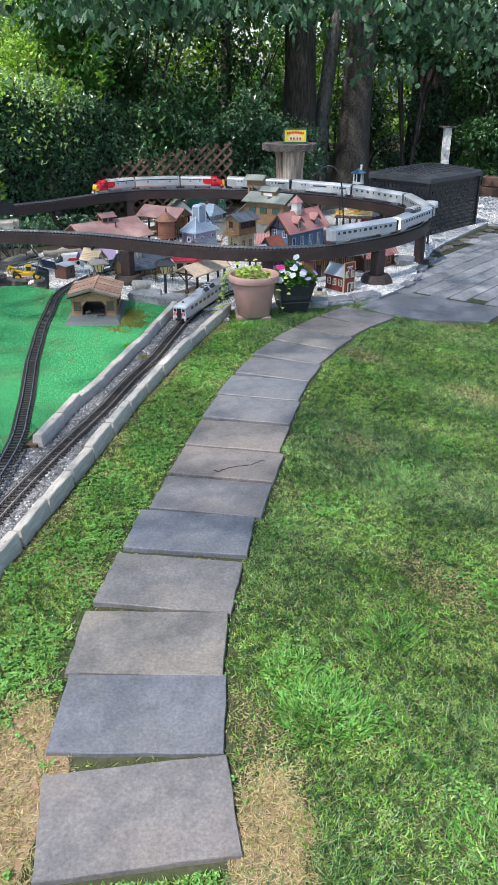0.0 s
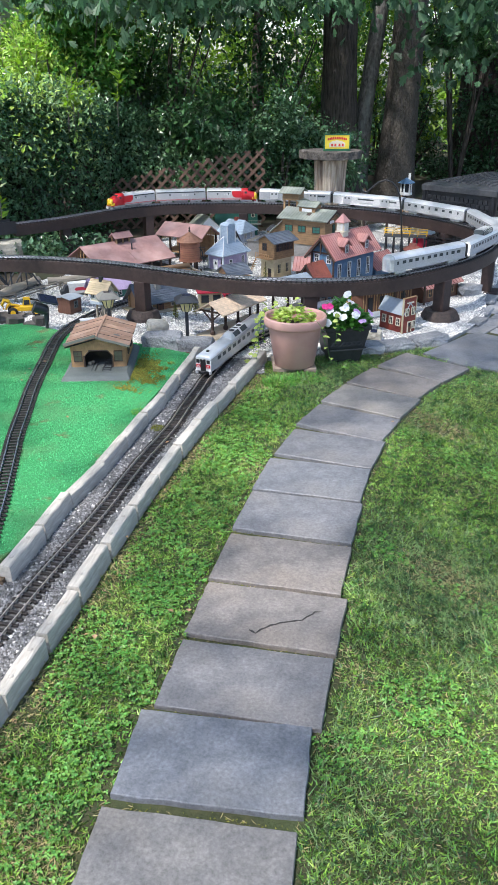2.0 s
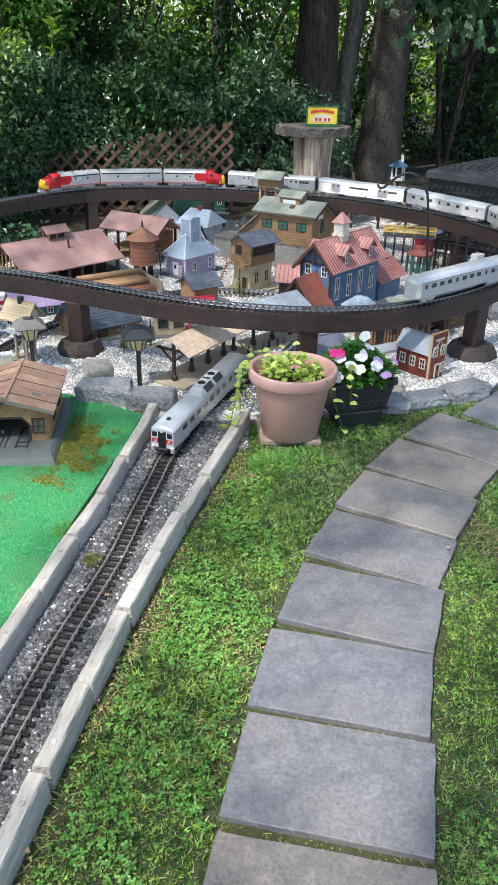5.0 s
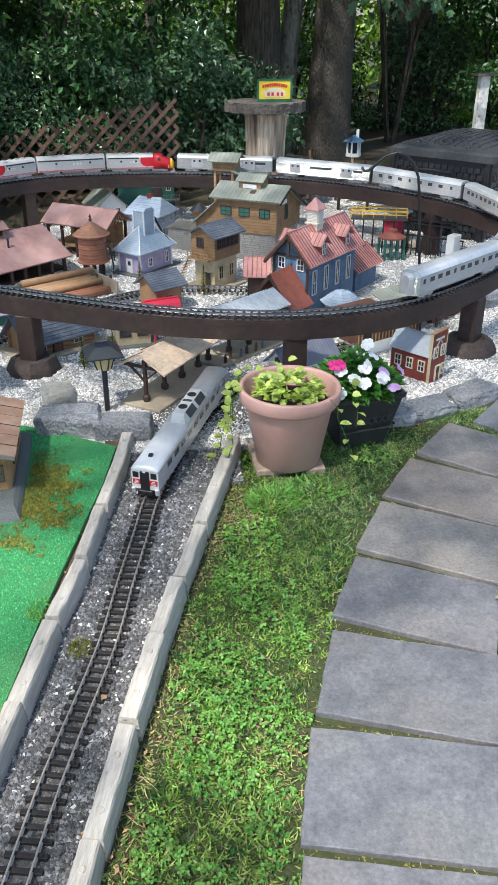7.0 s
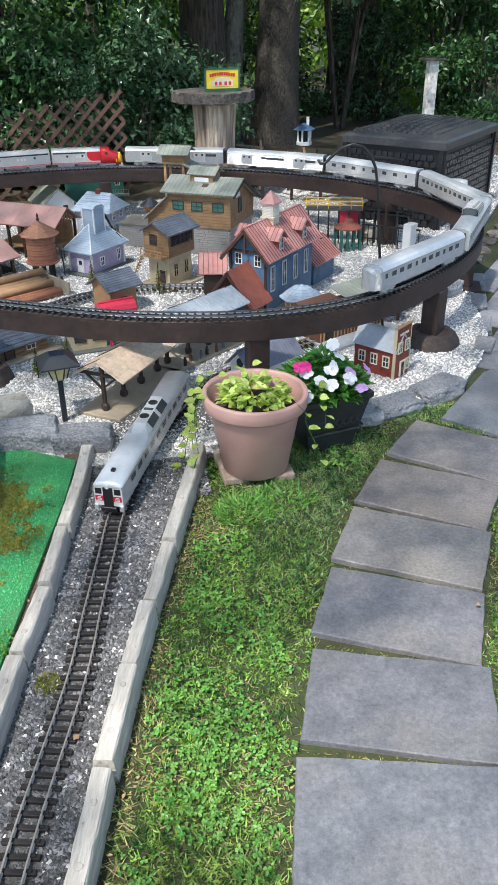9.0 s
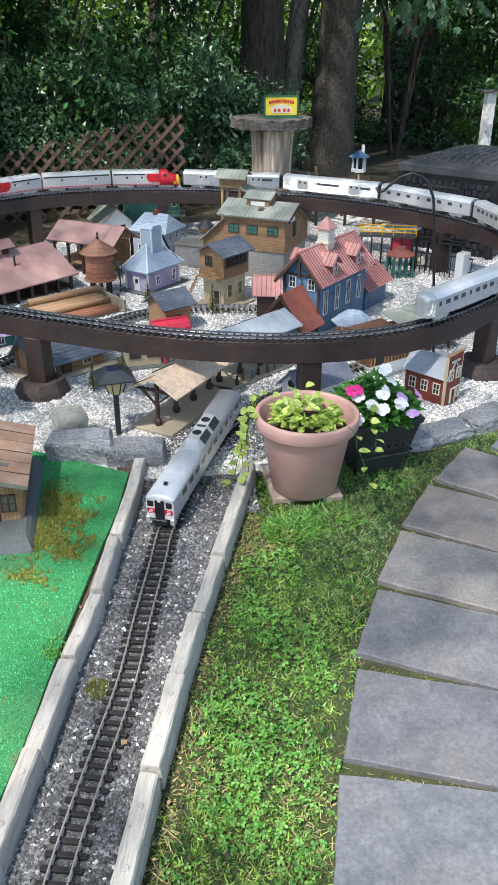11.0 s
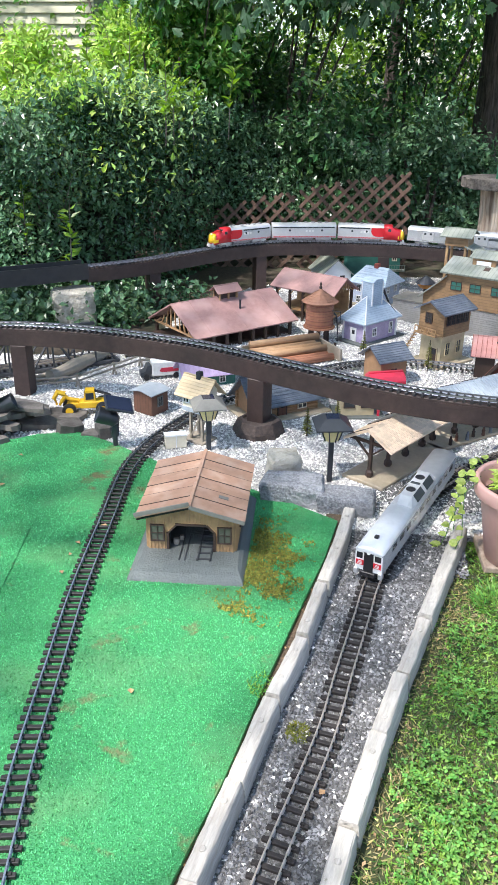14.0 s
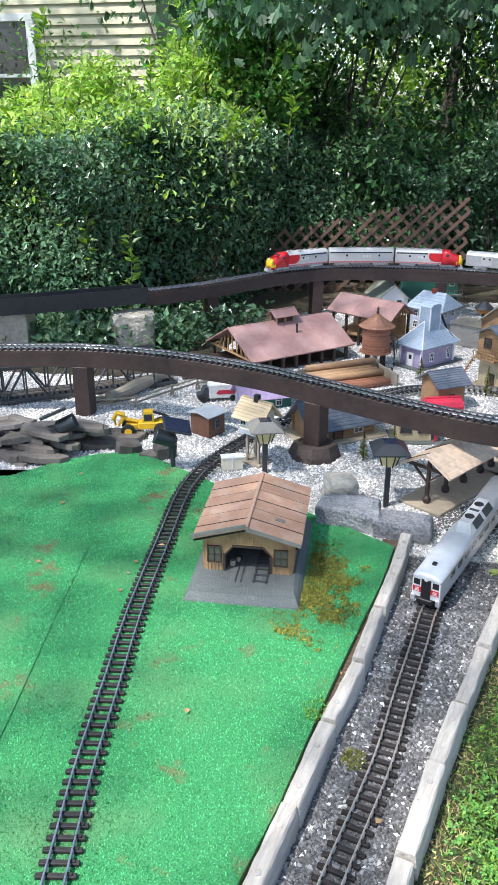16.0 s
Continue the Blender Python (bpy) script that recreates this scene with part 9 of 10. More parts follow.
br = thing("truss_bridge", pose(-2.68, 7.58, 0.04, 0, 0, 33), "grey steel model truss bridge carrying the lower track", "model bridge")
Lb, hb = 1.3, 0.2
for s in (-0.085, 0.085):
    bm = B()
    for z in (0.0, hb):
        box(bm, -Lb / 2 + (0.1 if z else 0), Lb / 2 - (0.1 if z else 0), s - 0.008, s + 0.008, z, z + 0.018)
    part("chord", bm, "truss_grey", br)
    n = 10
    for i in range(n):
        xa, xb = -Lb / 2 + 0.02 + i * (Lb - 0.04) / n, -Lb / 2 + 0.02 + (i + 1) * (Lb - 0.04) / n
        up = i % 2 == 0
        bm = B()
        a, b = ((xa, s, 0.01), (xb, s, hb + 0.01)) if up else ((xa, s, hb + 0.01), (xb, s, 0.01))
        tube(bm, [a, b], 0.007, 4)
        part("diagonal", bm, "truss_grey", br)
        if 0 < i:
            bm = B()
            box(bm, xa - 0.005, xa + 0.005, s - 0.005, s + 0.005, 0.01, hb)
            part("vertical", bm, "truss_grey", br)
bm = B()
box(bm, -Lb / 2, Lb / 2, -0.077, 0.077, -0.002, 0.012)
part("deck", bm, "truss_grey", br)
for s in (-0.024, 0.024):
    bm = B()
    box(bm, -Lb / 2, Lb / 2, s - 0.002, s + 0.002, 0.024, 0.034)
    part("rail", bm, "rail", br)
for i in range(36):
    bm = B()
    x = -Lb / 2 + 0.02 + i * 0.035
    box(bm, x, x + 0.014, -0.046, 0.046, 0.0125, 0.0245)
    part("tie", bm, "tie", br)
bm = B()
lathe(bm, [(0.012, 0.0), (0.01, 0.02), (0.012, 0.034), (0.008, 0.045), (0.0075, 0.052), (0.004, 0.06)], 8)
fg = part("figurine", bm, "cream", None)
fg.matrix_basis = pose(-2.19, 7.93, 0.108)
tagged(fg, "pale plain figurine sitting on the driftwood", "figurine")

# bottle-brush trees
def brush_tree(x, y, h, seed):
    t = thing("model_fir", pose(x, y, GZ), "sparse dark bottle-brush model fir tree", "model tree", "model firs")
    bm = B()
    tube(bm, [(0, 0, 0), (0, 0, h)], [0.004, 0.002], 5)
    part("trunk", bm, "dark_wood", t)
    rg = np.random.default_rng(seed)
    n = 260
    u = rg.random(n)
    an = rg.uniform(0, 6.28, n)
    P_ = np.c_[0 * u, 0 * u, h * (0.12 + 0.88 * u)]
    D_ = np.c_[np.cos(an), np.sin(an), 0.2 - 0.3 * rg.random(n)]
    leaf_mesh("needles", P_, D_, np.tile([0, 0, 1.0], (n, 1)), 0.035 * (1.1 - u), 0.004, "moss", t)
brush_tree(-0.87, 6.96, 0.15, 1)
brush_tree(-0.73, 7.05, 0.17, 2)
brush_tree(-0.23, 8.05, 0.19, 3)
brush_tree(-0.62, 8.28, 0.16, 4)

# the yard at the far bend: crane table, gantry, cabin, lamps
gt = thing("gantry_bridge", pose(1.08, 8.98, GZ, 0, 0, -14), "black model gantry with yellow handrails on trestle legs", "model gantry")
bm = B()
box(bm, -0.2, 0.2, -0.05, 0.05, 0.225, 0.24)
part("deck", bm, "truss_grey", gt)
for s in (-0.05, 0.05):
    bm = B()
    for z in (0.262, 0.29):
        box(bm, -0.2, 0.2, s - 0.0025, s + 0.0025, z, z + 0.005)
    for k in range(6):
        box(bm, -0.199 + k * 0.0788, -0.195 + k * 0.0788, s - 0.002, s + 0.002, 0.24, 0.29)
    part("handrail", bm, "toy_yellow", gt)
for k in range(6):
    bm = B()
    x = -0.18 + k * 0.072
    for s in (-1, 1):
        slab4(bm, (x - 0.005, s * 0.07, 0), (x + 0.005, s * 0.07, 0), (x + 0.005, s * 0.04, 0.225), (x - 0.005, s * 0.04, 0.225), 0.01)
    box(bm, x - 0.004, x + 0.004, -0.06, 0.06, 0.1, 0.11)
    part("trestle_leg", bm, "black", gt)
for k, (z0, z1) in enumerate(((0.205, 0.217), (0.235, 0.243))):
    bm = B()
    box(bm, 0.0, 0.36, -0.02, 0.02, z0, z1)
    part("approach_span", bm, "black", gt, m=pose(0.2, 0, 0, 0, 0, -22))
for k in range(5):
    bm = B()
    box(bm, 0.01 + k * 0.08, 0.018 + k * 0.08, -0.018, 0.018, 0, 0.235)
    part("bent", bm, "black", gt, m=pose(0.2, 0, 0, 0, 0, -22))
rt = thing("tin_rotunda", pose(1.28, 9.3, GZ) @ Matrix.Scale(0.87, 4), "round model rotunda with a ribbed tin cone roof", "model building")
bm = B()
lathe(bm, [(0.09, 0), (0.09, 0.24)], 16)
part("drum", bm, "toy_red", rt)
bm = B()
n = 24
top_ = bm.verts.new((0, 0, 0.33))
ring = [bm.verts.new(((0.165 if k % 2 else 0.158) * math.cos(2 * math.pi * k / n), (0.165 if k % 2 else 0.158) * math.sin(2 * math.pi * k / n), 0.235 + 0.008 * (k % 2))) for k in range(n)]
for k in range(n):
    bm.faces.new((ring[k], ring[(k + 1) % n], top_))
part("roof", bm, "grey_metal_roof", rt)
rc = thing("red_cabin", pose(1.12, 8.75, GZ, 0, 0, 10), "small model cabin with a dark red roof on green posts", "model building")
for k in range(4):
    for s in (-1, 1):
        bm = B()
        x = -0.07 + k * 0.047
        box(bm, x - 0.008, x + 0.008, s * 0.05 - 0.008, s * 0.05 + 0.008, 0, 0.15)
        part("post", bm, "green_wall", rc)
bm = B()
lathe(bm, [(0.098, 0.15), (0.098, 0.158), (0.04, 0.185), (0.035, 0.205)], 12)
part("roof", bm, "rust_metal", rc)
def cap_lamp(x, y, z0, label):
    t = thing("white_lamp", pose(x, y, 0), label, "garden lamp", "white lamps")
    bm = B()
    tube(bm, [(0, 0, 0), (0, 0, z0)], 0.012, 8)
    part("stem", bm, "dark_metal", t)
    bm = B()
    lathe(bm, [(0.075, z0 - 0.06), (0.07, z0), (0.02, z0 + 0.004)], 20)
    part("shade", bm, "toy_white", t, smooth=True)
cap_lamp(1.58, 9.2, 0.32, "white plastic shaded lamp near the storage box")
cap_lamp(1.86, 8.72, 0.47, "white plastic shaded lamp outside the viaduct bend")
bm = B()
box(bm, -0.045, 0.045, -0.03, 0.03, 0, 0.2, 0.003)
wp = part("white_pillar", bm, "white_paint", None)
wp.matrix_basis = pose(1.52, 8.62, GZ - 0.01, 0, 0, 40)
tagged(wp, "plain white square pillar beside the viaduct", "pillar")
bf = thing("black_fence", pose(1.42, 8.72, GZ, 0, 0, -35), "low black model railing", "model fence")
for k in range(12):
    bm = B()
    x = -0.2 + k * 0.036
    box(bm, x - 0.003, x + 0.003, -0.003, 0.003, 0, 0.15)
    part("baluster", bm, "black", bf)
bm = B()
box(bm, -0.205, 0.205, -0.004, 0.004, 0.14, 0.15)
box(bm, -0.205, 0.205, -0.004, 0.004, 0.05, 0.056)
part("rail", bm, "black", bf)
hook = thing("shepherd_hook", pose(0.815, 6.985, 0), "tall thin black iron hook leaning over the model shops", "garden hook")
bm = B()
tube(bm, [(0, 0, 0), (-0.018, 0.002, 0.16), (-0.055, 0.006, 0.5), (-0.088, 0.01, 0.82), (-0.1, 0.014, 0.9), (-0.125, 0.022, 0.958), (-0.16, 0.03, 0.992), (-0.2, 0.04, 1.004), (-0.25, 0.055, 0.986), (-0.29, 0.066, 0.95), (-0.318, 0.074, 0.922), (-0.338, 0.08, 0.918), (-0.35, 0.083, 0.936)], 0.0065, 8)
part("rod", bm, "black", hook, smooth=True)
edge_ = thing("timber_edging", pose(3.3, 12.3, 0.02, 0, 0, -38), "stacked brown landscape timbers holding the bank", "garden edging")
for k in range(2):
    bm = B()
    box(bm, 0.04 * k, 0.75, 0.01 * k, 0.15 + 0.01 * k, 0.145 * k, 0.14 + 0.145 * k, 0.01)
    part("timber", bm, "lattice", edge_)
ww_ = thing("timber_wreck", pose(0.95, 10.55, 0.0, 0, 0, -8), "heap of weathered model trestle timbers beyond the viaduct", "timber heap")
wr = random.Random(22)
for k in range(26):
    bm = B()
    x, y, z = wr.uniform(-0.35, 0.45), wr.uniform(-0.2, 0.3), wr.uniform(0.02, 0.42)
    ln = wr.uniform(0.15, 0.4)
    box(bm, -ln / 2, ln / 2, -0.009, 0.009, -0.009, 0.009, m=pose(x, y, z, wr.uniform(-10, 10), wr.choice((0, 0, 30, -30, 80)), wr.uniform(-60, 60)))
    part("timber", bm, "grey_wood" if k % 3 else "mid_wood", ww_)
bm = B()
for x in (-0.35, -0.1, 0.15, 0.4):
    for y in (-0.2, 0.2):
        box(bm, x - 0.012, x + 0.012, y - 0.012, y + 0.012, 0, 0.38)
part("trestle_frame", bm, "dark_wood", ww_)
gz = thing("gazebo_birdhouse", pose(1.41, 11.35, 0.19) @ Matrix.Scale(0.62, 4), "white birdhouse gazebo with a blue roof on a pole", "birdhouse")
bm = B()
tube(bm, [(0, 0, -0.31), (0, 0, 0.2)], 0.03, 8)
part("pole", bm, "bark", gz)
bm = B()
lathe(bm, [(0.12, 0.2), (0.12, 0.25)], 6)
part("floor", bm, "white_paint", gz)
for k in range(6):
    bm = B()
    a = k * math.pi / 3
    box(bm, 0.1 * math.cos(a) - 0.012, 0.1 * math.cos(a) + 0.012, 0.1 * math.sin(a) - 0.012, 0.1 * math.sin(a) + 0.012, 0.25, 0.42)
    part("post", bm, "white_paint", gz)
bm = B()
lathe(bm, [(0.085, 0.25), (0.085, 0.42)], 6)
part("inner_wall", bm, "glass", gz)
bm = B()
lathe(bm, [(0.17, 0.42), (0.165, 0.43), (0.01, 0.52)], 6)
part("roof", bm, "blue_wall", gz)
bm = B()
box(bm, 0.03, 0.07, -0.02, 0.02, 0.45, 0.6)
part("chimney", bm, "toy_white", gz)
dl = thing("dark_lantern", pose(-0.18, 9.55, GZ), "small dark lantern with an amber band", "garden lantern")
bm = B()
tube(bm, [(0, 0, 0), (0, 0, 0.15)], 0.014, 8)
part("stem", bm, "dark_metal", dl)
bm = B()
lathe(bm, [(0.04, 0.15), (0.06, 0.17), (0.06, 0.185)], 14)
part("band", bm, "amber", dl)
bm = B()
lathe(bm, [(0.075, 0.185), (0.07, 0.195), (0.015, 0.24)], 14)
part("cap", bm, "dark_metal", dl)
# ---- trains ----
simple("silver", (0.64, 0.65, 0.66), 0.26, 0.06, 40, metal=0.45)
simple("silver_flat", (0.56, 0.565, 0.57), 0.32, 0.06, 40, metal=0.35)
simple("silver_roof", (0.66, 0.67, 0.68), 0.3, 0.08, 30, metal=0.3, stain=(0.74, 0.75, 0.76), stain_scale=12)
simple("loco_red", (0.55, 0.02, 0.03), 0.3, 0.05)
simple("loco_yellow", (0.8, 0.5, 0.03), 0.35, 0.05)
simple("truck_grey", (0.3, 0.3, 0.31), 0.45, 0.2, 60, metal=0.4)
simple("window_band", (0.05, 0.06, 0.065), 0.1, 0.1)
seamed(M["silver"], 2, 0.0042, 0.0008, 0.35, 0.82)


def bogie(parent, x, wheels=2, gauge=0.045, mat="truck_grey", ln=0.12, z0=0.0):
    bm = B()
    for s in (-1, 1):
        box(bm, x - ln / 2, x + ln / 2, s * 0.037 - 0.005, s * 0.037 + 0.005, z0 + 0.012, z0 + 0.026, 0.002)
        for k in range(wheels):
            xx = x - ln / 2 + ln * (k + 0.5) / wheels
            box(bm, xx - 0.012, xx + 0.012, s * 0.039 - 0.005, s * 0.039 + 0.005, z0 + 0.008, z0 + 0.03, 0.002)
            lathe(bm, [(0.0145, -0.004), (0.0145, 0.004)], 14, m=pose(xx, s * gauge / 2, z0 + 0.0145, 90, 0, 0))
    box(bm, x - ln * 0.3, x + ln * 0.3, -0.03, 0.03, z0 + 0.016, z0 + 0.034)
    return part("bogie", bm, mat, parent)


def shell(bm, sections):
    """A body lofted through (x, half width, z low, z shoulder, z top)."""
    rings = []
    for x, w, z0, zs, zt in sections:
        ring = [(-w, z0), (-w, (z0 + zs) / 2), (-w, zs), (-w * 0.86, zs + (zt - zs) * 0.55), (-w * 0.55, zs + (zt - zs) * 0.88), (0, zt), (w * 0.55, zs + (zt - zs) * 0.88), (w * 0.86, zs + (zt - zs) * 0.55), (w, zs), (w, (z0 + zs) / 2), (w, z0)]
        rings.append([bm.verts.new((x, y, z)) for y, z in ring])
    for a, b in zip(rings, rings[1:]):
        for k in range(len(a)):
            bm.faces.new((a[k], a[(k + 1) % len(a)], b[(k + 1) % len(a)], b[k]))
    bm.faces.new(rings[0])
    bm.faces.new(rings[-1][::-1])
    return bm


def loco(m, cab=True, label=""):
    """Streamlined diesel; nose towards +x, wheels standing on z = 0."""
    t = thing("diesel_locomotive", m, label, "model locomotive", "streamliner units")
    Lh = 0.265
    w = 0.052
    if cab:
        part("body", shell(B(), [(-Lh, w, 0.03, 0.118, 0.142), (0.10, w, 0.03, 0.118, 0.142)]), "silver_flat", t, "silver body panels")
        part("cab", shell(B(), [(0.1005, w, 0.03, 0.118, 0.142), (0.165, w, 0.03, 0.116, 0.14), (0.178, w, 0.03, 0.108, 0.122), (0.2, w * 0.98, 0.026, 0.098, 0.108), (0.235, w * 0.9, 0.02, 0.088, 0.1), (0.255, w * 0.74, 0.014, 0.075, 0.088), (0.264, w * 0.45, 0.014, 0.06, 0.068)]), "loco_red", t, "bright red cab and bulldog nose", smooth=True)
        bm = B()
        lathe(bm, [(0.026, -0.002), (0.026, 0.004)], 14, m=pose(0.258, 0, 0.058, 0, 80, 0))
        for s in (-1, 1):
            slab4(bm, (0.215, s * 0.0505, 0.035), (0.253, s * 0.041, 0.03), (0.253, s * 0.041, 0.05), (0.215, s * 0.0505, 0.058), 0.003)
        part("nose_emblem", bm, "loco_yellow", t, "yellow nose marking")
        part("nose_cap", shell(B(), [(0.2345, w * 0.92, 0.034, 0.0895, 0.1015), (0.2555, w * 0.76, 0.034, 0.0765, 0.0895), (0.2655, w * 0.46, 0.034, 0.0615, 0.0695)]), "loco_yellow", t, "yellow-painted nose front", smooth=True)
        for s in (-1, 1):
            bm = B()
            arc = [(0.1, 0.05), (0.04, 0.05), (0.018, 0.058), (0.004, 0.074), (0.0, 0.09), (0.003, 0.117), (0.1, 0.117)]
            prism(bm, arc, s * w - 0.001, s * w + 0.0008)
            part("red_flank", bm, "loco_red", t, "red paint sweeping back along the side")
        bm = B()
        for s in (-1, 1):
            box(bm, 0.166, 0.18, s * 0.005, s * 0.042, 0.112, 0.13, m=pose(0, 0, 0))
            box(bm, 0.135, 0.158, s * w - 0.001, s * w + 0.001, 0.092, 0.112)
        part("cab_window", bm, "window_band", t)
        bm = B()
        lathe(bm, [(0.009, 0), (0.011, 0.006)], 12, m=pose(0.247, 0, 0.09, 0, 70, 0))
        part("headlight", bm, "toy_white", t)
        bm = B()
        prism(bm, [(0.235, 0.0), (0.272, 0.0), (0.262, 0.03), (0.235, 0.03)], -0.04, 0.04)
        part("pilot", bm, "silver_flat", t)
    else:
        part("body", shell(B(), [(-Lh, w, 0.03, 0.118, 0.142), (Lh - 0.01, w, 0.03, 0.118, 0.142)]), "silver_flat", t, "silver body panels")
    bm = B()
    end = 0.1 if cab else Lh - 0.02
    for s in (-1, 1):
        for x in (-0.15, end - 0.135):
            lathe(bm, [(0.0085, -0.001), (0.0085, 0.002)], 12, m=pose(x, s * w, 0.088, s * -90, 0, 0))
        box(bm, -Lh + 0.012, -0.01 if cab else end, s * w - 0.001, s * w + 0.0012, 0.106, 0.116)
    part("porthole", bm, "window_band", t)
    bm = B()
    for s in (-1, 1):
        for k in range(3):
            box(bm, -0.085 + k * 0.026, -0.07 + k * 0.026, s * w - 0.001, s * w + 0.0016, 0.074, 0.09)
    part("side_marking", bm, "toy_white", t, "three small white panels")
    bm = B()
    for s in (-1, 1):
        box(bm, -Lh + 0.002, end, s * w - 0.001, s * w + 0.0015, 0.038, 0.041)
        box(bm, -Lh + 0.002, end, s * w - 0.001, s * w + 0.0012, 0.0335, 0.0355)
    part("stripe", bm, "loco_red", t)
    bm = B()
    for k in range(4):
        lathe(bm, [(0.018, 0.138), (0.018, 0.146), (0.014, 0.147)], 14, x=-0.19 + k * 0.055)
    for x in (0.04, 0.07):
        box(bm, x, x + 0.014, -0.012, 0.012, 0.14, 0.15)
    part("roof_fan", bm, "truck_grey", t)
    for x in (-0.165, 0.15):
        bogie(t, x, 2, ln=0.125, mat="silver_flat")
    bm = B()
    box(bm, -0.08, 0.07, -0.045, 0.045, 0.012, 0.034, 0.004)
    part("fuel_tank", bm, "truck_grey", t)
    return t


CARL = 0.385
def coach(m, kind, label):
    t = thing("passenger_car", m, label, "model passenger car", "streamliner cars")
    w = 0.051
    if kind == "tail":
        sec = [(-CARL, w * 0.35, 0.032, 0.1, 0.118), (-CARL + 0.012, w * 0.7, 0.03, 0.108, 0.13), (-CARL + 0.04, w, 0.03, 0.112, 0.138), (CARL, w, 0.03, 0.112, 0.138)]
    else:
        sec = [(-CARL, w, 0.03, 0.112, 0.138), (CARL, w, 0.03, 0.112, 0.138)]
    part("body", shell(B(), sec), "silver", t, "fluted stainless body")
    part("roof", shell(B(), [(-CARL + (0.045 if kind == "tail" else 0.001), w * 1.01, 0.111, 0.1135, 0.1395), (CARL - 0.001, w * 1.01, 0.111, 0.1135, 0.1395)]), "silver_roof", t, "smooth silver roof")
    bm = B()
    for s in (-1, 1):
        if kind == "baggage":
            box(bm, -0.33, -0.25, s * w - 0.001, s * w + 0.0008, 0.082, 0.099)
            box(bm, -0.08, 0.1, s * w - 0.001, s * w + 0.0008, 0.084, 0.099)
        else:
            n_ = 11 if kind != "diner" else 8
            for k in range(n_):
                x = -0.31 + k * 0.62 / (n_ - 1)
                hw = 0.017 if k % 4 else 0.009
                wb = B()
                box(wb, x - hw, x + hw, s * w - 0.001, s * w + 0.0008, 0.076, 0.097)
                part("window", wb, "window_band", t)
    if kind == "baggage":
        part("window_strip", bm, "window_band", t)
    if kind == "baggage":
        for s in (-1, 1):
            for x in (-0.2, 0.22):
                bm = B()
                box(bm, x - 0.045, x + 0.045, s * w - 0.001, s * w + 0.002, 0.042, 0.106)
                dr = part("baggage_door", bm, "silver_flat", t)
                bm = B()
                for u in (-0.022, 0.022):
                    box(bm, x + u - 0.008, x + u + 0.008, s * w, s * w + 0.003, 0.085, 0.1)
                part("door_window", bm, "window_band", dr)
    if kind == "dome":
        part("dome", shell(B(), [(-0.1, 0.03, 0.13, 0.14, 0.142), (-0.075, 0.041, 0.13, 0.158, 0.17), (0.11, 0.041, 0.13, 0.158, 0.17), (0.135, 0.03, 0.13, 0.14, 0.142)]), "window_band", t, "glazed vista dome", smooth=False)
        bm = B()
        for k in range(8):
            x = -0.073 + k * 0.026
            for s in (-1, 1):
                tube(bm, [(x, s * 0.042, 0.135), (x, s * 0.042, 0.158), (x, s * 0.03, 0.168), (x, 0, 0.1715)], 0.002, 4)
        part("dome_bar", bm, "silver_flat", t)
    bm = B()
    for x in (-CARL - 0.012, CARL + 0.001):
        if not (kind == "tail" and x < 0):
            box(bm, x, x + 0.011, -0.03, 0.03, 0.03, 0.118)
    part("diaphragm", bm, "black", t)
    bm = B()
    box(bm, -0.14, 0.14, -0.04, 0.04, 0.016, 0.031, 0.003)
    part("underframe", bm, "truck_grey", t)
    for x in (-0.27, 0.27):
        bogie(t, x, 2, ln=0.11, mat="silver_flat")
    return t


# nose position along the loop, then unit after unit behind it
RAILTOP = LOOPZ + 0.0105 + 0.0099
def nearest_s(x, y):
    return float(sl[np.argmin((ql[:, 0] - x) ** 2 + (ql[:, 1] - y) ** 2)])
s_nose = nearest_s(-1.85, 9.53)
def unit_pose(s_mid, half, flip=False):
    xa, ya, _ = loop_at(s_mid + half * 0.66)
    xb, yb, _ = loop_at(s_mid - half * 0.66)
    return pose((xa + xb) / 2, (ya + yb) / 2, RAILTOP, 0, 0, math.degrees(math.atan2(ya - yb, xa - xb)) + (180 if flip else 0))
s = s_nose
for kind, lab in (("A", "red-nosed silver streamlined diesel leading the train on the viaduct"), ("B", "cabless silver booster diesel unit in the train"), ("R", "red-nosed silver diesel facing backwards in the train")):
    half = 0.268
    loco(unit_pose(s - half, half, kind == "R"), kind != "B", lab)
    s -= 2 * half + 0.018
s -= 0.01
for kind in ("baggage", "baggage", "diner", "coach", "dome", "tail"):
    half = CARL + 0.006
    coach(unit_pose(s - half, half), kind, {"baggage": "silver fluted baggage car with paired doors", "diner": "silver fluted dining car with small windows", "coach": "silver fluted coach with a window row", "dome": "silver fluted dome car with a glazed roof dome", "tail": "silver observation car with a rounded end"}[kind])
    s -= 2 * half + 0.03

# railcar on the ground track
q1f, h1f, s1f = spline(TRACK1, 0.02)
def t1_at(y):
    i = int(np.argmin(abs(q1f[:, 1] - y)))
    return q1f[i]
t1_at(5.84)
i0 = int(np.argmin(abs(q1f[:, 1] - 5.755)))
s0 = s1f[i0]
ia, ib = int(np.searchsorted(s1f, s0 + 0.15)), int(np.searchsorted(s1f, s0 + 0.71))
A_, B_ = q1f[ia], q1f[ib]
mid = (A_ + B_) / 2
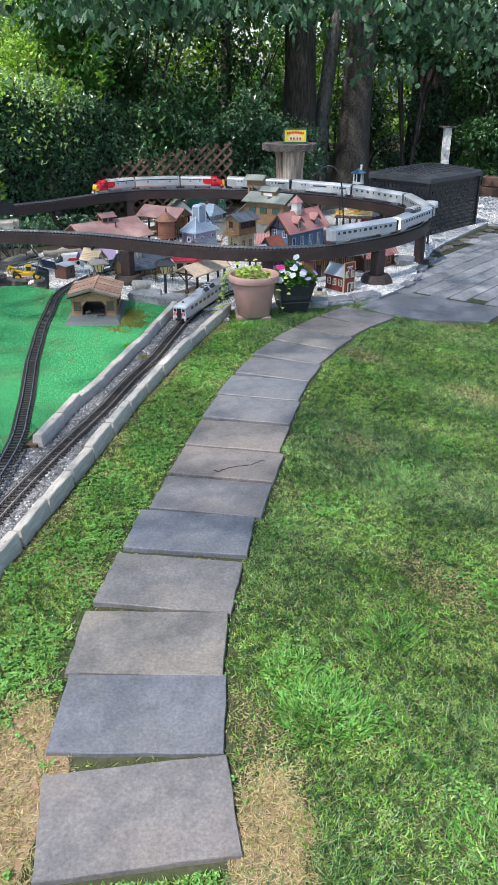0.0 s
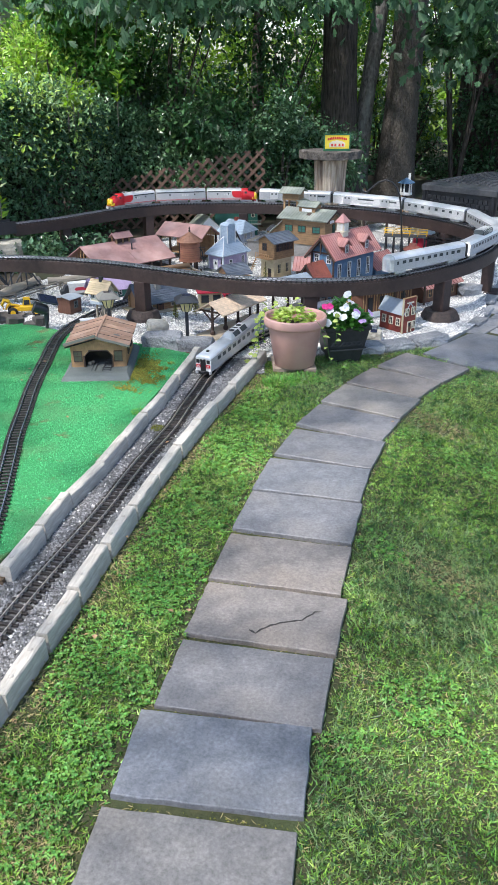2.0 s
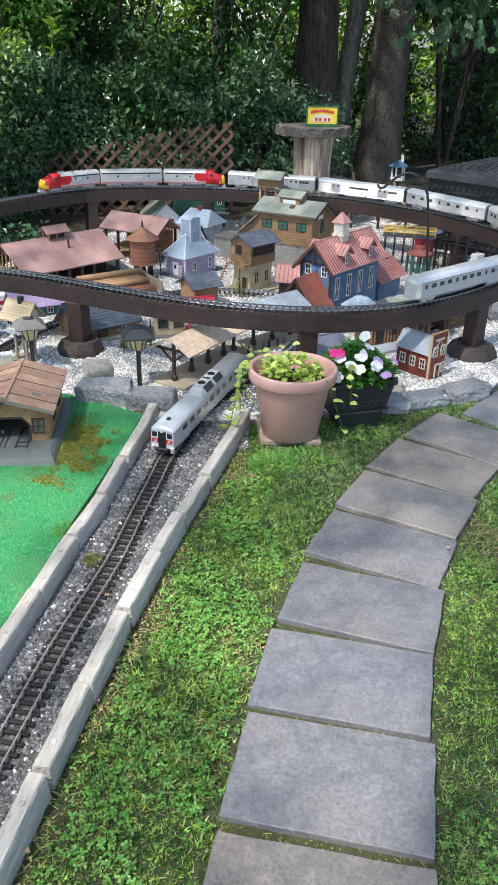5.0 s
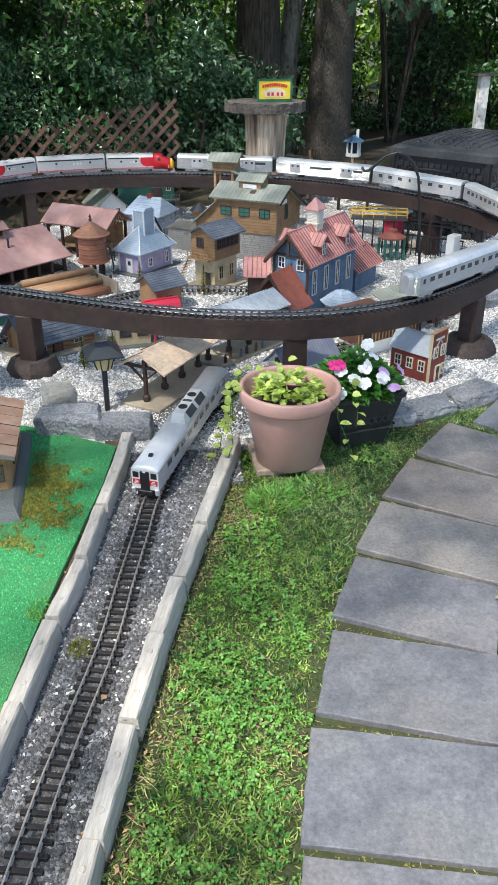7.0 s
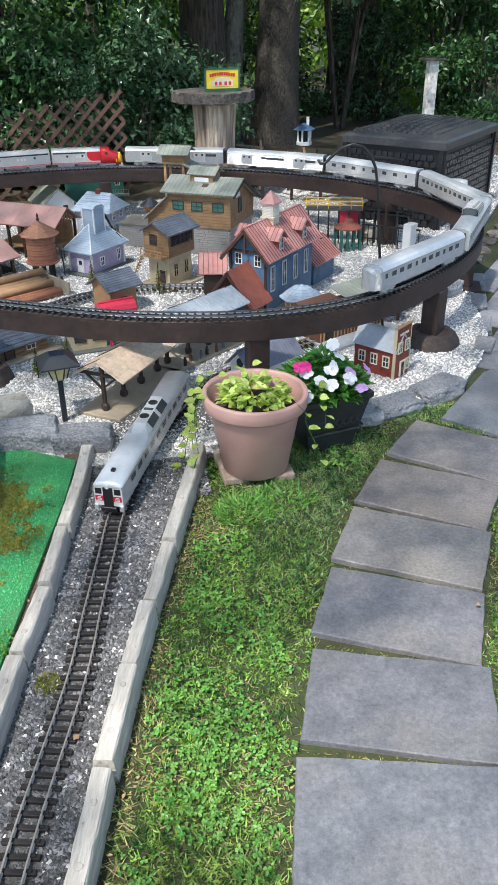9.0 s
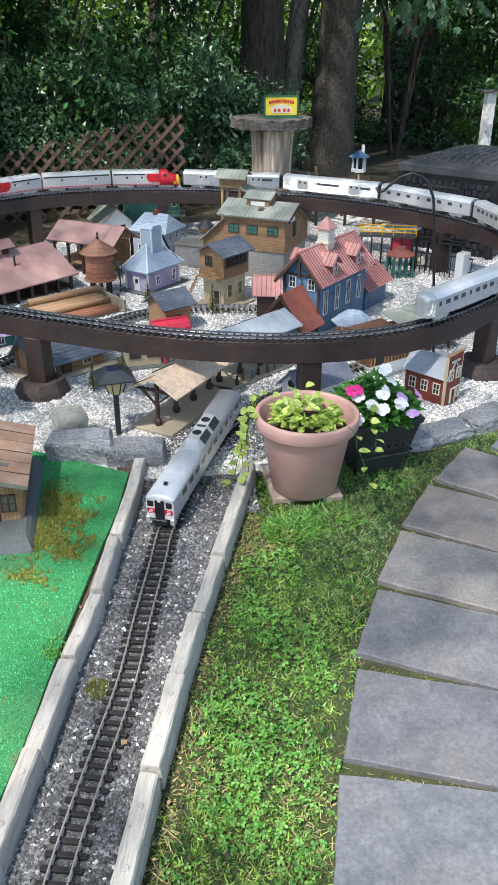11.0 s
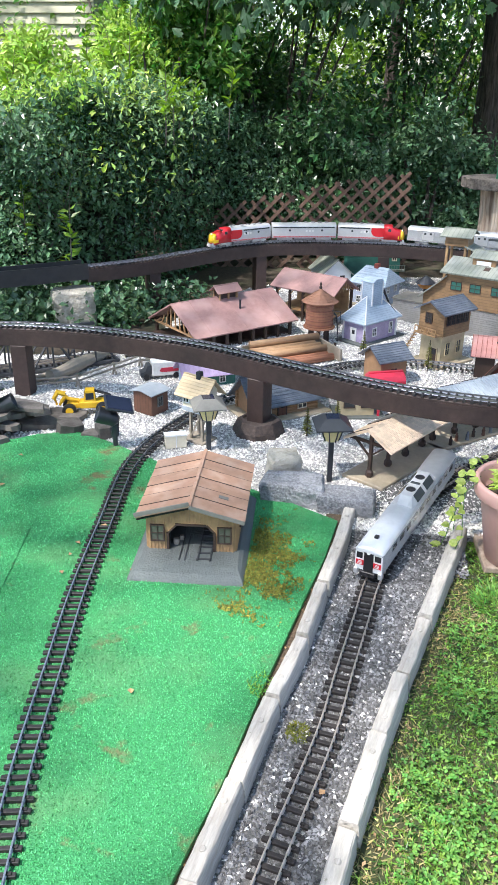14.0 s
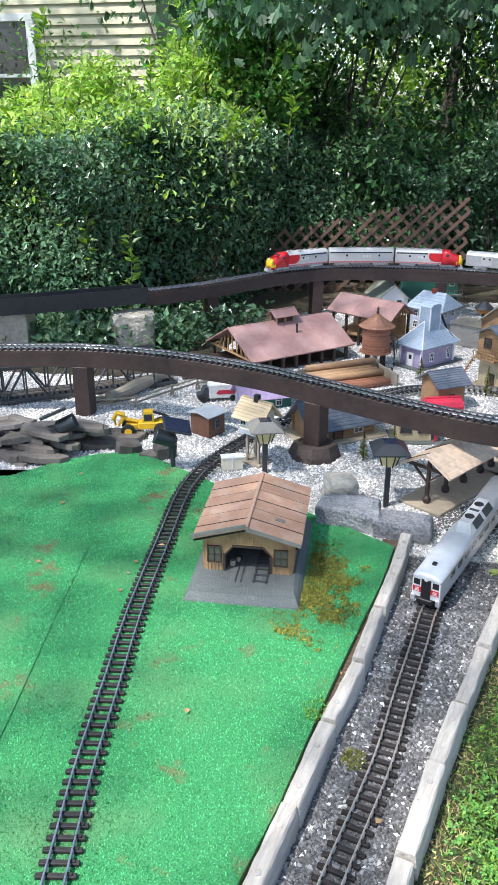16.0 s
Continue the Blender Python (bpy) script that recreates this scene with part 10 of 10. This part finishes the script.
rdc = thing("railcar", pose(mid[0], mid[1], 0.012 + 0.0105 + 0.0099 + ramp(mid[1]) + 0.001, 0, math.degrees(math.atan2(ramp(B_[1]) - ramp(A_[1]), 0.56)), math.degrees(math.atan2(A_[1] - B_[1], A_[0] - B_[0]))), "silver self-propelled railcar with red end stripes and roof blister", "model railcar")
RL, w = 0.43, 0.052
part("body", shell(B(), [(-RL, w, 0.028, 0.108, 0.128), (RL - 0.004, w, 0.028, 0.108, 0.128), (RL, w * 0.94, 0.03, 0.104, 0.122)]), "silver", rdc, "fluted stainless body")
part("roof", shell(B(), [(-RL + 0.002, w * 1.012, 0.107, 0.1095, 0.1295), (RL - 0.006, w * 1.012, 0.107, 0.1095, 0.1295), (RL + 0.004, w * 0.9, 0.107, 0.1085, 0.124)]), "silver_roof", rdc, "smooth silver roof", smooth=True)
bm = B()
rows = []
for x, wd_, zt in ((-0.185, 0.04, 0.13), (-0.15, 0.046, 0.151), (0.065, 0.046, 0.151), (0.105, 0.04, 0.13)):
    rows.append([bm.verts.new((x, y, z)) for y, z in ((-wd_, 0.112), (-wd_, 0.124), (-wd_ * 0.5, zt), (wd_ * 0.5, zt), (wd_, 0.124), (wd_, 0.112))])
for ra, rb_ in zip(rows, rows[1:]):
    for k in range(6):
        bm.faces.new((ra[k], ra[(k + 1) % 6], rb_[(k + 1) % 6], rb_[k]))
bm.faces.new(rows[0][::-1])
bm.faces.new(rows[-1])
bl_ = part("roof_blister", bm, "silver_flat", rdc, "pale roof blister with dark sloping panes")
for x0, x1 in ((-0.138, -0.055), (-0.03, 0.053)):
    for s in (-1, 1):
        bm = B()
        q4 = ((x0, s * 0.0452, 0.1268), (x1, s * 0.0452, 0.1268), (x1, s * 0.0245, 0.1512), (x0, s * 0.0245, 0.1512))
        slab4(bm, *(q4 if s < 0 else (q4[1], q4[0], q4[3], q4[2])), 0.002)
        part("blister_pane", bm, "window_band", bl_, "dark sloping pane")
for x in (-0.097, 0.012):
    bm = B()
    lathe(bm, [(0.0185, 0.149), (0.0185, 0.1535), (0.015, 0.154), (0.004, 0.1525)], 18, x=x)
    part("roof_fan", bm, "black", bl_, "round black fan")
bm = B()
box(bm, -0.05, -0.035, -0.018, 0.018, 0.149, 0.1535)
part("vent", bm, "window_band", bl_)
bm = B()
box(bm, RL + 0.0005, RL + 0.0045, -0.017, 0.017, 0.03, 0.104)
for s in (-1, 1):
    box(bm, RL - 0.001, RL + 0.003, s * 0.034 - 0.011, s * 0.034 + 0.011, 0.078, 0.1)
    for k in range(10):
        x = -0.36 + k * 0.075
        wb = B()
        box(wb, x - 0.022, x + 0.022, s * w - 0.001, s * w + 0.0008, 0.073, 0.095)
        part("window", wb, "window_band", rdc)
part("end_door", bm, "black", rdc, "black end door and cab windows")
bm = B()
for s in (-1, 1):
    box(bm, RL - 0.001, RL + 0.0032, s * 0.032 - 0.0145, s * 0.032 + 0.0145, 0.05, 0.07)
eb = B()
prism(eb, [(-0.05, 0.03), (0.05, 0.03), (0.05, 0.1), (0.035, 0.115), (-0.035, 0.115), (-0.05, 0.1)], RL - 0.002, RL + 0.0008, axis="x")
part("end_panel", eb, "toy_white", rdc, "white end face")
part("end_stripe", bm, "loco_red", rdc, "red end panel")
bm = B()
for s in (-1, 1):
    for k in range(3):
        box(bm, RL + 0.002, RL + 0.004, s * 0.032 - 0.009 + 0.002 * k, s * 0.032 + 0.009 - 0.001 * k, 0.053 + k * 0.0055, 0.0555 + k * 0.0055)
part("stripe_mark", bm, "toy_white", rdc)
bm = B()
box(bm, RL - 0.02, RL + 0.012, -0.028, 0.028, 0.012, 0.03, 0.002)
box(bm, RL, RL + 0.02, -0.008, 0.008, 0.016, 0.026)
part("coupler", bm, "black", rdc)
bm = B()
for s in (-1, 1):
    box(bm, RL - 0.006, RL + 0.006, s * 0.045 - 0.008, s * 0.045 + 0.008, 0.01, 0.035, 0.002)
part("step", bm, "silver_flat", rdc)
bm = B()
box(bm, RL - 0.075, RL - 0.06, -0.007, 0.007, 0.128, 0.137)
part("horn", bm, "black", rdc)
bm = B()
lathe(bm, [(0.006, 0), (0.007, 0.004)], 10, m=pose(RL + 0.003, 0, 0.108, 0, 90, 0))
part("headlight", bm, "toy_white", rdc)
for x in (-0.29, 0.29):
    bogie(rdc, x, 2, ln=0.1)
bm = B()
box(bm, -0.2, 0.2, -0.045, 0.045, 0.014, 0.03, 0.003)
part("underframe", bm, "truck_grey", rdc)
# ---- grass, clover and loose cover ----
gr = np.random.default_rng(101)
LAWN = [(-1.25, 0.6), (2.2, 0.6), (3.4, 3.5), (4.5, 6.2), (2.3, 6.3), (1.95, 5.83), (1.4, 5.86), (1.03, 6.02), (0.84, 6.24), (0.98, 6.42), (0.55, 6.36), (0.1, 6.25)] + [(x + 0.026, y) for x, y in WALL_R[::-1]]


def patch(P, s, ph=0.0):
    return np.sin(P[:, 0] * s + ph) * np.cos(P[:, 1] * s * 1.13 + ph * 2) + 0.6 * np.sin(P[:, 0] * s * 2.3 + P[:, 1] * s * 1.7 + ph)


def off_joints(P):
    """Not in the narrow joints between slabs."""
    keep = np.ones(len(P), bool)
    for cx, cy, a, w, d in SLABS:
        c, s_ = math.cos(a), math.sin(a)
        u = (P[:, 0] - cx) * c + (P[:, 1] - cy) * s_
        v = -(P[:, 0] - cx) * s_ + (P[:, 1] - cy) * c
        keep &= ~((abs(u) < w / 2 - 0.01) & (abs(v) < d / 2 + 0.03))
        keep &= ~((abs(u) < w / 2 + 0.012 + 0.02 * np.sin(P[:, 1] * 23 + cx * 9) ** 2 + 0.022 * (u < 0) * (np.sin(P[:, 1] * 9.1 + 1) > -0.2)) & (abs(v) < d / 2 + 0.02) & (np.sin(P[:, 0] * 911 + P[:, 1] * 677) < 0.7))
    return keep


def lawn_points(n):
    y = 0.7 + 5.7 * gr.random(n) ** 1.25
    P = np.c_[gr.uniform(-1.12, 3.2, n), y]
    P = P[inside(P, LAWN)]
    P = P[inside_slab_margin(P)]
    return P[off_joints(P)]


def worn(P):
    """0 in full growth to 1 where earth shows: beside the first slabs and here and there along wall and path."""
    d = np.minimum(np.hypot((P[:, 0] + 0.68) / 0.15, (P[:, 1] - 1.5) / 0.32), np.hypot((P[:, 0] - 0.035) / 0.085, (P[:, 1] - 1.4) / 0.2))
    w = np.clip(1.6 - d + 0.35 * np.sin(P[:, 0] * 40) * np.cos(P[:, 1] * 37), 0, 1)
    edge = np.interp(P[:, 1], [p[1] for p in WALL_R], [p[0] for p in WALL_R])
    g = P[:, 0] - edge
    strip = 0.1 + 0.035 * np.sin(P[:, 1] * 7) + 0.025 * np.sin(P[:, 1] * 19)
    w = np.maximum(w, np.where((P[:, 1] < 6.0) & (P[:, 0] < 0.2), np.clip(1.25 - g / strip, 0, 0.95), 0))
    w = np.maximum(w, np.clip((patch(P, 4.2, 2.0) - 1.05) * 2.2, 0, 0.55))
    return w


P = lawn_points(1000000)
P = P[gr.random(len(P)) > worn(P) * 0.85]
n = len(P)
dens = patch(P, 3.1)
L_ = 0.012 + 0.013 * gr.random(n) ** 1.5 + 0.004 * np.clip(dens, -1, 1)
tuftiness = patch(P, 7.0, 1.0) > 0.8
L_ = np.where(tuftiness, L_ * 1.5, L_)
P3 = np.c_[P, np.zeros(n)]
D = np.c_[gr.normal(size=n) + 0.3 * np.sin(P[:, 1] * 5), gr.normal(size=n), 0.55 + 0.5 * gr.random(n)]
dry = gr.random(n) < 0.09 + 0.45 * np.clip(worn(P) * 1.4 + (patch(P, 4.2, 2.0) > 0.85) * 0.6, 0, 1)
cool = ~dry & (patch(P, 2.3, 3.3) + 0.8 * gr.normal(size=n) > 0.35) & (P[:, 0] > -0.1)
warm = ~dry & ~cool
blades("lawn_grass", P3[warm], D[warm], rand_dirs(warm.sum(), gr), L_[warm], 0.0055, "grass", "patchy mown lawn grass", "grass")
blades("lawn_grass", P3[cool], D[cool], rand_dirs(cool.sum(), gr), L_[cool] * 1.5, 0.0042, "grass_blue", "finer blue-green grass in the open lawn", "grass")
blades("dry_grass", P3[dry], D[dry] * [1, 1, 0.5], rand_dirs(dry.sum(), gr), L_[dry] * 1.2, 0.0034, "drygrass", "dry straw-coloured thatch in the lawn", "grass")
# coarse tufts of broad-bladed grass
tp, td = [], []
for tx, ty, tr, tn in ((0.2, 1.83, 0.14, 800), (0.1, 2.02, 0.08, 240), (0.45, 2.2, 0.1, 200), (0.75, 1.75, 0.12, 240), (0.62, 1.35, 0.16, 420), (0.95, 2.35, 0.15, 300), (0.7, 3.3, 0.14, 200), (-0.1, 5.74, 0.1, 320), (0.06, 5.8, 0.1, 240)):
    a_ = gr.uniform(0, 6.28, tn)
    r_ = tr * np.sqrt(gr.random(tn))
    tp.append(np.c_[tx + r_ * np.cos(a_), ty + r_ * np.sin(a_), np.zeros(tn)])
    td.append(np.c_[np.cos(a_) + gr.normal(size=tn) * 0.7, np.sin(a_) + gr.normal(size=tn) * 0.7, 0.55 + 0.6 * gr.random(tn)])
tp, td = np.concatenate(tp), np.concatenate(td)
ok = inside_slab_margin(tp[:, :2])
tp, td = tp[ok], td[ok]
leaf_mesh("coarse_grass", tp, td, rand_dirs(len(tp), gr), gr.uniform(0.025, 0.05, len(tp)), 0.007, "clover", None, "stuff", "coarse broad-bladed tufts in the lawn", "grass")
# clover in patches: three round leaflets to a leaf
def trefoils(name, P, size, material, label, category):
    n = len(P)
    a0, h_ = gr.uniform(0, 6.28, n), 0.006 + 0.014 * gr.random(n)
    S = size * gr.uniform(0.6, 1.3, n)
    tilt = gr.normal(size=(n, 2)) * 0.25
    V, F = [], []
    rim = [(0.0, 0.0), (0.35, 0.36), (0.75, 0.42), (1.0, 0.16), (1.0, -0.16), (0.75, -0.42), (0.35, -0.36)]
    for k in range(3):
        an = a0 + k * 2.094
        c, s_ = np.cos(an), np.sin(an)
        pts = []
        for u, v in rim:
            x, y = (u * c - v * s_) * S, (u * s_ + v * c) * S
            pts.append(np.c_[P[:, 0] + x, P[:, 1] + y, h_ + x * tilt[:, 0] + y * tilt[:, 1] + abs(v) * S * 0.3 - u * u * S * 0.15])
        V.append(np.stack(pts, 1))
    V = np.concatenate(V).reshape(-1, 3)
    b = (np.arange(3 * n) * 7)[:, None]
    F = np.concatenate([b + [0, q, q + 1] for q in range(1, 6)], 1).reshape(-1, 3)
    return arr_mesh(name, V, F, material, None, False, "stuff", label, category)


P = lawn_points(330000)
k = (patch(P, 5.3, 0.4) + 0.5 * patch(P, 13.0, 1.1) > 0.75) & (gr.random(len(P)) < 0.28)
near_wall = (P[:, 0] < -0.1) & (P[:, 1] < 5.6)
k |= near_wall & (patch(P, 9.0, 2.2) > -0.35) & (gr.random(len(P)) < 0.4)
P = P[k & (gr.random(len(P)) > worn(P) * 1.2)]
trefoils("clover", gr.permutation(P)[:19000], 0.0082, "clover", "clover and broad weeds among the grass", "clover")
P = lawn_points(200000)
P = P[gr.random(len(P)) < worn(P) * 0.95][:46000]
n = len(P)
blades("thatch", np.c_[P, np.full(n, 0.002)], np.c_[gr.normal(size=(n, 2)), 0.15 + 0.4 * gr.random(n)], rand_dirs(n, gr), 0.009 + 0.014 * gr.random(n), 0.0062, "thatch", "mossy yellow thatch along the wall and path", "grass")
bm = B()
for x, y, rx, ry in ((-0.69, 1.5, 0.16, 0.36), (0.03, 1.4, 0.1, 0.22)):
    rim = [(x + rx * math.cos(a) * (1 + 0.15 * math.sin(4 * a)), y + ry * math.sin(a) * (1 + 0.12 * math.cos(5 * a))) for a in np.linspace(0, 2 * math.pi, 28, endpoint=False)]
    prism(bm, rim, -0.01, 0.0025, axis="z")
ns = 5200
sw_ = np.where(gr.random(ns) < 0.62, 0, 1)
an = gr.uniform(0, 6.28, ns)
rd = np.sqrt(gr.random(ns)) * 1.15
Ps = np.c_[np.where(sw_ == 0, -0.69 + 0.16 * rd * np.cos(an), 0.03 + 0.1 * rd * np.cos(an)), np.where(sw_ == 0, 1.5 + 0.36 * rd * np.sin(an), 1.4 + 0.22 * rd * np.sin(an))]
Ps = Ps[inside_slab_margin(Ps)]
ns = len(Ps)
leaf_mesh("dry_grass", np.c_[Ps, np.full(ns, 0.004)], np.c_[gr.normal(size=(ns, 2)), 0.12 + 0.25 * gr.random(ns)], rand_dirs(ns, gr), 0.018 + 0.014 * gr.random(ns), 0.0028, "drygrass", None, "stuff", "flattened straw on the worn earth", "grass")
er = part("bare_earth", bm, "earth", None)
tagged(er, "worn patches of bare orange-brown earth by the path", "bare earth", "", "stuff")
# moss and straw in the joints of the path
Pj = []
for (cx, cy, a, w, d), (cx2, cy2, a2, w2, d2) in zip(SLABS, SLABS[1:]):
    t = gr.random(80) ** 1.3
    a_m = (a + a2) / 2
    u = (t - 0.5) * (w + 0.03)
    v = gr.normal(size=80) * 0.006
    mx, my = (cx + cx2) / 2, (cy + cy2) / 2
    Pj.append(np.c_[mx + u * math.cos(a_m) - v * math.sin(a_m), my + u * math.sin(a_m) + v * math.cos(a_m), np.full(80, 0.002)])
Pj = np.concatenate(Pj)
n = len(Pj)
half = gr.random(n) < 0.75
D = np.c_[gr.normal(size=(n, 2)), 0.25 + 0.2 * gr.random(n)]
leaf_mesh("joint_moss", Pj[half], D[half], rand_dirs(half.sum(), gr), 0.008, 0.005, "moss", None, "stuff", "moss in the joints of the path", "moss")
leaf_mesh("joint_straw", Pj[~half], D[~half] * [1, 1, 0.3], rand_dirs((~half).sum(), gr), 0.022, 0.0025, "drygrass", None, "stuff", "dry clippings in the joints of the path", "grass")


def chips(name, P, z, size, material, label, category, jitter=0.5, squash=0.6):
    """Loose stones: faceted chips turned at random, their lower half in the bed."""
    n = len(P)
    base = np.array([(1, 0, -0.6), (-1, 0, -0.6), (0, 1, -0.6), (0, -1, -0.6), (0, 0, 1)], float)
    f = np.array([(0, 2, 4), (2, 1, 4), (1, 3, 4), (3, 0, 4)])
    V = np.repeat(base[None], n, 0) * (1 + gr.uniform(-jitter, jitter, (n, 5, 1)))
    V += gr.normal(size=(n, 5, 3)) * 0.22
    a, b2 = gr.uniform(0, 6.28, n), gr.uniform(-0.6, 0.6, n)
    c, s_ = np.cos(a), np.sin(a)
    x, y, zz = V[..., 0], V[..., 1], V[..., 2] * squash
    y, zz = y * np.cos(b2)[:, None] - zz * np.sin(b2)[:, None], y * np.sin(b2)[:, None] + zz * np.cos(b2)[:, None]
    V = np.stack([x * c[:, None] - y * s_[:, None], x * s_[:, None] + y * c[:, None], zz], -1)
    S = size * gr.uniform(0.55, 1.4, n)
    V = V * S[:, None, None] + np.c_[P, np.zeros(n) + z + S * 0.5][:, None]
    F = (f[None] + (np.arange(n) * 5)[:, None, None]).reshape(-1, 3)
    return arr_mesh(name, V.reshape(-1, 3), F, material, None, False, "stuff", label, category)


P = np.c_[gr.uniform(-4.2, 3.0, 260000), 6.1 + 5.2 * gr.random(260000) ** 1.5]
P = P[inside(P, GRAVEL_POLY) & ~inside(P, TURF_POLY)]
P = P[(P[:, 1] < 9.2) | (gr.random(len(P)) < 0.5)][:130000]
chips("white_gravel", P, GZ - 0.004, 0.0058, "pebble", "loose white and grey gravel round the model town", "gravel")
P = np.c_[gr.uniform(2.75, 4.8, 9000), gr.uniform(9.8, 12.4, 9000)]
P = P[inside(P, [(2.85, 9.95), (3.4, 9.8), (4.8, 10.4), (4.8, 12.4), (3.3, 12.2), (2.75, 11.3)])]
chips("white_gravel", P, GZ - 0.006, 0.011, "pebble", "loose pale gravel beyond the storage box", "gravel")
BAL = bal_poly
P = np.c_[gr.uniform(-1.75, -0.2, 190000), gr.uniform(2.0, 6.35, 190000)]
P = P[inside(P, BAL) | ((P[:, 1] > 5.85) & (abs(P[:, 0] + 0.46) < 0.26))]
qd = q1f[::6]


def track_gap(P):
    return np.concatenate([np.min(np.hypot(c[:, 0, None] - qd[:, 0], c[:, 1, None] - qd[:, 1]), 1) for c in np.array_split(P, 8)])


dt = track_gap(P)
P = P[(dt > 0.05) | (gr.random(len(P)) < 0.55)]
dt = track_gap(P)
mixed = (gr.random(len(P)) < 0.035) & (dt > 0.045)
chips("grey_ballast", P[~mixed], np.interp(P[~mixed][:, 1], [5.95, 6.4], [0.0, 0.018]) + np.where(dt[~mixed] > 0.05, 0.011, 0.0095), 0.005, "ballast", "dark grey angular ballast along the track", "gravel")
chips("stray_white_stones", P[mixed], 0.012, 0.0052, "pebble", "stray white stones scattered in the ballast", "gravel")
# fallen leaves and crumbs
M["dead_leaf"] = make_mat("dead_leaf", (0.3, 0.17, 0.08), (0.45, 0.3, 0.16), 0.8, 10, island=0.3)
pts_, dr_ = [], []
lr = random.Random(11)
for k in range(120):
    if k >= 70:
        y = lr.uniform(3.7, 6.0)
        x, z = float(np.interp(y, [p[1] for p in WALL_L], [p[0] for p in WALL_L])) + lr.uniform(-0.055, -0.03), 0.04
    elif k >= 26:
        y = lr.uniform(2.2, 5.8)
        x, z = float(np.interp(y, [p[1] for p in WALL_R], [p[0] for p in WALL_R])) + lr.uniform(0.035, 0.1), 0.012
    elif k < 12:
        x, y, z = lr.uniform(-2.2, -0.95), lr.uniform(4.9, 6.5), TURF + 0.008
    elif k < 20:
        x, y, z = lr.uniform(0.2, 1.6), lr.uniform(2.0, 5.4), 0.03
    else:
        x, y, z = lr.uniform(-0.75, -0.3), lr.uniform(3.2, 5.4), 0.03
    pts_.append((x, y, z))
    a = lr.uniform(0, 6.28)
    dr_.append((math.cos(a), math.sin(a), 0.1))
n = len(pts_)
leaf_mesh("fallen_leaf", np.array(pts_), np.array(dr_), np.tile([0.1, 0.1, 1.0], (n, 1)), np.array([lr.uniform(0.012, 0.034) if k < 26 else lr.uniform(0.008, 0.02) for k in range(n)]), np.array([0.02 if k < 26 else 0.009 for k in range(n)]), "dead_leaf", None, "stuff", "curled brown fallen leaves on turf and lawn", "leaf litter")
